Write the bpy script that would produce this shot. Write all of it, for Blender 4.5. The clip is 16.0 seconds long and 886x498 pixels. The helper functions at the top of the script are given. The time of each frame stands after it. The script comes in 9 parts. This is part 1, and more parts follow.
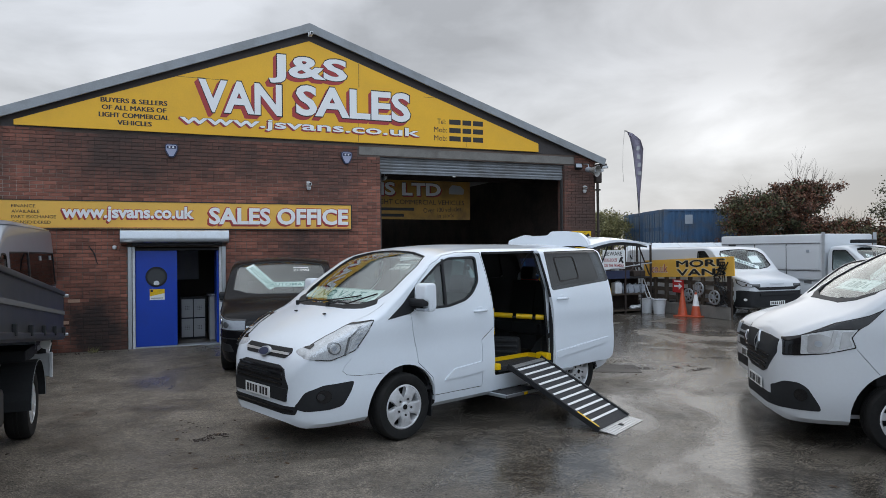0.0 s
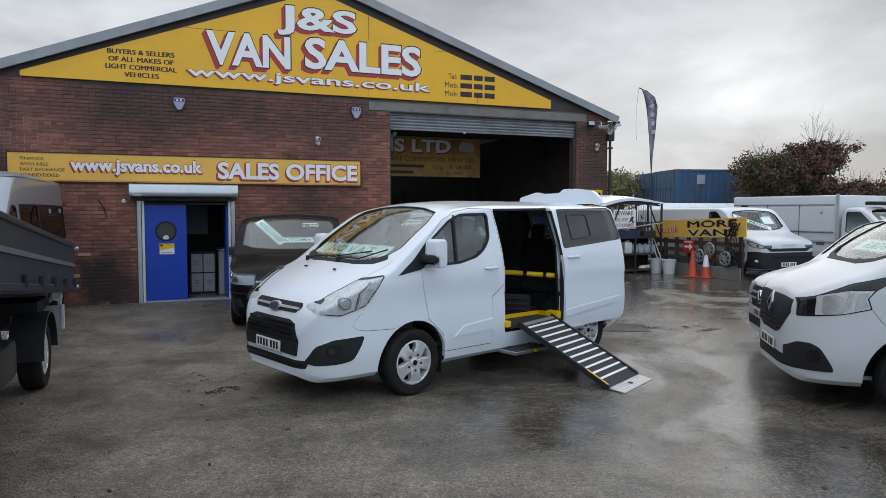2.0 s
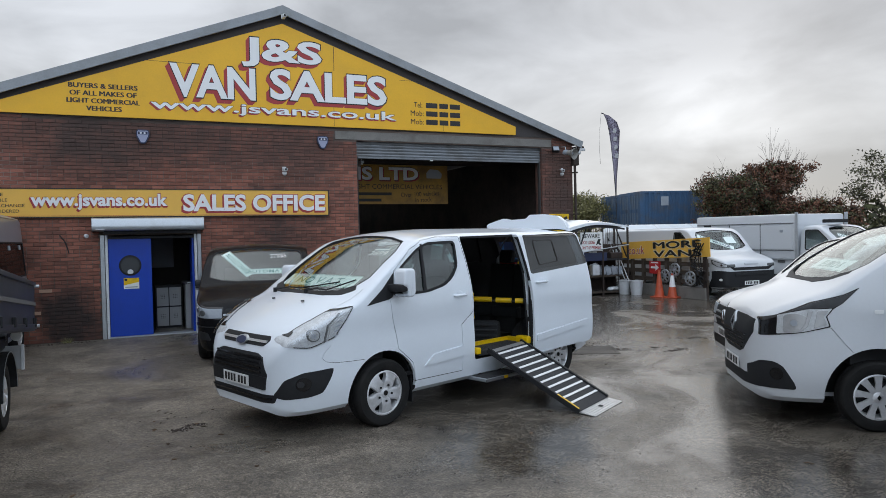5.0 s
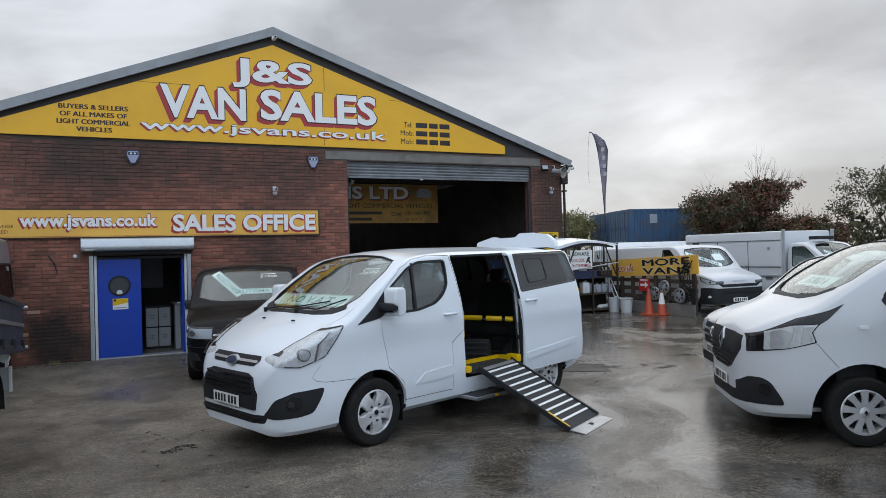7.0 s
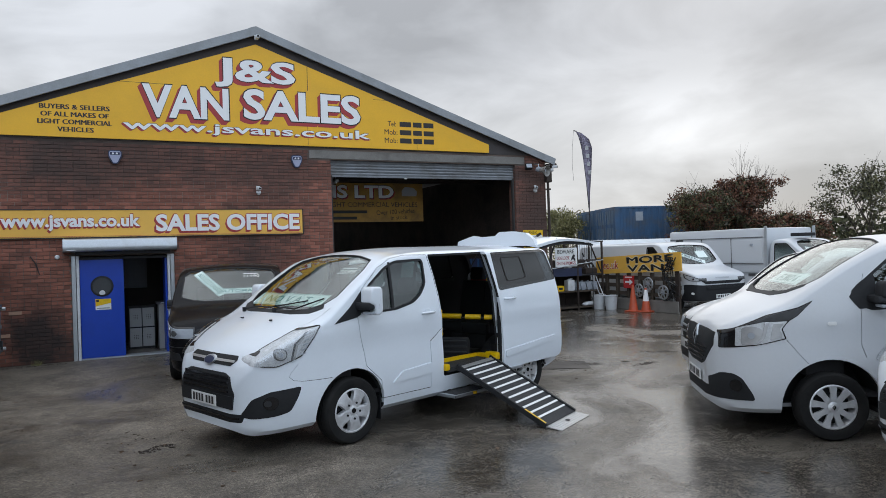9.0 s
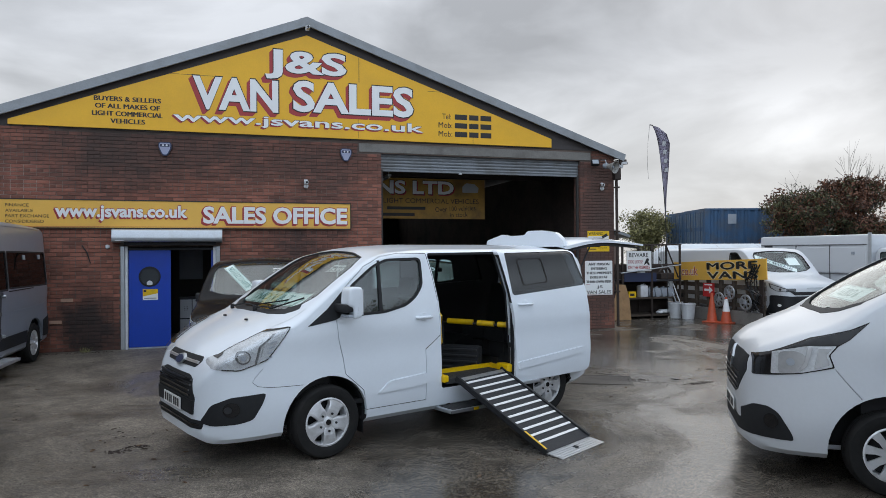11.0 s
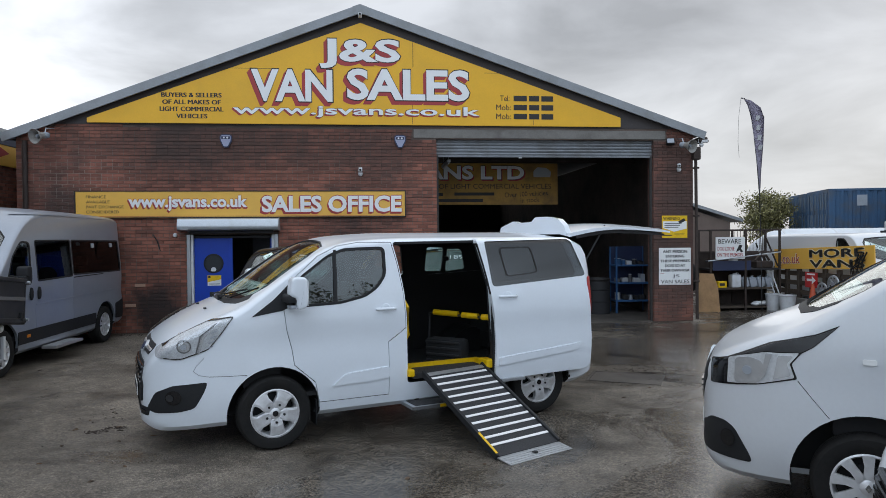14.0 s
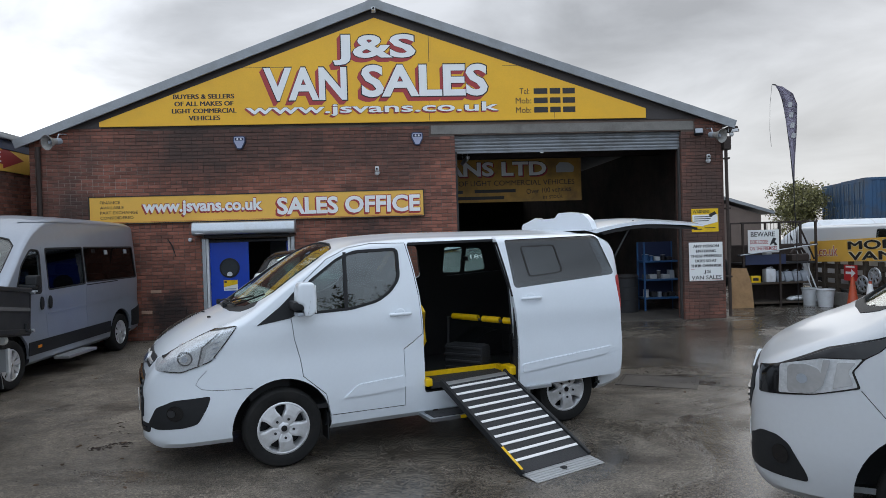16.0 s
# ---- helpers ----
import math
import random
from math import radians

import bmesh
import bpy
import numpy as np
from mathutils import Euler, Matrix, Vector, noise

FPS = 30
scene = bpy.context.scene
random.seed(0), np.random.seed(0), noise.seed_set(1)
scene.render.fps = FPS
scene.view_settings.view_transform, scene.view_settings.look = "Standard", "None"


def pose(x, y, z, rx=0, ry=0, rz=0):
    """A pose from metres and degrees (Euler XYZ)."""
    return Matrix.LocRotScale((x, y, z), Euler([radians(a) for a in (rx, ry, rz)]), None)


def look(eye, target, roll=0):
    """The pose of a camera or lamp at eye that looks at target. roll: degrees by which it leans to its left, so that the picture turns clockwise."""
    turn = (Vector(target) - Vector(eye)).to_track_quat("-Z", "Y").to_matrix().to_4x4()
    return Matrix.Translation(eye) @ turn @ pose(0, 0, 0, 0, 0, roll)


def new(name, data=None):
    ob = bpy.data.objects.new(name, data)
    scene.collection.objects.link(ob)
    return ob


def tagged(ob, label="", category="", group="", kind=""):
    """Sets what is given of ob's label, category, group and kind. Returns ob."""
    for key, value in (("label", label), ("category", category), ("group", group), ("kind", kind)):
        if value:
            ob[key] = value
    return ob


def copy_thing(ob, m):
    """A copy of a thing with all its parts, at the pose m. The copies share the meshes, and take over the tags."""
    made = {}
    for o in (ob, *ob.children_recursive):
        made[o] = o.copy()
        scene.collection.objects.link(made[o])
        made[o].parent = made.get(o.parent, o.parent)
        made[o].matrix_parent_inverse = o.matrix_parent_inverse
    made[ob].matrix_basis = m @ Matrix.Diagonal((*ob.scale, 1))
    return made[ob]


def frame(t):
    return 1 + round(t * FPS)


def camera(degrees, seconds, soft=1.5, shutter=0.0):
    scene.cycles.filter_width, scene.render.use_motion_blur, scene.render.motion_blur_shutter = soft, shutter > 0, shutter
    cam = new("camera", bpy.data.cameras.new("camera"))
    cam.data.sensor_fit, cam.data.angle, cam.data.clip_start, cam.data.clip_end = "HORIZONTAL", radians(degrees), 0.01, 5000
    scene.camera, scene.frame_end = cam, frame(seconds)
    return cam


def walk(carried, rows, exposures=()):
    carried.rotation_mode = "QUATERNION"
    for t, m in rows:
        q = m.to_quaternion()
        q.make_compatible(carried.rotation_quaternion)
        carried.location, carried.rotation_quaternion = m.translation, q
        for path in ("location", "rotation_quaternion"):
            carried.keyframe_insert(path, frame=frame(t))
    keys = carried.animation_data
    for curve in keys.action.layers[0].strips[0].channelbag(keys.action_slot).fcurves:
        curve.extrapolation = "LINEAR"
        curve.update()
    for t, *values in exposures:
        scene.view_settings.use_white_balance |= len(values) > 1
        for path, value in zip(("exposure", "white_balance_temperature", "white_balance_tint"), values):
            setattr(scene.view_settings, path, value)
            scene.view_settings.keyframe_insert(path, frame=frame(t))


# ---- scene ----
cam = camera(65.6, 16.0, 0.65)
PATH = [
    (0, (0.447, 0.148, 1.954), (1.201, 2.0, 1.958), -0.5),
    (0.5, (0.51, 0.23, 1.935), (1.212, 2.102, 1.888), -2.5),
    (1, (0.484, 0.229, 1.928), (1.17, 2.105, 1.825), -1.4),
    (1.5, (0.472, 0.228, 1.927), (1.178, 2.095, 1.796), -0.9),
    (2, (0.444, 0.233, 1.926), (1.175, 2.091, 1.81), 0.1),
    (2.5, (0.444, 0.21, 1.936), (1.18, 2.063, 1.783), 0.4),
    (3, (0.435, 0.203, 1.926), (1.178, 2.053, 1.769), 0.7),
    (3.5, (0.444, 0.201, 1.934), (1.234, 2.031, 1.773), 0.9),
    (4, (0.468, 0.212, 1.954), (1.261, 2.044, 1.841), -0.8),
    (6.5, (0.443, 0.153, 1.964), (1.276, 1.972, 1.956), -1.1),
    (7, (0.446, 0.149, 1.965), (1.284, 1.965, 1.975), -1.5),
    (7.5, (0.44, 0.139, 1.96), (1.29, 1.949, 1.971), -1.6),
    (8, (0.453, 0.133, 1.962), (1.296, 1.947, 1.982), -2.0),
    (8.5, (0.5, 0.087, 1.967), (1.333, 1.905, 1.978), -1.6),
    (8.7, (0.503, 0.025, 1.978), (1.369, 1.828, 1.981), -1.7),
    (10.8, (1.722, 0.297, 1.932), (2.368, 2.19, 1.937), -1.0),
    (11, (1.851, 0.355, 1.951), (2.447, 2.265, 1.957), -0.3),
    (11.5, (2.152, 0.388, 1.956), (2.723, 2.305, 1.98), -1.7),
    (12, (2.544, 0.299, 1.958), (3.031, 2.238, 1.948), 0.0),
    (12.5, (2.775, 0.266, 1.962), (3.303, 2.194, 1.917), -0.7),
    (13, (3.052, 0.384, 1.98), (3.643, 2.294, 1.949), -0.9),
    (13.5, (3.37, 0.394, 1.977), (3.759, 2.356, 1.984), -2.3),
    (14, (3.621, 0.355, 1.97), (3.836, 2.343, 1.937), -0.5),
    (14.5, (3.659, 0.374, 1.959), (3.806, 2.368, 1.91), -2.2),
    (15, (3.656, 0.38, 1.97), (3.773, 2.376, 1.915), -3.0),
    (15.5, (3.677, 0.487, 1.969), (3.854, 2.478, 1.886), -2.6),
    (16, (3.73, 0.806, 1.97), (3.877, 2.8, 1.936), -1.7),
]
walk(cam, [(t, look(eye, target, roll)) for t, eye, target, roll in PATH])

# ---- sky and light ----
world = bpy.data.worlds.new("overcast_sky")
scene.world = world
world.use_nodes = True
wt = world.node_tree
wt.nodes.clear()
SUN_ELEV, SUN_AZ = 24.0, 48.0   # elevation, and azimuth clockwise from +y


def wnode(kind, **props):
    n = wt.nodes.new(kind)
    for k, v in props.items():
        n.inputs[k].default_value = v
    return n


w_out = wt.nodes.new("ShaderNodeOutputWorld")
w_bg = wt.nodes.new("ShaderNodeBackground")
w_bg.inputs["Strength"].default_value = 0.84
w_tc = wt.nodes.new("ShaderNodeTexCoord")
w_sep = wt.nodes.new("ShaderNodeSeparateXYZ")
wt.links.new(w_tc.outputs["Generated"], w_sep.inputs[0])
# overcast dome: brighter towards the zenith
w_grad = wt.nodes.new("ShaderNodeValToRGB")
g = w_grad.color_ramp
g.elements[0].position, g.elements[0].color = 0.0, (0.80, 0.83, 0.87, 1)
g.elements[1].position, g.elements[1].color = 1.0, (1.30, 1.36, 1.46, 1)
e = g.elements.new(0.14)
e.color = (0.86, 0.885, 0.92, 1)
e = g.elements.new(0.27)
e.color = (0.68, 0.71, 0.76, 1)
e = g.elements.new(0.50)
e.color = (0.84, 0.88, 0.95, 1)
wt.links.new(w_sep.outputs["Z"], w_grad.inputs[0])
# soft cloud structure, stretched flat
w_map = wt.nodes.new("ShaderNodeMapping")
w_map.inputs["Scale"].default_value = (1.0, 1.0, 2.6)
w_map.inputs["Location"].default_value = (3.1, 0.4, 1.7)
wt.links.new(w_tc.outputs["Generated"], w_map.inputs[0])
w_cl = wt.nodes.new("ShaderNodeTexNoise")
w_cl.inputs["Scale"].default_value = 3.0
w_cl.inputs["Detail"].default_value = 7.0
w_cl.inputs["Roughness"].default_value = 0.52
w_cl.inputs["Distortion"].default_value = 0.35
wt.links.new(w_map.outputs[0], w_cl.inputs["Vector"])
w_cr = wt.nodes.new("ShaderNodeMapRange")
for k, v in (("From Min", 0.36), ("From Max", 0.66), ("To Min", 0.80), ("To Max", 1.36)):
    w_cr.inputs[k].default_value = v
wt.links.new(w_cl.outputs["Fac"], w_cr.inputs["Value"])
w_mul = wt.nodes.new("ShaderNodeMix")
w_mul.data_type, w_mul.blend_type = "RGBA", "MULTIPLY"
w_mul.inputs["Factor"].default_value = 1.0
# thinner cloud towards -x
w_side = wt.nodes.new("ShaderNodeMapRange")
for k, v in (("From Min", -0.7), ("From Max", 0.7), ("To Min", 1.22), ("To Max", 0.87)):
    w_side.inputs[k].default_value = v
wt.links.new(w_sep.outputs["X"], w_side.inputs["Value"])
w_gs = wt.nodes.new("ShaderNodeVectorMath")
w_gs.operation = "SCALE"
wt.links.new(w_grad.outputs[0], w_gs.inputs[0])
wt.links.new(w_side.outputs[0], w_gs.inputs["Scale"])
wt.links.new(w_gs.outputs[0], w_mul.inputs[6])
wt.links.new(w_cr.outputs[0], w_mul.inputs[7])
# two thin places in the cloud, one before the hidden sun, low over the trees, one over the wing
def thin_cloud(az, el, inner, outer, gain, src):
    d = wt.nodes.new("ShaderNodeVectorMath")
    d.operation = "DOT_PRODUCT"
    d.inputs[1].default_value = (math.sin(radians(az)) * math.cos(radians(el)), math.cos(radians(az)) * math.cos(radians(el)), math.sin(radians(el)))
    wt.links.new(w_tc.outputs["Generated"], d.inputs[0])
    r = wt.nodes.new("ShaderNodeMapRange")
    r.interpolation_type = "SMOOTHSTEP"
    for k, v in (("From Min", math.cos(radians(outer))), ("From Max", math.cos(radians(inner))), ("To Min", 0.0), ("To Max", gain)):
        r.inputs[k].default_value = v
    wt.links.new(d.outputs["Value"], r.inputs["Value"])
    p = wt.nodes.new("ShaderNodeMath")
    p.operation = "MULTIPLY"
    wt.links.new(r.outputs[0], p.inputs[0]), wt.links.new(w_cr.outputs[0], p.inputs[1])
    q = wt.nodes.new("ShaderNodeMath")
    q.operation = "ADD"
    q.inputs[1].default_value = 1.0
    wt.links.new(p.outputs[0], q.inputs[0])
    o = wt.nodes.new("ShaderNodeVectorMath")
    o.operation = "SCALE"
    wt.links.new(src, o.inputs[0]), wt.links.new(q.outputs[0], o.inputs["Scale"])
    return o.outputs[0]


w_open = thin_cloud(45, 5.0, 0.5, 9.0, 0.20, w_mul.outputs[2])
w_open = thin_cloud(-27, 15, 2.0, 13.0, 0.45, w_open)
# the cloud thins out behind the yard, where the sky is clearer and bluer
w_clear = wt.nodes.new("ShaderNodeMapRange")
w_clear.interpolation_type = "SMOOTHSTEP"
for k, v in (("From Min", 0.15), ("From Max", -0.85), ("To Min", 0.0), ("To Max", 1.0)):
    w_clear.inputs[k].default_value = v
wt.links.new(w_sep.outputs["Y"], w_clear.inputs["Value"])
w_tint = wt.nodes.new("ShaderNodeMix")
w_tint.data_type, w_tint.blend_type = "RGBA", "MULTIPLY"
w_tint.inputs[7].default_value = (1.55, 1.72, 1.90, 1)
wt.links.new(w_clear.outputs[0], w_tint.inputs["Factor"])
wt.links.new(w_open, w_tint.inputs[6])
# the physical sky behind the cloud, thinly
w_sky = wt.nodes.new("ShaderNodeTexSky")
w_sky.sky_type, w_sky.sun_disc = "NISHITA", False
w_sky.sun_elevation, w_sky.sun_rotation = radians(SUN_ELEV), radians(SUN_AZ)
w_skys = wt.nodes.new("ShaderNodeVectorMath")
w_skys.operation = "SCALE"
w_skys.inputs["Scale"].default_value = 0.05
wt.links.new(w_sky.outputs[0], w_skys.inputs[0])
w_mix = wt.nodes.new("ShaderNodeMix")
w_mix.data_type = "RGBA"
w_mix.inputs["Factor"].default_value = 0.90
wt.links.new(w_skys.outputs[0], w_mix.inputs[6])
wt.links.new(w_tint.outputs[2], w_mix.inputs[7])
wt.links.new(w_mix.outputs[2], w_bg.inputs["Color"])
wt.links.new(w_bg.outputs[0], w_out.inputs[0])

sun_data = bpy.data.lights.new("sun", "SUN")
sun_data.energy, sun_data.angle, sun_data.color = 0.5, radians(60), (1.0, 0.98, 0.95)
sun = new("sun", sun_data)
sd = Vector((math.sin(radians(SUN_AZ)) * math.cos(radians(SUN_ELEV)), math.cos(radians(SUN_AZ)) * math.cos(radians(SUN_ELEV)), math.sin(radians(SUN_ELEV))))
sun.matrix_world = look(sd * 50, (0, 0, 0))
scene.view_settings.exposure = 0.0

# ---- materials ----
def mat(name, col, rough=0.5, metal=0.0, var=0.12, scale=3.0, fine=40.0, bump=0.0, bump_scale=60.0, coat=0.0, rand=0.0, stain=None, stain_scale=0.6, stain_amt=0.0, spec=0.5, rvar=0.0, island=False):
    """A surface with broad stains, fine grain and relief at real-world size."""
    m = bpy.data.materials.new(name)
    m.use_nodes = True
    nt = m.node_tree
    b = nt.nodes["Principled BSDF"]
    L = nt.links.new
    geo = nt.nodes.new("ShaderNodeNewGeometry")
    n1 = nt.nodes.new("ShaderNodeTexNoise")
    n1.inputs["Scale"].default_value, n1.inputs["Detail"].default_value = scale, 5
    L(geo.outputs["Position"], n1.inputs["Vector"])
    n2 = nt.nodes.new("ShaderNodeTexNoise")
    n2.inputs["Scale"].default_value, n2.inputs["Detail"].default_value = fine, 3
    L(geo.outputs["Position"], n2.inputs["Vector"])
    add = nt.nodes.new("ShaderNodeMath")
    add.operation = "ADD"
    L(n1.outputs["Fac"], add.inputs[0]), L(n2.outputs["Fac"], add.inputs[1])
    last = add
    if rand:
        if island:
            rn = geo.outputs["Random Per Island"]
        else:
            oi = nt.nodes.new("ShaderNodeObjectInfo")
            rn = oi.outputs["Random"]
        mr = nt.nodes.new("ShaderNodeMapRange")
        mr.inputs["To Min"].default_value, mr.inputs["To Max"].default_value = -rand / max(var, 1e-3) , rand / max(var, 1e-3)
        L(rn, mr.inputs["Value"])
        a2 = nt.nodes.new("ShaderNodeMath")
        a2.operation = "ADD"
        L(last.outputs[0], a2.inputs[0]), L(mr.outputs[0], a2.inputs[1])
        last = a2
    mp = nt.nodes.new("ShaderNodeMapRange")
    mp.clamp = False
    mp.inputs["From Min"].default_value, mp.inputs["From Max"].default_value = 0.5, 1.5
    mp.inputs["To Min"].default_value, mp.inputs["To Max"].default_value = 1 - var, 1 + var
    L(last.outputs[0], mp.inputs["Value"])
    mx = nt.nodes.new("ShaderNodeVectorMath")
    mx.operation = "SCALE"
    mx.inputs[0].default_value = col
    L(mp.outputs[0], mx.inputs["Scale"])
    out = mx.outputs[0]
    if stain:
        n3 = nt.nodes.new("ShaderNodeTexNoise")
        n3.inputs["Scale"].default_value, n3.inputs["Detail"].default_value, n3.inputs["Roughness"].default_value = stain_scale, 6, 0.62
        L(geo.outputs["Position"], n3.inputs["Vector"])
        r3 = nt.nodes.new("ShaderNodeMapRange")
        r3.inputs["From Min"].default_value, r3.inputs["From Max"].default_value = 0.46, 0.66
        r3.inputs["To Max"].default_value = stain_amt
        L(n3.outputs["Fac"], r3.inputs["Value"])
        m3 = nt.nodes.new("ShaderNodeMix")
        m3.data_type = "RGBA"
        m3.inputs[7].default_value = (*stain, 1)
        L(r3.outputs[0], m3.inputs["Factor"]), L(out, m3.inputs[6])
        out = m3.outputs[2]
    L(out, b.inputs["Base Color"])
    b.inputs["Roughness"].default_value = rough
    if rvar:
        rr = nt.nodes.new("ShaderNodeMapRange")
        rr.inputs["From Min"].default_value, rr.inputs["From Max"].default_value = 0.3, 0.7
        rr.inputs["To Min"].default_value, rr.inputs["To Max"].default_value = max(0.02, rough - rvar), min(1, rough + rvar)
        L(n1.outputs["Fac"], rr.inputs["Value"]), L(rr.outputs[0], b.inputs["Roughness"])
    b.inputs["Metallic"].default_value = metal
    b.inputs["Specular IOR Level"].default_value = spec
    b.inputs["Coat Weight"].default_value = coat
    b.inputs["Coat Roughness"].default_value = 0.06
    if bump:
        n4 = nt.nodes.new("ShaderNodeTexNoise")
        n4.inputs["Scale"].default_value, n4.inputs["Detail"].default_value = bump_scale, 4
        L(geo.outputs["Position"], n4.inputs["Vector"])
        bp = nt.nodes.new("ShaderNodeBump")
        bp.inputs["Strength"].default_value, bp.inputs["Distance"].default_value = bump, 0.01
        L(n4.outputs["Fac"], bp.inputs["Height"]), L(bp.outputs[0], b.inputs["Normal"])
    return m


def glass_mat(name, tint, rough=0.01, gloss=0.05):
    m = bpy.data.materials.new(name)
    m.use_nodes = True
    nt = m.node_tree
    nt.nodes.clear()
    o = nt.nodes.new("ShaderNodeOutputMaterial")
    tr = nt.nodes.new("ShaderNodeBsdfTransparent")
    tr.inputs[0].default_value = (*tint, 1)
    gl = nt.nodes.new("ShaderNodeBsdfGlossy")
    gl.inputs["Roughness"].default_value = rough
    gl.inputs["Color"].default_value = (1, 1, 1, 1)
    lw = nt.nodes.new("ShaderNodeLayerWeight")
    lw.inputs["Blend"].default_value = 0.5
    pw = nt.nodes.new("ShaderNodeMath")
    pw.operation = "POWER"
    pw.inputs[1].default_value = 5.0
    nt.links.new(lw.outputs["Facing"], pw.inputs[0])
    fr = nt.nodes.new("ShaderNodeMath")
    fr.operation = "MULTIPLY_ADD"
    fr.inputs[1].default_value, fr.inputs[2].default_value = 0.60, gloss
    nt.links.new(pw.outputs[0], fr.inputs[0])
    mx = nt.nodes.new("ShaderNodeMixShader")
    nt.links.new(fr.outputs[0], mx.inputs[0])
    nt.links.new(tr.outputs[0], mx.inputs[1]), nt.links.new(gl.outputs[0], mx.inputs[2])
    nt.links.new(mx.outputs[0], o.inputs[0])
    return m


def glow(name, col, strength):
    m = bpy.data.materials.new(name)
    m.use_nodes = True
    b = m.node_tree.nodes["Principled BSDF"]
    b.inputs["Base Color"].default_value = (*col, 1)
    b.inputs["Emission Color"].default_value = (*col, 1)
    b.inputs["Emission Strength"].default_value = strength
    return m


def asphalt(name):
    """Wet, worn tarmac: aggregate, dark damp patches, shallow standing water."""
    m = bpy.data.materials.new(name)
    m.use_nodes = True
    nt = m.node_tree
    b = nt.nodes["Principled BSDF"]
    L = nt.links.new
    geo = nt.nodes.new("ShaderNodeNewGeometry")

    def noise_tex(scale, detail=5, rough=0.55, dist=0.0):
        n = nt.nodes.new("ShaderNodeTexNoise")
        n.inputs["Scale"].default_value, n.inputs["Detail"].default_value = scale, detail
        n.inputs["Roughness"].default_value, n.inputs["Distortion"].default_value = rough, dist
        L(geo.outputs["Position"], n.inputs["Vector"])
        return n.outputs["Fac"]

    def rng(src, a, c, lo, hi):
        r = nt.nodes.new("ShaderNodeMapRange")
        for k, v in (("From Min", a), ("From Max", c), ("To Min", lo), ("To Max", hi)):
            r.inputs[k].default_value = v
        L(src, r.inputs["Value"])
        return r.outputs[0]

    sep = nt.nodes.new("ShaderNodeSeparateXYZ")
    L(geo.outputs["Position"], sep.inputs[0])

    def op(kind, a, c):
        n = nt.nodes.new("ShaderNodeMath")
        n.operation = kind
        for k, v in enumerate((a, c)):
            if isinstance(v, (int, float)):
                n.inputs[k].default_value = v
            else:
                L(v, n.inputs[k])
        return n.outputs[0]

    def cells(scale):
        v = nt.nodes.new("ShaderNodeTexVoronoi")
        v.inputs["Scale"].default_value = scale
        L(geo.outputs["Position"], v.inputs["Vector"])
        return v

    # the trodden middle of the yard holds more water than the brown, gritty side by the wall
    drift = rng(sep.outputs["X"], 0.0, 5.5, -0.10, 0.055)
    wet = op("ADD", noise_tex(0.40, 7, 0.60, 0.6), drift)
    patch = noise_tex(1.3, 7, 0.66, 0.3)
    scuff = noise_tex(7.0, 6, 0.7, 0.6)
    grit = noise_tex(48, 4, 0.75)
    stones, chips = cells(62), cells(150)
    tone = op("ADD", op("ADD", rng(patch, 0.34, 0.66, 0.14, 0.50), rng(scuff, 0.3, 0.7, -0.14, 0.14)), rng(grit, 0.34, 0.66, -0.16, 0.20))
    ramp = nt.nodes.new("ShaderNodeValToRGB")
    c = ramp.color_ramp
    c.elements[0].position, c.elements[0].color = 0.05, (0.050, 0.042, 0.034, 1)
    c.elements[1].position, c.elements[1].color = 0.80, (0.255, 0.224, 0.182, 1)
    e_ = c.elements.new(0.35)
    e_.color = (0.144, 0.123, 0.098, 1)
    L(tone, ramp.inputs[0])
    # loose aggregate, each stone its own shade
    sc = nt.nodes.new("ShaderNodeSeparateColor")
    L(stones.outputs["Color"], sc.inputs[0])
    sc2 = nt.nodes.new("ShaderNodeSeparateColor")
    L(chips.outputs["Color"], sc2.inputs[0])
    shade = op("MULTIPLY", rng(sc.outputs[0], 0.0, 1.0, 0.58, 1.48), rng(sc2.outputs[0], 0.0, 1.0, 0.50, 1.60))
    agg = nt.nodes.new("ShaderNodeVectorMath")
    agg.operation = "SCALE"
    L(ramp.outputs[0], agg.inputs[0]), L(shade, agg.inputs["Scale"])
    film = rng(wet, 0.38, 0.56, 0.0, 1.0)
    damp = nt.nodes.new("ShaderNodeMix")
    damp.data_type, damp.blend_type = "RGBA", "MULTIPLY"
    L(op("MULTIPLY", film, 0.85), damp.inputs["Factor"])
    L(agg.outputs[0], damp.inputs[6])
    damp.inputs[7].default_value = (0.55, 0.56, 0.58, 1)
    # oily stains and silt left in the hollows, ragged at the edges
    blot = rng(op("ADD", noise_tex(0.85, 8, 0.70, 0.8), op("MULTIPLY", scuff, 0.16)), 0.62, 0.74, 0.0, 1.0)
    speck = op("MAXIMUM", rng(noise_tex(9.0, 7, 0.80, 0.4), 0.58, 0.66, 0.0, 1.0), rng(noise_tex(34.0, 4, 0.7), 0.60, 0.68, 0.0, 1.0))
    oil = nt.nodes.new("ShaderNodeMix")
    oil.data_type, oil.blend_type = "RGBA", "MULTIPLY"
    oil.inputs[7].default_value = (0.40, 0.37, 0.34, 1)
    L(op("MINIMUM", op("ADD", op("MULTIPLY", blot, 0.85), op("MULTIPLY", speck, 0.55)), 1.0), oil.inputs["Factor"])
    L(damp.outputs[2], oil.inputs[6])
    L(oil.outputs[2], b.inputs["Base Color"])
    rough = op("ADD", op("SUBTRACT", 0.60, op("MULTIPLY", film, 0.46)), rng(grit, 0.3, 0.7, -0.07, 0.09))
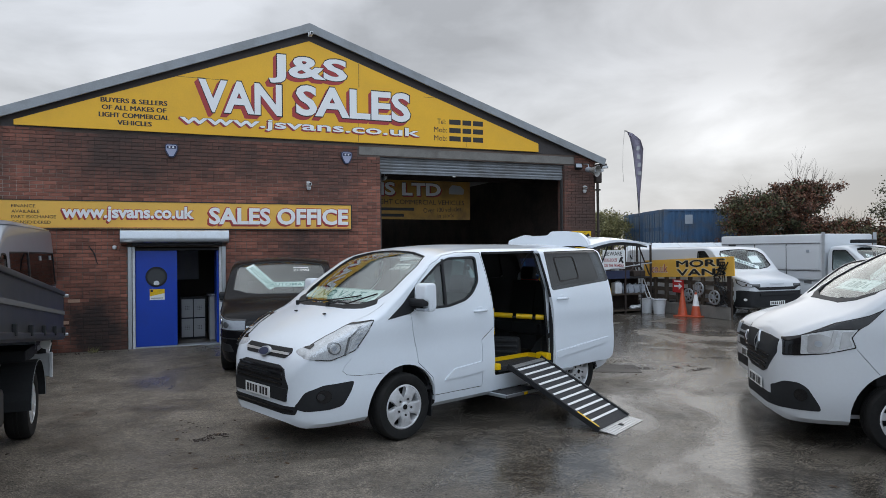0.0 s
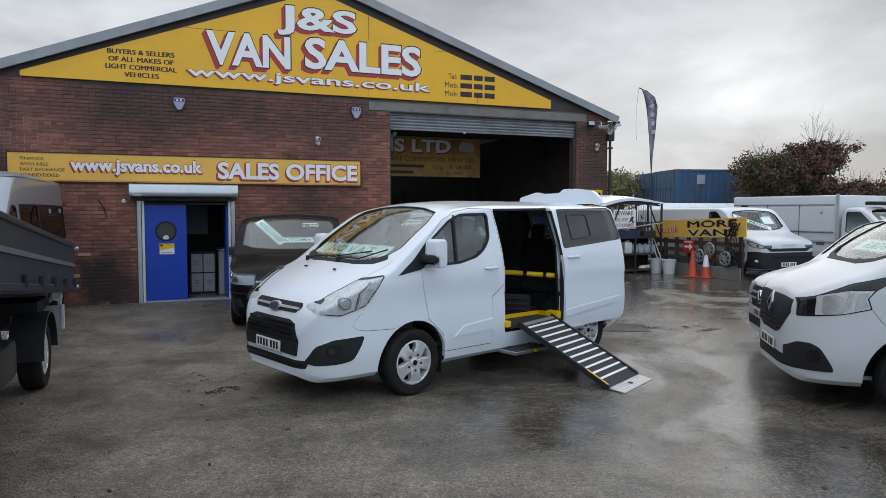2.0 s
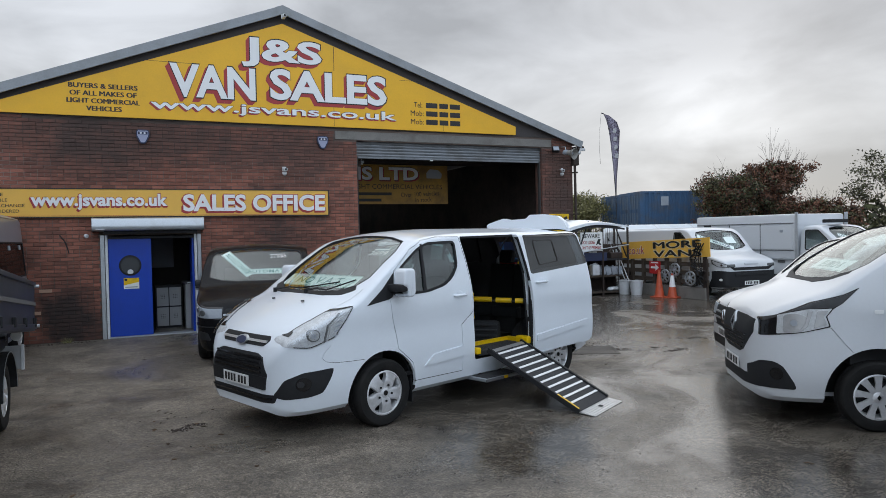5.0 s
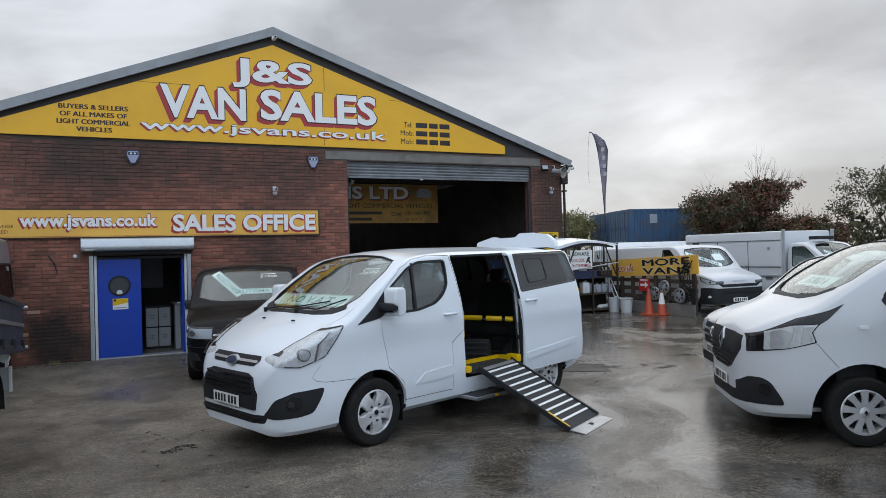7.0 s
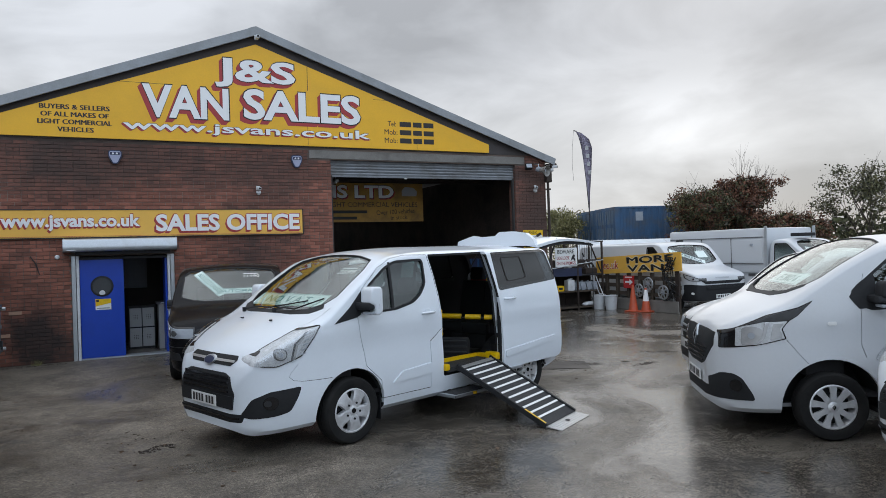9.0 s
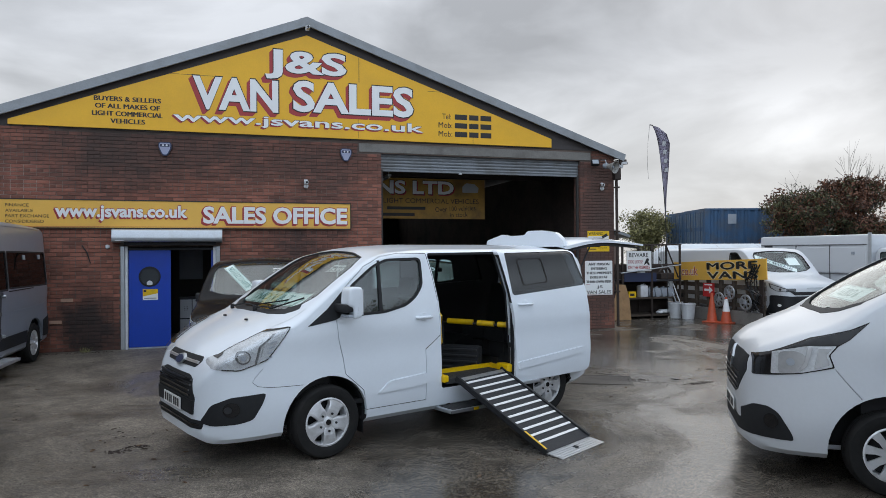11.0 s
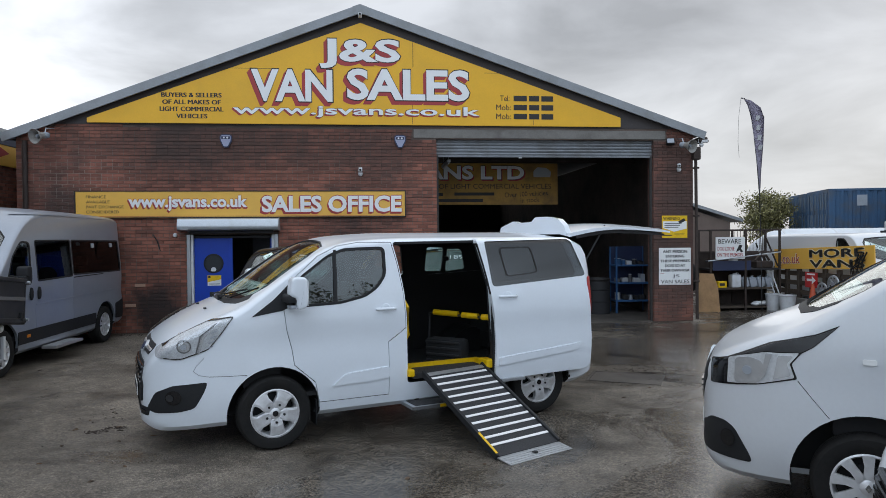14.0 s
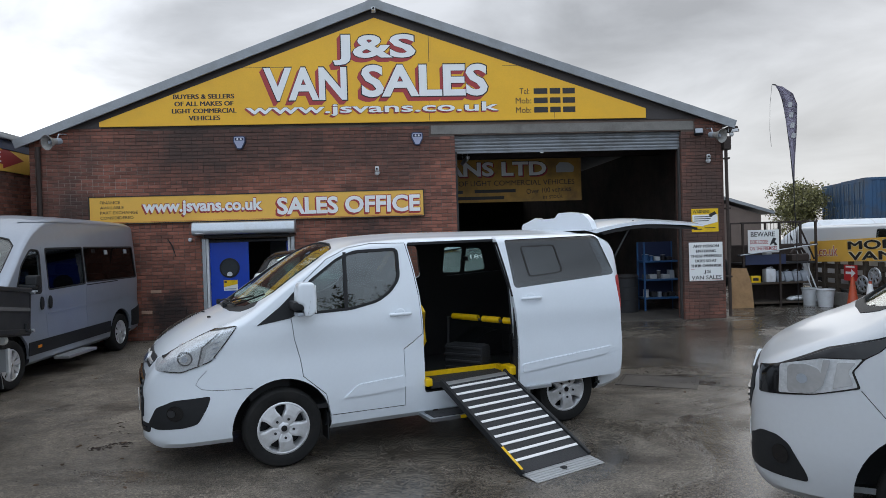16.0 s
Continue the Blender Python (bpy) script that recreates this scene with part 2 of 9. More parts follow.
    L(op("MAXIMUM", rough, 0.11), b.inputs["Roughness"])
    b.inputs["Specular IOR Level"].default_value = 0.5
    relief = op("ADD", op("MULTIPLY", stones.outputs["Distance"], 0.9), op("ADD", grit, op("MULTIPLY", scuff, 1.6)))
    h = op("MULTIPLY", relief, op("SUBTRACT", 1.0, op("MULTIPLY", film, 0.86)))
    bp = nt.nodes.new("ShaderNodeBump")
    bp.inputs["Strength"].default_value, bp.inputs["Distance"].default_value = 0.60, 0.010
    L(h, bp.inputs["Height"]), L(bp.outputs[0], b.inputs["Normal"])
    return m


M_ASPHALT = asphalt("wet_asphalt")
M_WHITE = mat("white_paint", (0.745, 0.795, 0.85), 0.22, var=0.02, coat=0.5, stain=(0.6, 0.6, 0.58), stain_scale=2.0, stain_amt=0.06)
# greyer and less glossy than white_paint
M_WHITE2 = mat("white_paint_greyer", (0.58, 0.605, 0.635), 0.28, var=0.03, coat=0.35, stain=(0.5, 0.5, 0.47), stain_scale=1.5, stain_amt=0.15)
M_SILVER = mat("silver_paint", (0.31, 0.345, 0.40), 0.34, 0.35, var=0.05, coat=0.4, stain=(0.25, 0.25, 0.25), stain_scale=1.6, stain_amt=0.15)
M_BLACKP = mat("black_paint", (0.0075, 0.0075, 0.009), 0.26, var=0.2, spec=0.14)
M_DGREY = mat("dark_grey_paint", (0.022, 0.023, 0.026), 0.40, var=0.25, stain=(0.06, 0.06, 0.06), stain_scale=3, stain_amt=0.4)
M_PLAST = mat("black_plastic", (0.018, 0.019, 0.021), 0.6, spec=0.3, var=0.2, bump=0.1, bump_scale=300)
M_GLOSSBLK = mat("gloss_black", (0.01, 0.01, 0.011), 0.12)
M_RUBBER = mat("tyre_rubber", (0.012, 0.012, 0.012), 0.8, spec=0.25, var=0.25, stain=(0.026, 0.024, 0.022), stain_scale=6, stain_amt=0.4, bump=0.15)
M_ALLOY = mat("alloy", (0.74, 0.75, 0.77), 0.36, 0.55, var=0.06, stain=(0.25, 0.23, 0.2), stain_scale=9, stain_amt=0.25)
M_CHROME = mat("chrome", (0.82, 0.83, 0.85), 0.08, 1.0, var=0.03)
M_STEEL = mat("galvanised_steel", (0.50, 0.53, 0.56), 0.42, 0.7, var=0.12, stain=(0.3, 0.29, 0.27), stain_scale=3, stain_amt=0.35)
M_SLAT = mat("dull_shutter_steel", (0.20, 0.215, 0.23), 0.5, 0.4, var=0.15, stain=(0.10, 0.09, 0.08), stain_scale=2, stain_amt=0.5)
M_ROOFMETAL = mat("grey_cladding", (0.27, 0.285, 0.30), 0.5, 0.2, var=0.12, stain=(0.16, 0.16, 0.15), stain_scale=2, stain_amt=0.4)
M_YELLOWS = mat("yellow_signboard", (0.80, 0.43, 0.014), 0.45, var=0.06, stain=(0.55, 0.30, 0.03), stain_scale=1.1, stain_amt=0.22)
M_YELLOWO = mat("pale_yellow_signboard", (0.80, 0.455, 0.075), 0.45, var=0.05, stain=(0.5, 0.32, 0.09), stain_scale=1.1, stain_amt=0.2)
# base colour darkened to hold the shed's shade; the blotches are dirt
M_YELLOWD = mat("dirty_signboard_shaded", (0.46, 0.25, 0.04), 0.6, var=0.2, stain=(0.10, 0.06, 0.03), stain_scale=1.3, stain_amt=0.7)
M_YELLOW = mat("safety_yellow", (0.80, 0.50, 0.0), 0.4, var=0.08, stain=(0.3, 0.2, 0.03), stain_scale=12, stain_amt=0.3)
M_TWHITE = mat("lettering_white", (0.80, 0.80, 0.80), 0.5, var=0.03)
M_TRED = mat("lettering_red", (0.36, 0.034, 0.036), 0.5, var=0.1)
M_TBLACK = mat("lettering_black", (0.018, 0.016, 0.016), 0.55, var=0.2)
M_BLUE = mat("blue_door_paint", (0.004, 0.050, 0.42), 0.38, var=0.07, stain=(0.01, 0.04, 0.25), stain_scale=3, stain_amt=0.3)
M_NAVY = mat("navy_fascia", (0.02, 0.03, 0.075), 0.5, var=0.15)
M_MORTAR = mat("mortar", (0.165, 0.125, 0.105), 0.9, var=0.25, scale=2, bump=0.4, bump_scale=120, stain=(0.06, 0.046, 0.040), stain_scale=0.5, stain_amt=0.8)
M_BRICK = mat("brick", (0.250, 0.094, 0.063), 0.82, var=0.24, scale=6, fine=70, rand=0.17, island=True, bump=0.5, bump_scale=90, stain=(0.050, 0.034, 0.030), stain_scale=0.5, stain_amt=0.85)
M_BRICKO = mat("brick_single", (0.250, 0.094, 0.063), 0.82, var=0.24, scale=6, fine=70, rand=0.17, bump=0.5, bump_scale=90, stain=(0.050, 0.034, 0.030), stain_scale=0.5, stain_amt=0.85)
M_CONC = mat("concrete", (0.19, 0.18, 0.165), 0.85, var=0.2, bump=0.4, bump_scale=60, stain=(0.1, 0.09, 0.08), stain_scale=2.4, stain_amt=0.6)
# near-black, used for the rooms behind the front wall and the shutter guides
M_DARK = mat("dark_matte", (0.045, 0.042, 0.040), 0.85, var=0.3, scale=1.5)
M_DBOARD = mat("dark_gable_boarding", (0.050, 0.043, 0.042), 0.7, var=0.25, scale=2)
M_GLASS = glass_mat("clear_glass", (0.86, 0.91, 0.90), gloss=0.085)
M_SCREEN = glass_mat("windscreen_glass", (0.86, 0.92, 0.90), gloss=0.15)
M_DOORGL = glass_mat("door_glass", (0.56, 0.63, 0.63), gloss=0.09)
M_TINTD = glass_mat("dull_privacy_glass", (0.26, 0.27, 0.28), gloss=0.02)
M_TEALGL = glass_mat("green_tinted_glass", (0.66, 0.78, 0.77), gloss=0.06)
M_TINT2 = glass_mat("lighter_privacy_glass", (0.36, 0.40, 0.41), gloss=0.07)
M_LENSG = glass_mat("lamp_glass", (0.97, 0.975, 0.98), gloss=0.06)
M_TINT = glass_mat("privacy_glass", (0.26, 0.29, 0.31), gloss=0.075)
M_SEAT = mat("dark_fabric", (0.016, 0.017, 0.019), 0.85, var=0.25, bump=0.3, bump_scale=200)
M_TRIM = mat("grey_interior_trim", (0.10, 0.10, 0.105), 0.7, var=0.12)
M_TRIMD = mat("dark_interior_trim", (0.020, 0.020, 0.022), 0.75, var=0.15)
M_MAT = mat("ramp_grip", (0.028, 0.029, 0.032), 0.75, var=0.3, fine=220, bump=0.5, bump_scale=350)
M_ALU = mat("brushed_aluminium", (0.66, 0.67, 0.68), 0.38, 0.85, var=0.08, fine=120, stain=(0.4, 0.39, 0.37), stain_scale=6, stain_amt=0.3)
M_ORANGE = mat("cone_orange", (0.46, 0.075, 0.028), 0.5, var=0.12, stain=(0.25, 0.06, 0.03), stain_scale=9, stain_amt=0.4)


def ragged_patch(m, centre, radii, col, amount):
    """Adds one ragged patch of another colour, oval in x and z, to a material made by mat()."""
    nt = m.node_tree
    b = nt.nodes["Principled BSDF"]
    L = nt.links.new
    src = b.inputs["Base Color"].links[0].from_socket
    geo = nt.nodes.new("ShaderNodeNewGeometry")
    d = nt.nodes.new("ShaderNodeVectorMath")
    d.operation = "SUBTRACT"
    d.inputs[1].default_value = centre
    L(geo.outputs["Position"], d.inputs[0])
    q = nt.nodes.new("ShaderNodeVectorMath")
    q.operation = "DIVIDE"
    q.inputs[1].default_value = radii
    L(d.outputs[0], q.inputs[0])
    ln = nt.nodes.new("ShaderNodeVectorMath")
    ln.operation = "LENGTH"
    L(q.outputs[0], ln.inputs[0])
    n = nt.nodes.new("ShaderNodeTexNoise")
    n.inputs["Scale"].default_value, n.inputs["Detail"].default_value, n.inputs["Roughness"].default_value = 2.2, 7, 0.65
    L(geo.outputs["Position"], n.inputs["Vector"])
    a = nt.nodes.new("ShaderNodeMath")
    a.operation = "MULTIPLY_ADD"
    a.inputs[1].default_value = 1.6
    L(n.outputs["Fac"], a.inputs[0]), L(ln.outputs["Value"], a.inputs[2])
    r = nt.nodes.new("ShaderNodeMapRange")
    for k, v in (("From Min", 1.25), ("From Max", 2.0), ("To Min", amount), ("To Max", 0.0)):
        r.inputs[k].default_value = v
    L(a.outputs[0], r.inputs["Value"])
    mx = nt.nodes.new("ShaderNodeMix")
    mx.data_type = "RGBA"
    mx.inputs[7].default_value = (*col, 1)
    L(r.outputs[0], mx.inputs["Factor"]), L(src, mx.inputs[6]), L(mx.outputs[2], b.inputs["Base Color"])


ragged_patch(M_MORTAR, (-2.35, 15.5, 3.35), (1.15, 2.0, 0.70), (0.46, 0.39, 0.34), 0.9)
ragged_patch(M_MORTAR, (3.0, 15.5, 3.35), (2.4, 2.0, 0.45), (0.30, 0.23, 0.19), 0.6)
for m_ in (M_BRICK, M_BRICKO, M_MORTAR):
    # sooty burn at the foot of the wall
    ragged_patch(m_, (-0.80, 15.5, 0.45), (0.75, 2.0, 0.75), (0.022, 0.019, 0.018), 0.92)
    # wide dark brown oval over the bricks below the gable sign
    ragged_patch(m_, (0.4, 15.5, 4.05), (3.2, 2.0, 0.75), (0.050, 0.036, 0.031), 0.75)
    # sooty brick pier
    ragged_patch(m_, (10.65, 15.5, 2.3), (0.80, 2.0, 3.0), (0.075, 0.046, 0.038), 0.82)
    # smaller dark brown oval beside it, also below the sign
    ragged_patch(m_, (3.9, 15.5, 3.9), (0.9, 2.0, 0.8), (0.055, 0.038, 0.033), 0.6)
M_SOOTBRICK = mat("sooty_brick_wall", (0.065, 0.048, 0.040), 0.9, var=0.4, scale=3, fine=14, bump=0.5, bump_scale=60, stain=(0.02, 0.017, 0.016), stain_scale=0.8, stain_amt=0.9)
M_BRICKPALE = mat("pale_brick", (0.40, 0.25, 0.18), 0.85, var=0.15, bump=0.4, bump_scale=90)
M_CONTBLUE2 = mat("container_blue_worn", (0.075, 0.125, 0.19), 0.6, var=0.3, scale=3, stain=(0.16, 0.17, 0.18), stain_scale=4, stain_amt=0.5)
M_CONTBLUE = mat("container_blue", (0.032, 0.085, 0.17), 0.6, var=0.30, scale=1.5, stain=(0.075, 0.075, 0.075), stain_scale=1.6, stain_amt=0.6)
M_PLATE = mat("plate_white", (0.78, 0.79, 0.78), 0.35, var=0.02)
M_STICKER = mat("sale_card", (0.76, 0.86, 0.83), 0.5, var=0.04)
M_TEAL = mat("card_green_ink", (0.03, 0.20, 0.17), 0.5, var=0.1)
M_WOOD = mat("plywood", (0.42, 0.25, 0.12), 0.7, var=0.2, scale=4, stain=(0.2, 0.12, 0.06), stain_scale=3, stain_amt=0.5)
M_TIMBER = mat("old_timber", (0.060, 0.045, 0.033), 0.85, var=0.3, scale=6)
M_WPLAST = mat("white_plastic", (0.62, 0.64, 0.66), 0.45, var=0.08, stain=(0.35, 0.33, 0.3), stain_scale=5, stain_amt=0.35)
M_GREY = mat("grey_plastic", (0.30, 0.33, 0.37), 0.5, var=0.15)
M_RACKBLUE = mat("rack_blue", (0.025, 0.09, 0.22), 0.5, var=0.2)
M_RUST = mat("rusty_steel", (0.045, 0.033, 0.028), 0.7, 0.3, var=0.35, scale=8)
M_TARP = mat("white_tarpaulin", (0.62, 0.66, 0.70), 0.5, var=0.06, stain=(0.4, 0.42, 0.42), stain_scale=1.5, stain_amt=0.4)
M_BARK = mat("bark", (0.060, 0.048, 0.040), 0.9, var=0.3)
M_LEAFG = mat("leaf_green", (0.058, 0.062, 0.026), 0.6, var=0.35, rand=0.4, island=True)
M_LEAFR = mat("leaf_russet", (0.110, 0.046, 0.024), 0.65, var=0.35, rand=0.4, island=True)
M_LEAFO = mat("leaf_olive", (0.088, 0.082, 0.036), 0.65, var=0.35, rand=0.4, island=True)
M_LEAFY = mat("leaf_yellow_green", (0.16, 0.15, 0.055), 0.6, var=0.3, rand=0.35, island=True)
M_FLAG = mat("purple_grey_flag", (0.40, 0.38, 0.47), 0.75, var=0.15)
M_HORN = mat("weathered_grey_horn", (0.30, 0.29, 0.27), 0.6, var=0.2, stain=(0.12, 0.11, 0.10), stain_scale=7, stain_amt=0.6)
M_LAMPDK0 = mat("smoked_port_glass", (0.05, 0.055, 0.06), 0.08, var=0.1)
M_ALARM = mat("alarm_cover_blue_grey", (0.30, 0.32, 0.44), 0.45, var=0.1)
M_RED = mat("red_plastic", (0.45, 0.02, 0.02), 0.35, var=0.08)
M_AMBER = mat("amber_lens", (0.7, 0.22, 0.01), 0.3, var=0.05)
# dark brown-grey concrete with darker blotches
M_DARKCONC = mat("dark_blotched_concrete", (0.085, 0.075, 0.065), 0.6, var=0.3, bump=0.3, bump_scale=50, stain=(0.025, 0.022, 0.02), stain_scale=1.2, stain_amt=0.8)
M_CREAM = mat("cream_letter_paint", (0.70, 0.62, 0.42), 0.5, var=0.08)
M_LEAF = mat("fallen_leaf", (0.075, 0.045, 0.025), 0.8, var=0.4, rand=0.35)
M_GRIT = mat("grit", (0.060, 0.052, 0.045), 0.7, var=0.3, rand=0.5, island=True)
M_SILT = mat("wet_silt", (0.040, 0.034, 0.028), 0.16, var=0.35, scale=5, fine=60, bump=0.35, bump_scale=45, rvar=0.12, stain=(0.085, 0.073, 0.06), stain_scale=4, stain_amt=0.6)
M_CARDB = mat("grey_cabinet", (0.40, 0.41, 0.42), 0.5, var=0.05)


# ---- mesh helpers ----
def finish(bm, smooth=None):
    bmesh.ops.recalc_face_normals(bm, faces=bm.faces)
    if smooth is not None:
        lim = radians(smooth)
        for f in bm.faces:
            f.smooth = True
        for e in bm.edges:
            if len(e.link_faces) == 2 and e.calc_face_angle(0) > lim:
                e.smooth = False
    me = bpy.data.meshes.new("m")
    bm.to_mesh(me)
    bm.free()
    return me


def part(name, bm, material, parent=None, label="", smooth=None, m=None):
    """Links a bmesh (or mesh) as one mesh object under a thing or under a part."""
    me = finish(bm, smooth) if isinstance(bm, bmesh.types.BMesh) else bm
    me.name = name
    if len(me.materials) == 0:
        me.materials.append(material)
    ob = new(name, me)
    if parent:
        ob.parent = parent
    if m is not None:
        ob.matrix_basis = m
    if label:
        tagged(ob, label)
    return ob


def thing(name, label, category, m=None, group="", kind=""):
    ob = new(name)
    ob.empty_display_size = 0.2
    tagged(ob, label, category, group, kind)
    if m is not None:
        ob.matrix_basis = m
    return ob


def box_into(bm, lo, hi, bevel=0.0, m=None):
    c = [(a + b) / 2 for a, b in zip(lo, hi)]
    s = [max(abs(b - a), 1e-4) for a, b in zip(lo, hi)]
    r = bmesh.ops.create_cube(bm, size=1.0, matrix=Matrix.Translation(c) @ Matrix.Diagonal((*s, 1)))
    vs = r["verts"]
    if bevel:
        es = list({e for v in vs for e in v.link_edges})
        b = min(bevel, min(s) * 0.45)
        r2 = bmesh.ops.bevel(bm, geom=es, offset=b, segments=2, affect="EDGES", profile=0.6)
        vs = list({v for f in r2["faces"] for v in f.verts} | {v for v in vs if v.is_valid})
    if m is not None:
        bmesh.ops.transform(bm, matrix=m, verts=[v for v in vs if v.is_valid])
    return vs


def box(lo, hi, bevel=0.0, m=None):
    bm = bmesh.new()
    box_into(bm, lo, hi, bevel, m)
    return bm


def tube_into(bm, a, b, r, r2=None, seg=10, caps=True):
    a, b = Vector(a), Vector(b)
    d = b - a
    q = d.to_track_quat("Z", "Y").to_matrix().to_4x4()
    bmesh.ops.create_cone(bm, cap_ends=caps, segments=seg, radius1=r, radius2=r if r2 is None else r2, depth=d.length, matrix=Matrix.Translation((a + b) / 2) @ q)


def tube(a, b, r, r2=None, seg=10):
    bm = bmesh.new()
    tube_into(bm, a, b, r, r2, seg)
    return bm


def polyline_tube(pts, r, seg=8):
    """A bent round bar through the points."""
    bm = bmesh.new()
    pts = [Vector(p) for p in pts]
    rings = []
    for i, p in enumerate(pts):
        d = (pts[min(i + 1, len(pts) - 1)] - pts[max(i - 1, 0)]).normalized()
        q = d.to_track_quat("Z", "Y").to_matrix()
        rings.append([bm.verts.new(p + q @ Vector((r * math.cos(2 * math.pi * k / seg), r * math.sin(2 * math.pi * k / seg), 0))) for k in range(seg)])
    for a, b in zip(rings, rings[1:]):
        for k in range(seg):
            bm.faces.new((a[k], a[(k + 1) % seg], b[(k + 1) % seg], b[k]))
    bm.faces.new(rings[0][::-1]), bm.faces.new(rings[-1])
    return bm


def prism(poly, o, u, v, lo, hi):
    """Extrudes a 2D outline in the plane (o; u, v) from lo to hi along u x v."""
    bm = bmesh.new()
    o, u, v = Vector(o), Vector(u), Vector(v)
    n = u.cross(v).normalized()
    a = [bm.verts.new(o + u * p[0] + v * p[1] + n * lo) for p in poly]
    b = [bm.verts.new(o + u * p[0] + v * p[1] + n * hi) for p in poly]
    k = len(poly)
    bm.faces.new(a[::-1]), bm.faces.new(b)
    for i in range(k):
        bm.faces.new((a[i], a[(i + 1) % k], b[(i + 1) % k], b[i]))
    bmesh.ops.recalc_face_normals(bm, faces=bm.faces)
    return bm


def lathe(prof, seg=32, axis="y"):
    """Spins (radius, along) pairs round an axis."""
    bm = bmesh.new()
    rings = []
    for r, h in prof:
        ring = []
        for k in range(seg):
            a = 2 * math.pi * k / seg
            c, s = r * math.cos(a), r * math.sin(a)
            ring.append(bm.verts.new((c, h, s) if axis == "y" else (c, s, h)))
        rings.append(ring)
    for a, b in zip(rings, rings[1:]):
        for k in range(seg):
            bm.faces.new((a[k], a[(k + 1) % seg], b[(k + 1) % seg], b[k]))
    if prof[0][0] > 0.03 and prof[-1][0] > 0.03:
        for k in range(seg):
            bm.faces.new((rings[-1][k], rings[-1][(k + 1) % seg], rings[0][(k + 1) % seg], rings[0][k]))
    else:
        bm.faces.new(rings[0]), bm.faces.new(rings[-1])
    return bm


def lettering(s, width, height, material, parent, m, name="lettering", depth=0.006, bold=0.0, label="", spacing=1.0):
    """Letters of the built-in font, fitted to width and height; x to the right, y up, centred on m."""
    cu = bpy.data.curves.new("t", "FONT")
    cu.body, cu.align_x, cu.align_y = s, "CENTER", "CENTER"
    cu.offset, cu.extrude, cu.resolution_u = bold, 0.5, 3
    cu.space_character = spacing
    ob = bpy.data.objects.new("t", cu)
    scene.collection.objects.link(ob)
    bpy.context.view_layer.update()
    me = bpy.data.meshes.new_from_object(ob.evaluated_get(bpy.context.evaluated_depsgraph_get()))
    bpy.data.objects.remove(ob), bpy.data.curves.remove(cu)
    co = np.empty(len(me.vertices) * 3)
    me.vertices.foreach_get("co", co)
    co = co.reshape(-1, 3)
    lo, hi = co.min(0), co.max(0)
    sx = width / (hi[0] - lo[0]) if width else height / (hi[1] - lo[1])
    sy = height / (hi[1] - lo[1]) if height else sx
    co = (co - (lo + hi) / 2) * (sx, sy, depth)
    me.vertices.foreach_set("co", co.ravel())
    me.materials.clear()
    return part(name, me, material, parent, label, m=m)


def facing(x, y, z, yaw=0.0):
    """A frame whose x runs along a wall, y is up and z comes out of the wall (towards -y when yaw is 0)."""
    return pose(x, y, z, 90, 0, yaw)

# ---- vehicle builder ----
def smooth_curve(pts):
    """Monotone cubic through (x, value) pairs."""
    xs, ys = np.array([p[0] for p in pts], float), np.array([p[1] for p in pts], float)
    h, d = np.diff(xs), np.diff(ys) / np.diff(xs)
    m = np.zeros(len(xs))
    m[0], m[-1] = d[0], d[-1]
    for i in range(1, len(xs) - 1):
        if d[i - 1] * d[i] > 0:
            w1, w2 = 2 * h[i] + h[i - 1], h[i] + 2 * h[i - 1]
            m[i] = (w1 + w2) / (w1 / d[i - 1] + w2 / d[i])

    def f(x):
        x = min(max(x, xs[0]), xs[-1])
        i = min(int(np.searchsorted(xs, x, side="right")) - 1, len(xs) - 2)
        t = (x - xs[i]) / h[i]
        a, b = (1 + 2 * t) * (1 - t) ** 2, t * t * (3 - 2 * t)
        return float(a * ys[i] + b * ys[i + 1] + t * (1 - t) ** 2 * h[i] * m[i] + t * t * (t - 1) * h[i] * m[i + 1])
    return f


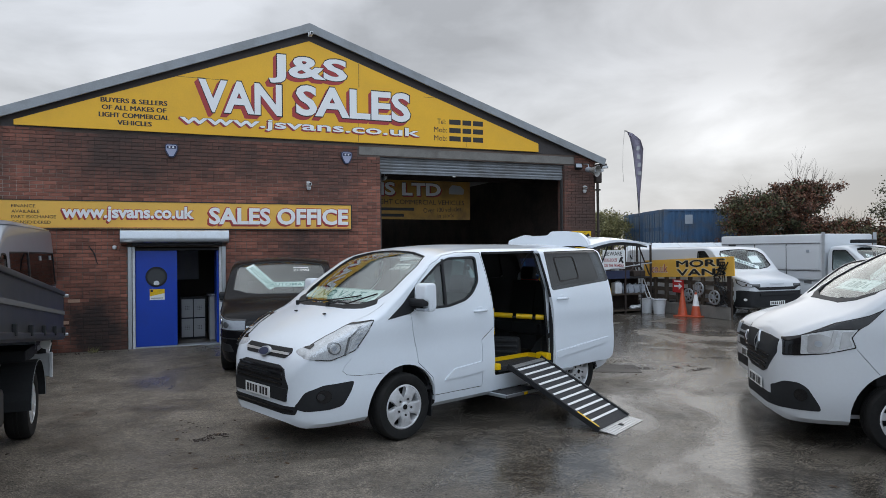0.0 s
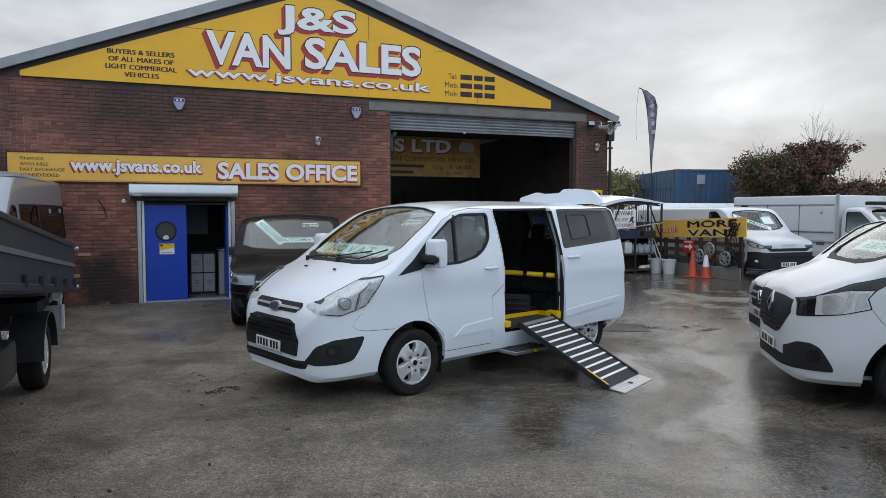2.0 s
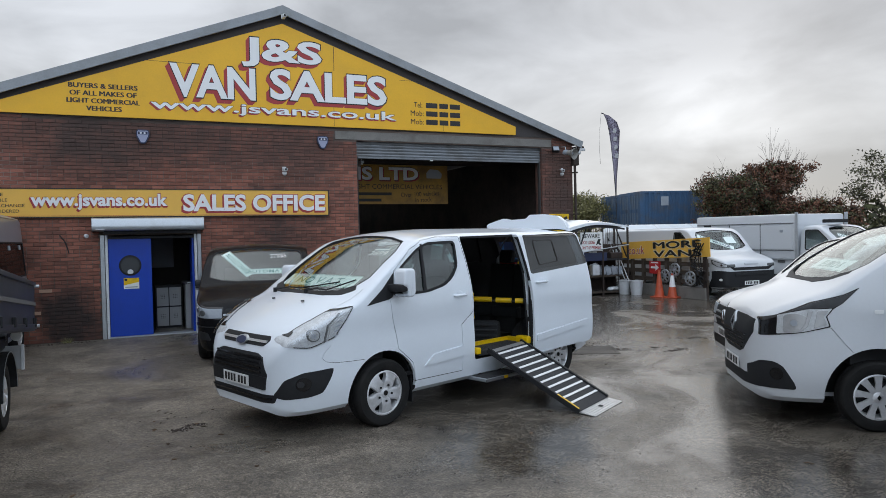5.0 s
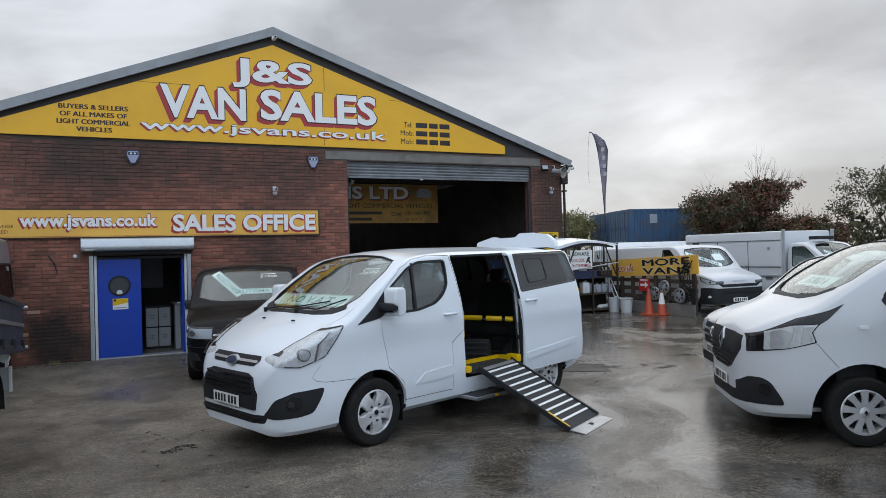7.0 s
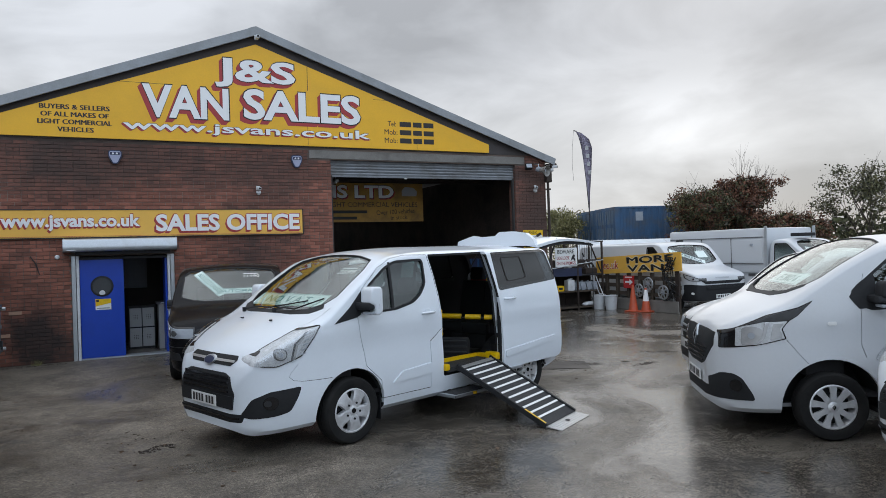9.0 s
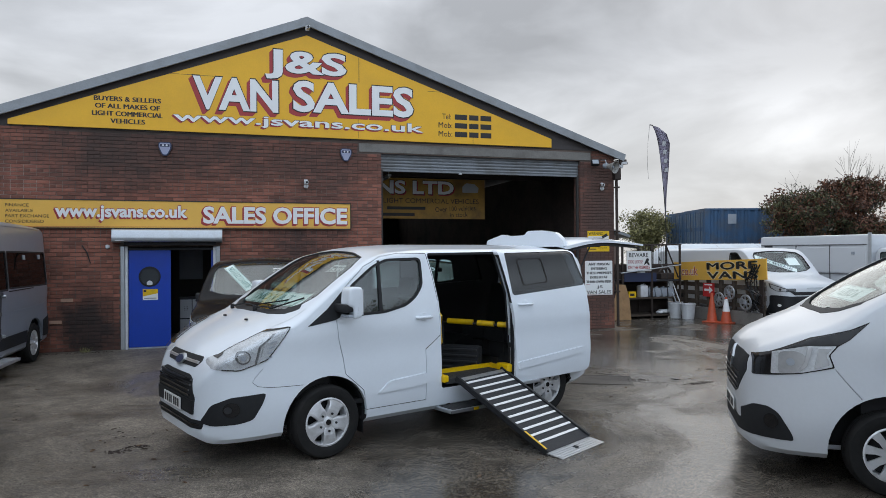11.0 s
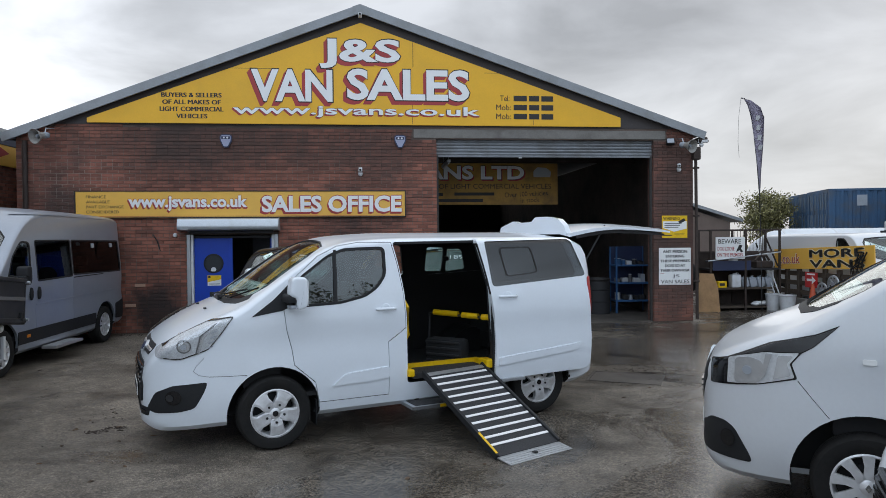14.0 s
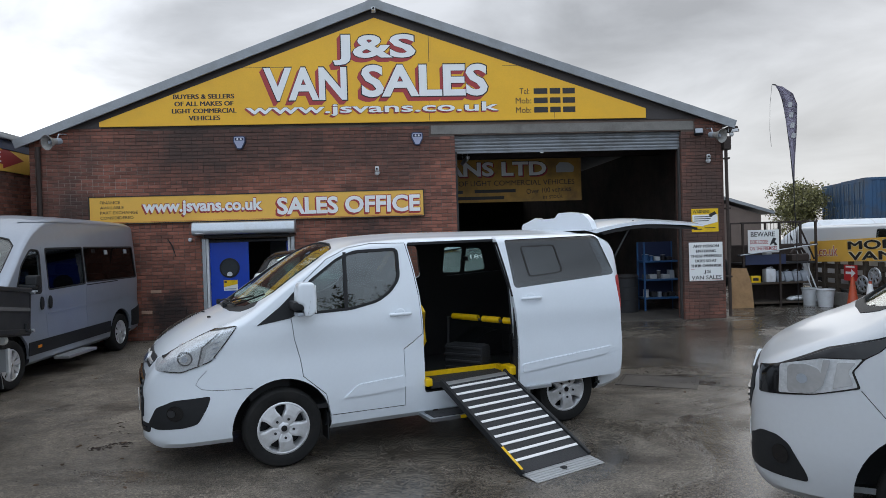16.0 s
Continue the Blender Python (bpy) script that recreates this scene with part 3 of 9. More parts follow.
def hull(spec, inset=0.0, x_lo=-9.0, x_hi=99.0):
    """A closed vehicle body: x from the nose back, y to the far side, z up.
    spec: L, top, bot, plan (half width), r (edge radius), belt, lean, crown."""
    L = spec["L"]
    top, bot, plan, rad = (smooth_curve(spec[k]) for k in ("top", "bot", "plan", "r"))
    belt, lean, crown = spec["belt"], spec["lean"], spec.get("crown", 0.05)
    tuck = spec.get("tuck", 0.05)
    st = [0.0, 0.012, 0.03, 0.06, 0.10, 0.15, 0.21, 0.28, 0.36]
    x = 0.46
    while x < L - 0.30:
        st.append(x)
        x += 0.085
    st += [L - 0.26, L - 0.18, L - 0.11, L - 0.06, L - 0.025, L - 0.008, L]
    ins = [i for i, x in enumerate(st) if x_lo <= x <= x_hi]
    st = st[max(0, ins[0] - 2):ins[-1] + 3] if ins else st
    bm = bmesh.new()
    rings = []
    for x in st:
        zt, zb, w, r = top(x) - inset, bot(x) + inset, plan(x) - inset, rad(x)
        xx = inset + x * (L - 2 * inset) / L

        def side(z):
            y = w - lean * max(0, z - belt) ** 1.25
            k = max(0.0, (0.62 - z) / 0.45)
            waist = 0.016 * math.exp(-((z - 0.98) / 0.15) ** 2) * min(1.0, max(0.0, (x - 0.5) / 0.6))
            return max(y - tuck * k * k - waist, 0.02)
        r = min(r, (zt - zb) * 0.45, w * 0.6)
        zs = zt - r
        half = [(0.0, zb), (side(zb) * 0.55, zb), (side(zb) - 0.05, zb)]
        z0 = zb + 0.05
        for i in range(18):
            z = z0 + (zs - z0) * i / 17
            half.append((side(z), z))
        ys = side(zs)
        ry = min(r * spec.get("flat", 1.25), ys * 0.85)
        for i in range(1, 8):
            a = math.pi / 2 * i / 7
            half.append((ys - ry * (1 - math.cos(a)), zs + (r - crown * min(1, w)) * math.sin(a)))
        yt, z1 = half[-1]
        for i in range(1, 6):
            f = 1 - i / 5
            half.append((yt * f, zt - crown * min(1, w) * f * f))
        ring = [bm.verts.new((xx, -y, z)) for y, z in half]
        ring += [bm.verts.new((xx, y, z)) for y, z in half[-2:0:-1]]
        rings.append(ring)
    n = len(rings[0])
    for a, b in zip(rings, rings[1:]):
        for k in range(n):
            bm.faces.new((a[k], a[(k + 1) % n], b[(k + 1) % n], b[k]))
    bm.faces.new(rings[0]), bm.faces.new(rings[-1])
    bmesh.ops.recalc_face_normals(bm, faces=bm.faces)
    return bm


def to_mesh(bm):
    me = bpy.data.meshes.new("t")
    bm.to_mesh(me)
    return me


def boolean(a, b, op):
    """a DIFFERENCE / INTERSECT / UNION b; both are bmeshes, both are used up; gives a new bmesh."""
    for nudge in (0.0, 0.0013, -0.0021, 0.0034):
        oa, ob = bpy.data.objects.new("a", to_mesh(a)), bpy.data.objects.new("b", to_mesh(b))
        scene.collection.objects.link(oa), scene.collection.objects.link(ob)
        ob.location = (nudge, nudge * 0.7, nudge * 0.9)
        md = oa.modifiers.new("b", "BOOLEAN")
        md.operation, md.object, md.solver = op, ob, "EXACT"
        md.use_self = False
        bpy.context.view_layer.update()
        me = bpy.data.meshes.new_from_object(oa.evaluated_get(bpy.context.evaluated_depsgraph_get()))
        out = bmesh.new()
        out.from_mesh(me)
        bpy.data.objects.remove(oa), bpy.data.objects.remove(ob)
        bpy.data.meshes.remove(me)
        if op != "DIFFERENCE" or len(out.faces) > max(3, 0.05 * len(a.faces)):
            break
        out.free()
        out = a.copy()
    a.free(), b.free()
    return out


def strip(pts, w):
    """A thin band of half width w along the points of an open line."""
    pts = [Vector(p) for p in pts]
    lo, hi = [], []
    for i, p in enumerate(pts):
        d = (pts[min(i + 1, len(pts) - 1)] - pts[max(i - 1, 0)]).normalized()
        n = Vector((-d.y, d.x)) * w
        lo.append((p.x - n.x, p.y - n.y)), hi.append((p.x + n.x, p.y + n.y))
    return lo + hi[::-1]


def cut(a, *bs):
    for b in bs:
        a = boolean(a, b, "DIFFERENCE")
    return a


def common(a, b):
    return boolean(a, b, "INTERSECT")


def side_prism(poly, lo, hi):
    """A side-view outline (x, z), from y = lo to y = hi."""
    return prism(poly, (0, 0, 0), (1, 0, 0), (0, 0, 1), -hi, -lo)


def front_prism(poly, lo, hi):
    """A front-view outline (y, z), from x = lo to x = hi."""
    return prism(poly, (0, 0, 0), (0, 1, 0), (0, 0, 1), lo, hi)


def top_prism(poly, lo, hi):
    """A plan outline (x, y), from z = lo to z = hi."""
    return prism(poly, (0, 0, 0), (1, 0, 0), (0, 1, 0), lo, hi)


def rounded(poly, r, n=4):
    """The outline with its corners rounded by r (one number or one per corner)."""
    out = []
    k = len(poly)
    for i in range(k):
        p, a, b = (Vector(poly[j % k]) for j in (i, i - 1, i + 1))
        ri = r[i] if isinstance(r, (list, tuple)) else r
        va, vb = (a - p), (b - p)
        d = min(ri, va.length * 0.45, vb.length * 0.45)
        s, e = p + va.normalized() * d, p + vb.normalized() * d
        for j in range(n + 1):
            t = j / n
            q = s * (1 - t) ** 2 + p * 2 * t * (1 - t) + e * t * t
            out.append((q.x, q.y))
    return out


def shrink(poly, d):
    """The outline moved inwards by d."""
    k = len(poly)
    area = sum(poly[i][0] * poly[(i + 1) % k][1] - poly[(i + 1) % k][0] * poly[i][1] for i in range(k))
    s = 1 if area > 0 else -1
    out = []
    for i in range(k):
        p, a, b = (Vector(poly[j % k]) for j in (i, i - 1, i + 1))
        e1, e2 = (p - a), (b - p)
        if e1.length < 1e-6 or e2.length < 1e-6:
            continue
        e1.normalize(), e2.normalize()
        n1, n2 = Vector((-e1.y, e1.x)) * s, Vector((-e2.y, e2.x)) * s
        n = n1 + n2
        if n.length < 1e-4:
            n = n1
        n.normalize()
        q = p + n * (d / max(0.4, n.dot(n1)))
        out.append((q.x, q.y))
    return out


def mirrored(bm):
    """The bmesh reflected to the far side (y to -y)."""
    out = bm.copy()
    bmesh.ops.scale(out, vec=(1, -1, 1), verts=out.verts)
    bmesh.ops.reverse_faces(out, faces=out.faces)
    return out


def line_inside(me, outer, inner):
    """Gives the faces that look into the vehicle the lining material."""
    me.materials.clear()
    me.materials.append(outer), me.materials.append(inner)
    for p in me.polygons:
        c = p.center
        d = Vector((0.0, c.y, c.z - 1.15))
        if 0.5 < c.x and p.normal.dot(d) < -0.03:
            p.material_index = 1


def skin(spec, cutter, proud=0.004, depth=0.02):
    """A patch of the body's surface within the cutter, standing proud of it."""
    xs = [v.co.x for v in cutter.verts]
    a, b = min(xs) - 0.05, max(xs) + 0.05
    return cut(common(hull(spec, -proud, a, b), cutter), hull(spec, depth, a, b))


def wheel(parent, x, y, R, rim, style="five", width=0.22, out=-1, z=None):
    """A wheel whose outer face looks to y * out; parts: tyre > rim > hub_cap, spokes."""
    z = R if z is None else z
    w = width / 2
    m = pose(x, y, z) if out < 0 else pose(x, y, z, 0, 0, 180)
    prof = [(rim * 0.98, w * 0.9), (rim + 0.01, w), (R * 0.90, w), (R * 0.975, w * 0.82), (R, w * 0.55), (R, w * 0.22), (R - 0.006, w * 0.20), (R - 0.006, w * 0.14), (R, w * 0.12), (R, -w * 0.12), (R - 0.006, -w * 0.14), (R - 0.006, -w * 0.20), (R, -w * 0.22), (R, -w * 0.55), (R * 0.975, -w * 0.82), (R * 0.93, -w * 0.98), (R * 0.85, -w), (rim + 0.022, -w * 0.97), (rim + 0.004, -w * 0.86)]
    bm = lathe(prof, 40)
    tyre = part("tyre", bm, M_RUBBER, parent, smooth=40, m=m)
    f = -w * 0.80
    bm = lathe([(rim * 1.0, f + 0.10), (rim * 1.0, f + 0.01), (rim * 1.02, f - 0.008), (rim * 0.96, f - 0.012), (rim * 0.90, f + 0.008), (rim * 0.86, f + 0.10)], 40)
    r_ob = part("rim", bm, M_ALLOY, tyre, "silver alloy wheel" if style == "five" else "silver wheel trim", smooth=35)
    part("brake_disc", lathe([(0.02, f + 0.10), (rim * 0.87, f + 0.10), (rim * 0.87, f + 0.11), (0.02, f + 0.11)], 28), M_TRIMD, tyre)
    bm = bmesh.new()
    if style == "five":
        for k in range(5):
            p = bmesh.new()
            rows_ = []
            for r_, half, dz in ((0.045, 36, 0.000), (rim * 0.42, 36, -0.006), (rim * 0.54, 29, -0.010), (rim * 0.72, 22, -0.006), (rim * 0.88, 22, 0.000), (rim * 0.97, 29, 0.004)):
                row_ = []
                for a_, lift in ((-half, 0.004), (-half * 0.7, 0.0), (0, 0.0015), (half * 0.7, 0.0), (half, 0.004)):
                    row_.append(p.verts.new((r_ * math.sin(radians(a_)), f - 0.010 + dz + lift, r_ * math.cos(radians(a_)))))
                back_ = [p.verts.new((v.co.x, f + 0.040, v.co.z)) for v in row_]
                rows_.append(row_ + back_[::-1])
            for u_, v_ in zip(rows_, rows_[1:]):
                for j in range(10):
                    p.faces.new((u_[j], u_[(j + 1) % 10], v_[(j + 1) % 10], v_[j]))
            p.faces.new(rows_[0]), p.faces.new(rows_[-1])
            bmesh.ops.recalc_face_normals(p, faces=p.faces)
            bmesh.ops.rotate(p, verts=p.verts, cent=(0, 0, 0), matrix=Matrix.Rotation(2 * math.pi * (k + 0.4) / 5, 3, "Y"))
            me = to_mesh(p)
            p.free(), bm.from_mesh(me), bpy.data.meshes.remove(me)
    elif style == "nine":
        for k in range(9):
            poly = [(-0.030, 0.05), (0.030, 0.05), (rim * 0.145, rim * 0.60), (rim * 0.18, rim * 0.95), (-rim * 0.17, rim * 0.95), (-rim * 0.10, rim * 0.60)]
            p = prism(poly, (0, 0, 0), (1, 0, 0), (0, 0, 1), -f - 0.012, -f + 0.010)
            bmesh.ops.rotate(p, verts=p.verts, cent=(0, 0, 0), matrix=Matrix.Rotation(2 * math.pi * k / 9, 3, "Y"))
            me = to_mesh(p)
            p.free(), bm.from_mesh(me), bpy.data.meshes.remove(me)
    else:
        p = lathe([(0.05, f + 0.03), (rim * 0.45, f + 0.005), (rim * 0.62, f + 0.03), (rim * 0.90, f + 0.012), (rim * 0.90, f + 0.03), (0.05, f + 0.05)], 32)
        me = to_mesh(p)
        p.free(), bm.from_mesh(me), bpy.data.meshes.remove(me)
    part("spokes", bm, M_ALLOY, r_ob)
    part("hub_cap", lathe([(0.001, f - 0.022), (0.030, f - 0.020), (0.055, f - 0.008), (0.062, f + 0.02), (0.001, f + 0.02)], 24), M_ALLOY, r_ob, smooth=40)
    if style == "five":
        part("hub_badge", lathe([(0.001, f - 0.027), (0.026, f - 0.026), (0.028, f - 0.018), (0.001, f - 0.018)], 20), M_GLOSSBLK, r_ob)
        for k in range(5):
            a = 2 * math.pi * (k + 0.4) / 5
            part("wheel_nut", tube((0.085 * math.sin(a), f - 0.024, 0.085 * math.cos(a)), (0.085 * math.sin(a), f, 0.085 * math.cos(a)), 0.012, seg=6), M_TRIMD, r_ob)
    elif style == "nine":
        part("hub_badge", prism([(0, 0.028), (0.02, 0), (0, -0.028), (-0.02, 0)], (0, 0, 0), (1, 0, 0), (0, 0, 1), -f + 0.020, -f + 0.028), M_CHROME, r_ob)
    return tyre


def arch_liner(parent, x, R, y0, y1, z0=0.26, cz=0.35):
    """The black lining of a wheel arch."""
    pts_o = [(x + (R + 0.02) * math.cos(math.pi * k / 20), cz + (R + 0.02) * math.sin(math.pi * k / 20)) for k in range(21)]
    pts_i = [(x + R * math.cos(math.pi * k / 20), cz + R * math.sin(math.pi * k / 20)) for k in range(21)]
    bm = side_prism(pts_o + pts_i[::-1], y0, y1)
    back = side_prism(pts_o + [(x - R - 0.02, z0), (x + R + 0.02, z0)], max(y0, y1, key=lambda v: -abs(v)) - 0.01, max(y0, y1, key=lambda v: -abs(v)) + 0.01)
    me = to_mesh(back)
    back.free(), bm.from_mesh(me), bpy.data.meshes.remove(me)
    part("wheel_arch_liner", bm, M_PLAST, parent, "black plastic wheel arch liner")


def cyl_y(x, z, r, lo, hi, seg=40):
    return side_prism([(x + r * math.cos(2 * math.pi * k / seg), z + r * math.sin(2 * math.pi * k / seg)) for k in range(seg)], lo, hi)


def number_plate(parent, m, w=0.52, h=0.111, yellow=False, n=7):
    """A number plate with plain bars for its characters; x to the right, y up, z out."""
    pl = part("number_plate", box((-w / 2, -h / 2, 0), (w / 2, h / 2, 0.006), 0.002), M_YELLOW if yellow else M_PLATE, parent, "white number plate with black characters as bars", m=m)
    k = 0
    for i in range(n):
        gap = 0.03 if i >= 4 else 0
        x = -w * 0.43 + i * w * 0.118 + gap
        part("bar", box((x, -h * 0.34, 0.006), (x + w * 0.075, h * 0.34, 0.008)), M_TBLACK, pl)
        k += 1
    return pl


def wiper(parent, a, b, c):
    bm = polyline_tube([a, ((a[0] + b[0]) / 2, (a[1] + b[1]) / 2, (a[2] + b[2]) / 2 + 0.02), b], 0.009, 6)
    w = part("wiper", bm, M_PLAST, parent, "black windscreen wiper")
    part("blade", polyline_tube([b, c], 0.008, 6), M_RUBBER, w)
    part("pivot", tube((a[0], a[1], a[2] - 0.03), (a[0], a[1], a[2] + 0.02), 0.022, seg=12), M_PLAST, w)


def door_mirror(parent, x0, x1, z0, z1, y0, out, paint):
    """An upright van door mirror: painted shell, black arm, glass to the rear."""
    s = out
    h_ = z1 - z0
    prof = rounded([(x0 + 0.012, z1), (x1 - 0.012, z1 - 0.004), (x1, z1 - 0.07), (x1 + 0.004, z0 + 0.05), (x1 - 0.03, z0 + 0.004), (x0 + 0.062, z0), (x0 + 0.050, z0 + 0.34 * h_), (x0 - 0.006, z0 + 0.42 * h_)], [0.05, 0.05, 0.06, 0.05, 0.03, 0.03, 0.02, 0.03], 4)
    shell_ = side_prism(prof, min(s * y0, s * (y0 + 0.17)), max(s * y0, s * (y0 + 0.17)))
    bmesh.ops.bevel(shell_, geom=[e for e in shell_.edges if abs(e.verts[0].co.y - e.verts[1].co.y) < 1e-5], offset=0.028, segments=3, affect="EDGES", profile=0.6)
    mir = part("mirror", shell_, paint, parent, "door mirror in a painted shell", smooth=40)
    part("mirror_base", box((x0 - 0.035, min(s * (y0 - 0.10), s * (y0 + 0.16)), z0 + 0.20 * h_), (x0 + 0.065, max(s * (y0 - 0.10), s * (y0 + 0.16)), z0 + 0.46 * h_), 0.028), M_PLAST, mir, "black mirror foot", smooth=40)
    part("mirror_glass", box((x1, min(s * (y0 + 0.03), s * (y0 + 0.15)), z0 + 0.03), (x1 + 0.005, max(s * (y0 + 0.03), s * (y0 + 0.15)), z1 - 0.03), 0.0), M_CHROME, mir)
    part("mirror_arm", polyline_tube([(x0 + 0.03, s * (y0 - 0.16), z0 + 0.10), (x0 + 0.05, s * (y0 - 0.04), z0 + 0.07), (x0 + 0.08, s * (y0 + 0.06), z0 + 0.08)], 0.050, 10), M_PLAST, mir, smooth=50)
    part("indicator", box((x0 - 0.004, min(s * (y0 + 0.02), s * (y0 + 0.16)), z0 + 0.012), (x0 + 0.05, max(s * (y0 + 0.02), s * (y0 + 0.16)), z0 + 0.04), 0.008), M_GREY, mir)
    return mir


def handle(parent, x0, x1, z, y, out, paint):
    h = part("door_handle", polyline_tube([(x0, out * y, z), (x0 + 0.03, out * (y + 0.032), z), ((x0 + x1) / 2, out * (y + 0.038), z + 0.003), (x1 - 0.03, out * (y + 0.032), z), (x1, out * y, z)], 0.015, 8), paint, parent, smooth=60)
    part("handle_recess", lathe([(0.001, -0.001), (0.045, 0.0), (0.055, 0.004), (0.001, 0.004)], 20), paint, h, m=pose((x0 + x1) / 2, out * (y - 0.002), z))
    return h


def seat(parent, x, y, z, w=0.48, h=0.62, mat_=None):
    """A vehicle seat that looks towards -x."""
    mat_ = mat_ or M_SEAT
    s = part("seat", box((x - 0.25, y - w / 2, z), (x + 0.25, y + w / 2, z + 0.16), 0.05), mat_, parent, "dark fabric vehicle seat", smooth=40)
    bm = box((-0.07, -w / 2, 0), (0.07, w / 2, h), 0.05)
    part("backrest", bm, mat_, s, smooth=40, m=pose(x + 0.25, y, z + 0.12, 0, 12, 0))
    part("headrest", box((-0.05, -0.13, 0), (0.05, 0.13, 0.20), 0.045), mat_, s, smooth=40, m=pose(x + 0.40, y, z + 0.12 + h, 0, 12, 0))
    part("seat_base", box((x - 0.2, y - w / 2 + 0.06, z - 0.22), (x + 0.2, y + w / 2 - 0.06, z), 0.02), M_TRIMD, s)
    return s


def card(parent, s, w, h, m, ink=None, letters=0.8, name="windscreen_card"):
    c = part(name, box((-w / 2, -h / 2, -0.003), (w / 2, h / 2, 0.0), 0.001), M_STICKER, parent, "pale green sales card with dark capitals", m=m)
    part("card_border", box((-w / 2 + 0.01, -h / 2 + 0.008, 0.0), (w / 2 - 0.01, -h / 2 + 0.014, 0.001)), ink or M_TEAL, c)
    part("card_border", box((-w / 2 + 0.01, h / 2 - 0.014, 0.0), (w / 2 - 0.01, h / 2 - 0.008, 0.001)), ink or M_TEAL, c)
    lettering(s, w * letters, h * 0.55, ink or M_TEAL, c, pose(0, 0, 0.001), depth=0.002, bold=0.007)
    return c


def screen_frame(x, y, z, tilt):
    """A frame on a windscreen: x to the far side reversed so that it reads from in front, y up the glass, z out."""
    a = radians(tilt)
    return Matrix(((0.0, math.cos(a), -math.sin(a), x), (-1, 0, 0, y), (0, math.sin(a), math.cos(a), z), (0, 0, 0, 1)))


def headlamp(parent, spec, poly, inner, out):
    """A lamp let into the corner, outside the plan line inner: bright bowl, dark edge, clear lens."""
    lo, hi = (-1.4, -0.2) if out < 0 else (0.2, 1.4)
    plan = [(x, y * out) for x, y in inner] + [(inner[-1][0], 1.4 * out), (inner[0][0], 1.4 * out)]

    def zone(d):
        return common(side_prism(shrink(poly, d), lo, hi), top_prism(shrink(plan, d * 0.4), 0.5, 1.8))
    bowl = part("headlight", skin(spec, zone(0.0), 0.003, 0.03), M_BOWL, parent, "clear headlight with chrome reflectors", smooth=40)
    part("lamp_edge", skin(spec, common(cut(zone(0.0), zone(0.009)), box((0.17, -1.4, 0.5), (1.2, 1.4, 1.8))), 0.006, 0.0), M_GLOSSBLK, bowl, smooth=40)
    part("lens", cut(common(hull(spec, -0.022), zone(0.006)), hull(spec, -0.019)), M_LENSG, bowl, "clear lamp lens", smooth=40)
    return bowl


M_CHROMED = mat("lamp_reflector", (0.62, 0.64, 0.66), 0.20, 0.6, var=0.16, scale=14, fine=40)
M_BOWL = mat("lamp_bowl_grey", (0.56, 0.58, 0.60), 0.24, 0.20, var=0.30, scale=18, fine=60)
M_LAMPDK = mat("lamp_shadow_trim", (0.11, 0.115, 0.12), 0.25, 0.2, var=0.2)

# ---- ground ----
bm = bmesh.new()
bmesh.ops.create_grid(bm, x_segments=24, y_segments=24, size=300)
ground = part("ground", bm, M_ASPHALT)
tagged(ground, "wet worn tarmac yard with puddles and grit", "ground", kind="structure")

# ---- main building: plan ----
FY = 15.5                      # face of the front wall
XL, XR = -3.62, 11.06          # ends of the front wall
APX, APZ = 3.49, 7.0           # tip of the gable
EVL, EVR = (-3.86, 4.18), (11.30, 4.33)
OX0, OX1, OZ = 5.13, 10.12, 4.15     # vehicle opening
DX0, DX1, DZ = -0.22, 1.68, 2.05     # office doorway


def verge(x):
    (xl, zl), (xr, zr) = EVL, EVR
    return zl + (APZ - zl) * (x - xl) / (APX - xl) if x < APX else zr + (APZ - zr) * (xr - x) / (xr - APX)


# front wall core, with both openings through it
wall_front = thing("wall_front", "red-brown brick gable wall, sooty and weathered, with pale mortar", "wall", kind="structure")
TH = 0.32


def wall_piece(poly):
    return prism(poly, (0, FY + TH, 0), (1, 0, 0), (0, 0, 1), 0.008, TH)


bm = bmesh.new()
for poly in (
    [(XL, 0), (DX0, 0), (DX0, DZ), (XL, DZ)],
    [(DX1, 0), (OX0, 0), (OX0, DZ), (DX1, DZ)],
    [(XL, DZ), (OX0, DZ), (OX0, OZ), (XL, OZ)],
    [(OX1, 0), (XR, 0), (XR, OZ), (OX1, OZ)],
    [(XL, OZ), (XR, OZ), (XR, verge(XR) - 0.05), (APX, APZ - 0.05), (XL, verge(XL) - 0.05)],
):
    p = wall_piece(poly)
    me = bpy.data.meshes.new("t")
    p.to_mesh(me), p.free()
    bm.from_mesh(me)
    bpy.data.meshes.remove(me)
part("mortar_core", bm, M_MORTAR, wall_front)

# gable boarding round the sign, dark
bm = prism([(XL, 4.40), (XR, 4.40), (XR, verge(XR) - 0.06), (APX, APZ - 0.06), (XL, verge(XL) - 0.06)] if verge(XL) - 0.06 > 4.40 else
           [(XL + 0.45, 4.41), (XR - 0.35, 4.41), (APX, APZ - 0.06)], (0, FY, 0), (1, 0, 0), (0, 0, 1), 0.004, 0.014)
part("gable_boarding", bm, M_DBOARD, wall_front, "dark brown gable boarding")

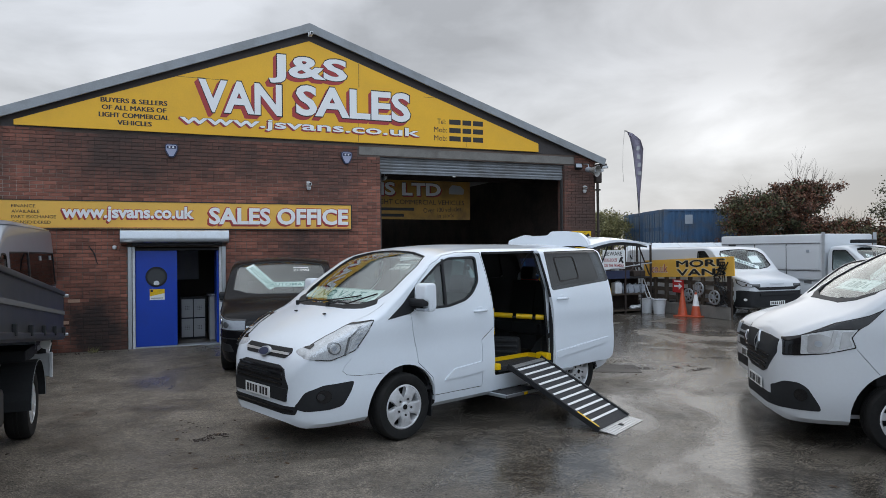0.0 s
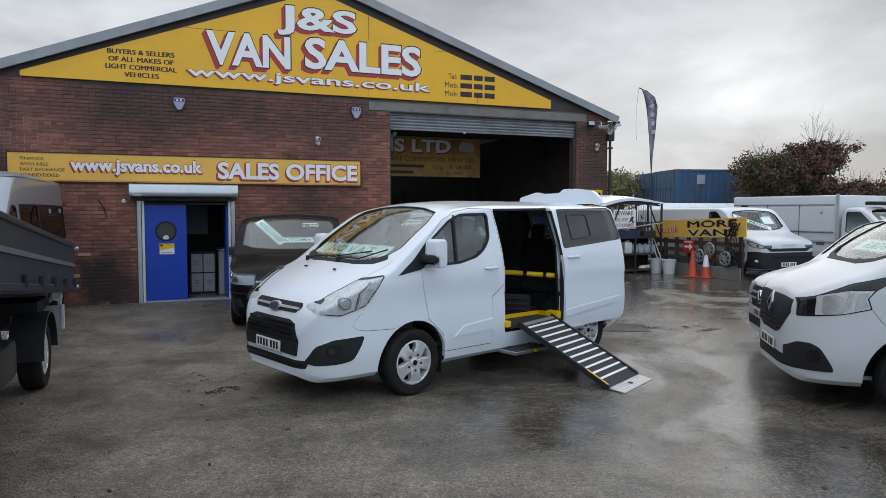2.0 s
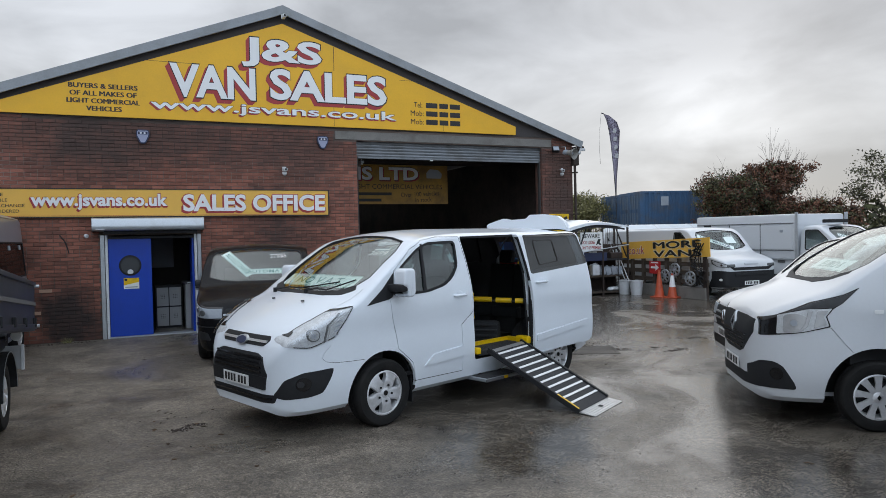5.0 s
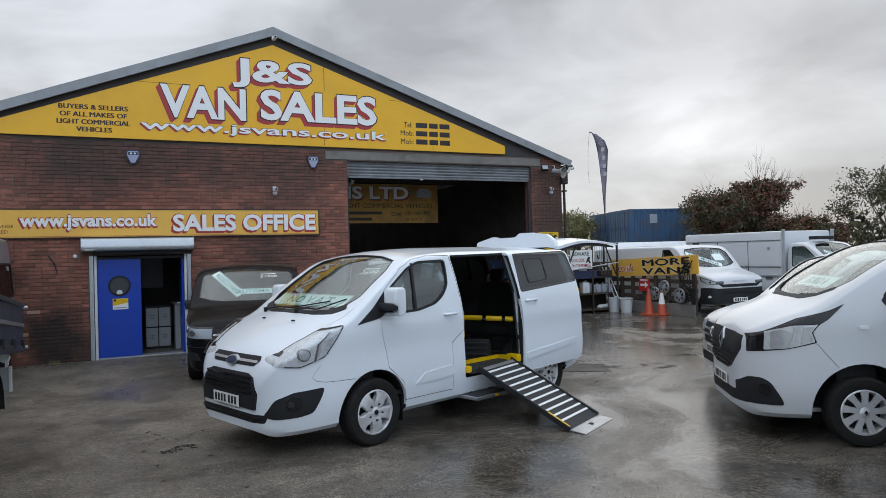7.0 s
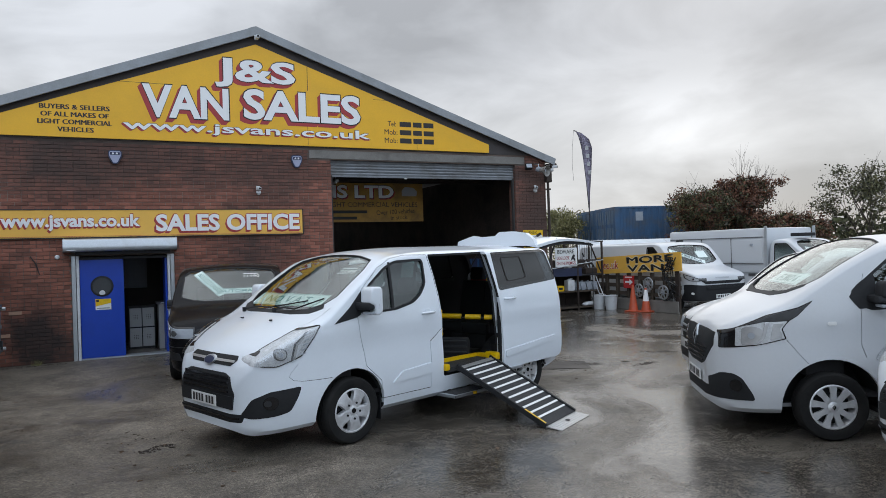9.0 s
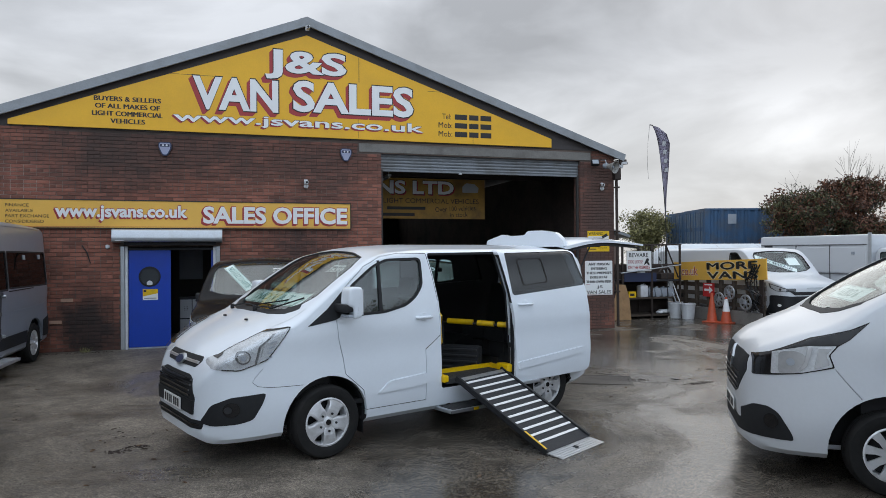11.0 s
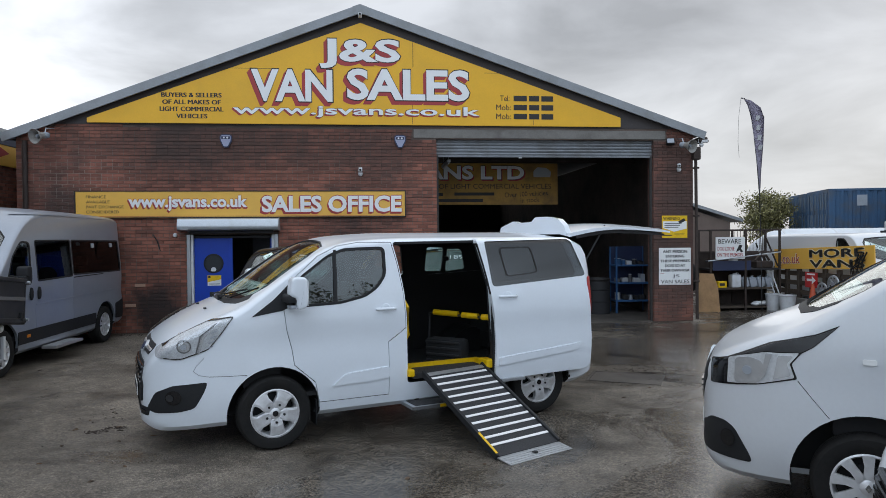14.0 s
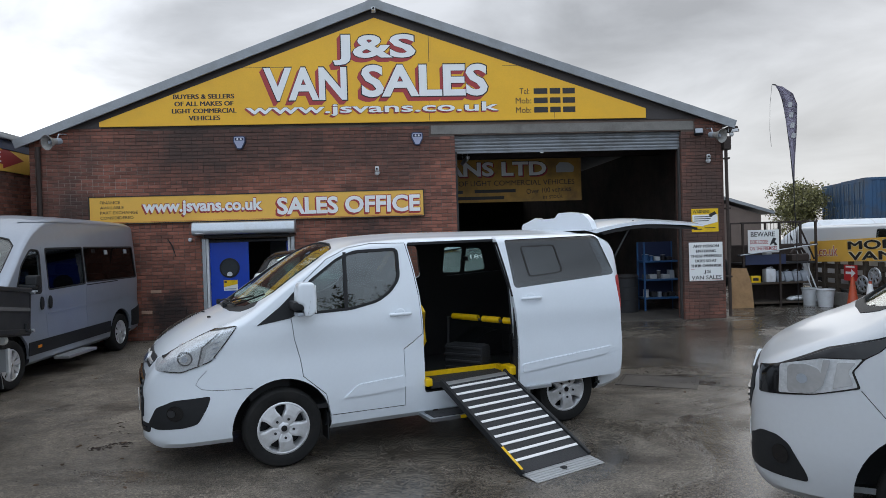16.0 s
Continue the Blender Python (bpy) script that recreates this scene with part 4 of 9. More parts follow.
# roof: two slopes with an overhanging grey verge
roof = thing("roof", "shallow pitched grey sheet roof with pale metal verge", "roof", kind="structure")
for (ex, ez) in (EVL, EVR):
    s = 1 if ex > APX else -1
    d = Vector((ex - APX, 0, ez - APZ))
    ln = d.length
    d.normalize()
    up = Vector((-d.z * s, 0, d.x * s))
    m = Matrix(((d.x, 0, up.x, APX), (0, 1, 0, FY), (d.z, 0, up.z, APZ), (0, 0, 0, 1)))
    bm = bmesh.new()
    box_into(bm, (0, -0.12, -0.07), (ln, 22, 0.0), 0, m)
    for k in range(12):
        box_into(bm, (0, 0.4 + k * 1.8, 0.0), (ln, 0.46 + k * 1.8, 0.03), 0, m)
    part("roof_slope", bm, M_ROOFMETAL, roof)
    bm = bmesh.new()
    box_into(bm, (-0.02, -0.16, -0.17), (ln + 0.02, -0.12, 0.012), 0.006, m)
    part("verge_flashing", bm, M_ROOFMETAL, roof, "pale grey folded metal verge trim")

part("ridge_cap", prism([(APX - 0.16, APZ - 0.228), (APX, APZ - 0.175), (APX + 0.16, APZ - 0.224), (APX + 0.16, APZ - 0.040), (APX, APZ + 0.016), (APX - 0.16, APZ - 0.044)], (0, FY - 0.10, 0), (1, 0, 0), (0, 0, 1), 0.0, 0.064), M_ROOFMETAL, roof)

# shell of the shed behind the front wall
wall_shed = part("wall_shed", box((XR - 0.3, FY + TH, 0), (XR, FY + 22, 4.25)), M_SOOTBRICK)
tagged(wall_shed, "plain brick side wall of the shed", "wall", kind="structure")
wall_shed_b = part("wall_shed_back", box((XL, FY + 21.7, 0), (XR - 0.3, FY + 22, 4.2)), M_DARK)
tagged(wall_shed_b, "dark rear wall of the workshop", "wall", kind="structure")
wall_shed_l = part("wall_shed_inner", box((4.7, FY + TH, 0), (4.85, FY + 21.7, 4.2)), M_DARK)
tagged(wall_shed_l, "dark dividing wall inside the workshop", "wall", kind="structure")
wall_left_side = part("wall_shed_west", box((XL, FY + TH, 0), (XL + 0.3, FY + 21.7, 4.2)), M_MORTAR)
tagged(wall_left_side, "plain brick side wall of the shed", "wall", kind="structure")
floor_shop = part("floor_workshop", box((4.85, FY + 0.02, -0.1), (XR - 0.3, FY + 21.7, 0.012)), M_DARKCONC)
tagged(floor_shop, "dark blotched concrete workshop floor", "floor", kind="structure")

# ---- front of the building: things fixed to the wall ----
FZ = FY - 0.004

# big gable signboard
gable_sign = thing("gable_sign", "large yellow triangular signboard with white and red lettering on the gable", "signboard")
SB, ST = 4.44, 4.66


def sign_top(x):
    return verge(x) - 0.36 + max(0.0, 0.10 * (APX - x) / (APX - EVL[0]))


pts = [(-2.19, SB), (9.32, SB), (9.32, sign_top(9.32)), (APX, sign_top(APX)), (-2.19, sign_top(-2.19))]
part("board", prism(pts, (0, FZ - 0.012, 0), (1, 0, 0), (0, 0, 1), 0, 0.05), M_YELLOWS, gable_sign, "weathered yellow board")
SY = FZ - 0.062
for x0, z0, x1, z1 in ((4.62, 5.7, 4.632, 6.24), (0.1, 5.615, 1.6, 5.622), (6.2, 5.60, 7.7, 5.607), (4.6, 4.46, 4.608, 5.0), (7.3, 4.46, 7.308, 4.60)):
    part("board_joint", box((x0, SY - 0.001, z0), (x1, SY + 0.002, z1)), M_TBLACK, gable_sign)


def sign_word(parent, s, x, z, w, h, y, face, edge, shade, bold=0.03, dx=-0.10, dz=-0.10, outline=0.03):
    """A word with a dark outline and a solid drop shade to the lower left."""
    if shade:
        for k in range(4):
            f = (k + 1) / 4
            lettering(s, w + outline, h + outline, shade, parent, facing(x + dx * f, y - 0.004 + 0.0004 * k, z + dz * f), name="letter_shade", depth=0.002, bold=bold)
    if edge:
        lettering(s, w + outline * 1.6, h + outline * 1.6, edge, parent, facing(x, y - 0.007, z), name="letter_outline", depth=0.002, bold=bold + 0.012)
    lettering(s, w, h, face, parent, facing(x, y - 0.010, z), name="letters", depth=0.003, bold=bold)


sign_word(gable_sign, "J&S", 3.48, 5.97, 1.74, 0.64, SY, M_TWHITE, M_TBLACK, M_TRED, 0.030, -0.075, -0.085)
sign_word(gable_sign, "VAN", 2.02, 5.265, 1.72, 0.69, SY, M_TWHITE, M_TBLACK, M_TRED, 0.030, -0.075, -0.085)
sign_word(gable_sign, "SALES", 4.53, 5.31, 2.68, 0.68, SY, M_TWHITE, M_TBLACK, M_TRED, 0.030, -0.075, -0.085)
sign_word(gable_sign, "www.jsvans.co.uk", 3.44, 4.715, 5.32, 0.255, SY, M_TWHITE, M_TBLACK, M_TRED, 0.018, -0.03, -0.03, 0.012)
for k, (s, w) in enumerate((("BUYERS & SELLERS", 1.23), ("OF ALL MAKES OF", 1.19), ("LIGHT COMMERCIAL", 1.30), ("VEHICLES", 0.63))):
    for dx in (-0.006, 0.006):
        lettering(s, w, 0.095, M_TBLACK, gable_sign, facing(-0.07 + dx, SY - 0.003 - 0.02 * abs(dx + 0.006), 5.035 - k * 0.148), depth=0.002)
for k, s in enumerate(("Tel:", "Mob:", "Mob:")):
    z = 5.05 - k * 0.20
    lettering(s, 0.21 if k == 0 else 0.33, 0.125, M_TBLACK, gable_sign, facing(6.66 if k == 0 else 6.63, SY - 0.003, z), depth=0.002)
    for a, b in ((6.86, 7.16), (7.21, 7.44), (7.49, 7.76)):
        part("number_bar", box((a, SY - 0.003, z - 0.06), (b, SY - 0.001, z + 0.06)), M_TBLACK, gable_sign)

# sales office signboard
office_sign = thing("office_sign", "long pale yellow signboard with white lettering over the door", "signboard")
part("board", box((-2.45, FZ - 0.045, 2.45), (4.42, FZ, 3.0), 0.004), M_YELLOWO, office_sign)
for lo, hi in (((-2.47, 2.435), (4.44, 2.455)), ((-2.47, 2.995), (4.44, 3.015)), ((-2.47, 2.435), (-2.45, 3.015)), ((4.42, 2.435), (4.44, 3.015))):
    part("edge_trim", box((lo[0], FZ - 0.055, lo[1]), (hi[0], FZ, hi[1])), M_TBLACK, office_sign)
part("red_line", box((-2.43, FZ - 0.048, 2.468), (4.40, FZ - 0.045, 2.476)), M_TRED, office_sign)
OY = FZ - 0.046
sign_word(office_sign, "www.jsvans.co.uk", -0.17, 2.745, 2.44, 0.33, OY, M_TWHITE, M_TRED, M_TRED, 0.035, -0.02, -0.03, 0.02)
sign_word(office_sign, "SALES OFFICE", 2.85, 2.725, 3.00, 0.36, OY, M_TWHITE, M_TRED, M_TRED, 0.035, -0.03, -0.035, 0.02)
for k, (s, w) in enumerate((("FINANCE", 0.40), ("AVAILABLE", 0.47), ("PART EXCHANGE", 0.75), ("CONSIDIDERED", 0.66))):
    lettering(s, w, 0.060, M_TBLACK, office_sign, facing(-2.24 + w / 2, OY - 0.002, 2.885 - k * 0.105), depth=0.002)

# concrete lintel and roller shutter of the vehicle opening
lintel = part("lintel", box((4.63, FY - 0.02, 4.17), (10.40, FY + 0.30, 4.36), 0.008), M_CONC)
tagged(lintel, "stained concrete lintel over the vehicle opening", "lintel", kind="structure")
shutter = thing("roller_shutter", "galvanised roller shutter, rolled nearly all the way up", "shutter")
for k in range(5):
    z = 3.80 + k * 0.072
    part("slat", prism([(0, 0), (-0.012, 0.012), (-0.02, 0.036), (-0.012, 0.062), (0, 0.072), (0.012, 0.072), (0.012, 0)], (OX0 - 0.03, FY + 0.10, z), (0, 1, 0), (0, 0, 1), 0, OX1 - OX0 + 0.06), M_SLAT, shutter)
part("bottom_rail", box((OX0 - 0.03, FY + 0.07, 3.76), (OX1 + 0.03, FY + 0.12, 3.805), 0.006), M_SLAT, shutter)
for x in (OX0 + 0.005, OX1 - 0.05):
    part("guide_channel", box((x, FY + 0.06, 0.0), (x + 0.045, FY + 0.14, 3.8), 0.004), M_DARK, shutter)
part("lifting_eye", box((7.0, FY + 0.06, 3.735), (7.07, FY + 0.10, 3.765), 0.008), M_WPLAST, shutter)

# office doorway: frame, blue leaf shut, second leaf folded back
frame_d = thing("door_1", "blue office door with round port, one leaf open", "door", kind="structure")
for x0, x1 in ((DX0, DX0 + 0.075), (DX0 + 0.085, DX0 + 0.135), (DX1 - 0.135, DX1 - 0.085), (DX1 - 0.075, DX1)):
    part("guide_rail", box((x0, FY - 0.05, 0), (x1, FY + 0.05, 2.08), 0.008), M_WPLAST if x1 - x0 < 0.06 else M_STEEL, frame_d, "pale metal shutter rail")
leaf = part("door_leaf", box((DX0 + 0.14, FY + 0.02, 0.03), (0.715, FY + 0.065, 2.0), 0.006), M_BLUE, frame_d, "solid blue painted door leaf")
port = lathe([(0.17, -0.018), (0.205, -0.014), (0.21, 0.0), (0.17, 0.0)], 40)
part("port_ring", port, M_PLAST, leaf, m=pose(0.315, FY + 0.022, 1.46), smooth=40)
part("port_glass", lathe([(0.001, -0.006), (0.175, -0.006), (0.175, 0.0), (0.001, 0.0)], 40), M_LAMPDK0, leaf, m=pose(0.315, FY + 0.022, 1.46))
part("round_sticker", lathe([(0.001, -0.004), (0.055, -0.004), (0.055, 0.0), (0.001, 0.0)], 24), M_WPLAST, leaf, m=pose(0.315, FY + 0.014, 1.325))
st = part("notice", box((0.185, FY + 0.014, 0.985), (0.47, FY + 0.02, 1.205), 0.002), M_PLATE, leaf, "small yellow and white notice")
part("notice_band", prism([(0.185, 1.06), (0.47, 1.12), (0.47, 1.205), (0.185, 1.205)], (0, FY + 0.013, 0), (1, 0, 0), (0, 0, 1), 0, 0.002), M_YELLOW, st)
part("notice_mark", box((0.20, FY + 0.009, 1.15), (0.25, FY + 0.012, 1.19)), M_TBLACK, st)
part("notice_line", box((0.21, FY + 0.012, 1.01), (0.44, FY + 0.0145, 1.03)), M_GREY, st)
leaf2 = part("door_leaf", box((1.50, FY + 0.06, 0.03), (1.545, FY + 0.80, 2.0), 0.006), M_BLUE, frame_d, "blue door leaf folded back inside")
part("lever_handle", polyline_tube([(1.50, FY + 0.62, 1.02), (1.44, FY + 0.62, 1.02), (1.43, FY + 0.52, 1.02)], 0.012, 6), M_STEEL, leaf2)
part("threshold", box((DX0 + 0.14, FY - 0.01, 0.0), (DX1 - 0.14, FY + 0.30, 0.025), 0.004), M_STEEL, frame_d)
part("transom", box((DX0 + 0.135, FY + 0.0, 2.0), (DX1 - 0.135, FY + 0.10, 2.08), 0.006), M_TRIMD, frame_d)

canopy = thing("shutter_box", "galvanised shutter housing over the office door", "shutter box")
part("housing", prism(rounded([(0, 2.15), (-0.30, 2.17), (-0.32, 2.24), (-0.28, 2.41), (0, 2.43)], 0.03), (-0.34, FY, 0), (0, 1, 0), (0, 0, 1), 0, 2.06), M_STEEL, canopy, smooth=30)
for x in (-0.345, 1.72):
    part("end_plate", prism(rounded([(0, 2.14), (-0.305, 2.16), (-0.33, 2.24), (-0.285, 2.42), (0, 2.44)], 0.03), (x, FY, 0), (0, 1, 0), (0, 0, 1), 0, 0.008), M_STEEL, canopy)
part("curtain_end", box((DX0 + 0.08, FY - 0.17, 2.10), (DX1 - 0.08, FY - 0.13, 2.17), 0.006), M_TRIMD, canopy)
part("maker_label", box((-0.28, FY - 0.323, 2.185), (-0.12, FY - 0.319, 2.205)), M_WPLAST, canopy)

# alarm boxes
for x, z in ((0.62, 4.08), (4.33, 4.09)):
    al = thing("alarm_box", "white and dark blue bell-shaped alarm box on the brickwork", "alarm", group="alarm boxes")
    sh = rounded([(-0.125, 0.10), (-0.125, 0.0), (-0.05, -0.15), (0.05, -0.15), (0.125, 0.0), (0.125, 0.10), (0.09, 0.13), (-0.09, 0.13)], 0.03)
    part("cover", prism(sh, (x, FY, z), (1, 0, 0), (0, 0, 1), 0.0, 0.07), M_NAVY, al)
    part("front_panel", prism(shrink(sh, 0.022), (x, FY - 0.07, z), (1, 0, 0), (0, 0, 1), 0.0, 0.006), M_ALARM, al)
    part("brand_band", box((x - 0.09, FY - 0.080, z + 0.03), (x + 0.09, FY - 0.076, z + 0.085)), M_NAVY, al)
    for d in (-0.035, 0.035):
        part("lamp_dot", lathe([(0.001, -0.004), (0.02, -0.004), (0.02, 0), (0.001, 0)], 14), M_WPLAST, al, m=pose(x + d, FY - 0.080, z + 0.058))


def horn(x, z, yaw):
    h = thing("horn_speaker", "grey weathered horn loudspeaker on the wall", "loudspeaker", pose(x, FY - 0.30, z, 12, 0, yaw), group="horn speakers")
    part("flare", lathe([(0.150, -0.16), (0.155, -0.155), (0.12, -0.10), (0.07, 0.0), (0.06, 0.06), (0.055, 0.06), (0.06, 0.0), (0.11, -0.10)], 28), M_HORN, h, smooth=50)
    part("driver", lathe([(0.001, 0.18), (0.055, 0.18), (0.065, 0.14), (0.065, 0.06), (0.001, 0.06)], 20), M_GREY, h, smooth=40)
    part("re_entrant_cone", lathe([(0.001, -0.10), (0.03, -0.10), (0.05, 0.03), (0.001, 0.03)], 16), M_GREY, h, smooth=40)
    part("bracket", polyline_tube([(0, 0.12, 0.06), (0, 0.16, 0.14), (0.04, 0.32, 0.12)], 0.012, 6), M_STEEL, h)


flood = thing("floodlight", "small dark floodlight high on the brick pier", "floodlight", pose(10.46, FY - 0.14, 4.10, -25, 0, -15))
part("housing", box((-0.09, -0.05, -0.07), (0.09, 0.05, 0.07), 0.015), M_PLAST, flood)
part("lamp_glass", box((-0.075, -0.056, -0.055), (0.075, -0.05, 0.055), 0.004), M_GREY, flood)
part("bracket", tube((0, 0.05, 0.0), (0, 0.17, 0.05), 0.012), M_STEEL, flood)
horn(-3.0, 4.12, -25)
horn(10.78, 4.0, 25)


def cctv(x, z, yaw=0.0, y=None, two=True):
    c = thing("cctv_camera", "small white security camera on a wall bracket", "camera", pose(x, (FY if y is None else y), z, 0, 0, yaw), group="security cameras")
    part("base", box((-0.04, -0.02, -0.05), (0.04, 0.0, 0.05), 0.008), M_WPLAST, c)
    part("arm", tube((0, -0.01, 0), (0, -0.10, -0.02), 0.015), M_WPLAST, c)
    part("housing", box((-0.035, -0.22, -0.06), (0.035, -0.06, 0.01), 0.015), M_WPLAST, c)
    part("lens", lathe([(0.001, -0.006), (0.024, -0.006), (0.024, 0), (0.001, 0)], 16), M_GLOSSBLK, c, m=pose(0, -0.22, -0.025))
    if two:
        part("dome", lathe([(0.001, -0.10), (0.03, -0.095), (0.05, -0.06), (0.05, -0.02), (0.001, -0.02)], 16, "z"), M_WPLAST, c, m=pose(0.0, -0.06, -0.05))


cctv(3.46, 3.47)
cctv(10.72, 3.58, -20)
cctv(3.49, APZ - 0.24, 0, FY - 0.16, False)
cctv(11.18, 4.14, 40, FY - 0.05)

# notices on the pier
warn = thing("warning_sign", "yellow camera warning sign on the brick pier", "sign")
part("board", box((10.31, FZ - 0.01, 1.92), (10.92, FZ, 2.43), 0.002), M_YELLOW, warn)
lettering("WARNING", 0.40, 0.075, M_TBLACK, warn, facing(10.54, FZ - 0.012, 2.365), depth=0.002)
part("white_field", prism([(10.33, 2.15), (10.6, 2.06), (10.90, 2.13), (10.90, 2.30), (10.33, 2.30)], (0, FZ - 0.011, 0), (1, 0, 0), (0, 0, 1), 0, 0.002), M_PLATE, warn)
for k in range(3):
    part("text_bar", box((10.37, FZ - 0.014, 2.245 - k * 0.045), (10.78 - 0.04 * k, FZ - 0.012, 2.262 - k * 0.045)), M_TBLACK, warn)
part("camera_symbol", prism([(10.70, 2.30), (10.84, 2.37), (10.875, 2.31), (10.73, 2.24)], (0, FZ - 0.012, 0), (1, 0, 0), (0, 0, 1), 0, 0.003), M_TBLACK, warn)
part("text_bar", box((10.36, FZ - 0.014, 1.97), (10.55, FZ - 0.012, 1.99)), M_TBLACK, warn)
part("text_bar", box((10.60, FZ - 0.014, 2.0), (10.85, FZ - 0.012, 2.015)), M_TBLACK, warn)
own = thing("notice_board", "white notice with black and red capitals on the brick pier", "sign")
part("board", box((10.235, FZ - 0.012, 0.84), (11.0, FZ, 1.69), 0.002), M_PLATE, own)
for k, (s, w) in enumerate((("ANY PERSON", 0.58), ("ENTERING", 0.44), ("THESE PREMISES", 0.70), ("DOES SO AT", 0.48), ("THEIR OWN RISK", 0.70))):
    for dx in (-0.004, 0.004):
        lettering(s, w, 0.062, M_TBLACK, own, facing(10.62 + dx, FZ - 0.014 - 0.02 * abs(dx + 0.004), 1.605 - k * 0.108), depth=0.002)
lettering("JS", 0.17, 0.085, M_TBLACK, own, facing(10.64, FZ - 0.014, 1.035), depth=0.002, bold=0.007)
lettering("VAN SALES", 0.68, 0.085, M_TBLACK, own, facing(10.62, FZ - 0.014, 0.915), depth=0.002, bold=0.007)
part("red_rule", box((10.27, FZ - 0.0135, 0.855), (10.97, FZ - 0.0125, 0.861)), M_TRED, own)
part("red_rule", box((10.27, FZ - 0.0135, 1.10), (10.36, FZ - 0.0125, 1.108)), M_TRED, own)

# rainwater goods at the right corner, gutter end
dp = thing("downpipe", "dark cast downpipe with hopper at the corner of the building", "downpipe")
part("pipe", tube((11.13, FY - 0.06, 0.05), (11.10, FY - 0.06, 3.95), 0.035, seg=12), M_RUST, dp, smooth=50)
part("hopper", box((11.02, FY - 0.13, 3.70), (11.20, FY + 0.02, 4.0), 0.03), M_RUST, dp)
part("gutter_end", box((11.16, FY - 0.14, 4.10), (11.36, FY + 0.2, 4.22), 0.03), M_RUST, dp)
for z in (0.9, 2.4, 3.5):
    part("pipe_clip", box((11.06, FY - 0.105, z), (11.17, FY - 0.0, z + 0.04), 0.004), M_RUST, dp)
dp2 = thing("downpipe", "dark rainwater pipe in the corner of the building", "downpipe")
part("pipe", tube((-3.42, FY - 0.07, 0.05), (-3.42, FY - 0.07, 4.05), 0.05, seg=12), M_RUST, dp2, smooth=50)
bell = thing("bell_push", "small brown round fitting on the brickwork", "fitting")
part("dome", lathe([(0.001, -0.05), (0.03, -0.045), (0.045, -0.02), (0.045, 0.0), (0.001, 0.0)], 18), M_WPLAST, bell, m=pose(-0.46, FY - 0.006, 2.07), smooth=40)
cable = thing("wall_cable", "loose black cable hanging on the brickwork", "cable")
part("cable_run", polyline_tube([(-0.92, FY - 0.01, 2.10), (-0.85, FY - 0.03, 2.0), (-0.80, FY - 0.015, 1.85), (-0.77, FY - 0.02, 1.74), (-0.82, FY - 0.02, 1.95), (-0.89, FY - 0.02, 2.04)], 0.010, 6), M_PLAST, cable)

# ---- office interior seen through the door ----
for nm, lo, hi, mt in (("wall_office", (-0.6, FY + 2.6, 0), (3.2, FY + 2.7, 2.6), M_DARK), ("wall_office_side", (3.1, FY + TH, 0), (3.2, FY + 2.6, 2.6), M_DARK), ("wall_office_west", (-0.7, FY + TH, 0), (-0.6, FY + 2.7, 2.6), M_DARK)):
    tagged(part(nm, box(lo, hi), mt), "dark painted office wall", "wall", kind="structure")
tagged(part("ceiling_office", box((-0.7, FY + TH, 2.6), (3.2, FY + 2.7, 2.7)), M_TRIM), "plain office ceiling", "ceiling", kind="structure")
cab = thing("drawer_cabinet", "pale grey drawer units stacked in the office", "cabinet")
part("carcass", box((0.80, FY + 1.2, 0.0), (1.34, FY + 1.6, 0.95), 0.004), M_TRIMD, cab)
for i in range(2):
    for j in range(2):
        d = part("drawer", box((0.82 + i * 0.26, FY + 1.185, 0.05 + j * 0.44), (1.06 + i * 0.26, FY + 1.2, 0.46 + j * 0.44), 0.004), M_CARDB, cab)
        for a in range(3):
            for b in range(3):
                part("vent_hole", box((0.90 + i * 0.26 + a * 0.035, FY + 1.182, 0.22 + j * 0.44 + b * 0.035), (0.915 + i * 0.26 + a * 0.035, FY + 1.186, 0.235 + j * 0.44 + b * 0.035)), M_TBLACK, d)
counter = thing("office_counter", "grey front of the office counter", "counter")
part("front", box((1.40, FY + 0.9, 0.0), (2.4, FY + 1.5, 0.98), 0.01), M_CARDB, counter)
part("top", box((1.36, FY + 0.86, 0.98), (2.45, FY + 1.55, 1.02), 0.008), M_TRIM, counter)
poster = part("wall_poster", box((0.72, FY + 2.57, 1.3), (1.25, FY + 2.598, 2.0), 0.002), M_GREY)
tagged(poster, "grey poster on the office wall", "poster")

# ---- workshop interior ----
banner = thing("old_signboard", "dirty yellow old signboard across the workshop, shed's shade in its colour", "signboard")
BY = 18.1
# the workshop's shade on this board is put into M_YELLOWD's colour
part("board", box((4.9, BY, 2.82), (8.60, BY + 0.04, 3.90), 0.004), M_YELLOWD, banner, "dirty yellow board, colour darkened for the shed's shade")
sign_word(banner, "VANS LTD", 6.20, 3.655, 3.00, 0.36, BY - 0.002, M_TWHITE, M_TBLACK, M_TRED, 0.035, 0.03, -0.03, 0.02)
part("van_picture", prism(rounded([(7.95, 3.54), (8.40, 3.54), (8.42, 3.68), (8.30, 3.78), (8.05, 3.80), (7.95, 3.70)], 0.03), (0, BY, 0), (1, 0, 0), (0, 0, 1), 0.002, 0.008), M_CARDB, banner)
lettering("ALL MAKES OF LIGHT COMMERCIAL VEHICLES", 4.0, 0.13, M_TBLACK, banner, facing(6.42, BY - 0.003, 3.30), depth=0.002)
for a, b, z in ((5.0, 5.55, 3.09), (5.85, 6.9, 3.10), (4.95, 6.6, 2.93)):
    part("text_bar", box((a, BY - 0.004, z - 0.04), (b, BY - 0.001, z + 0.04)), M_TBLACK, banner)
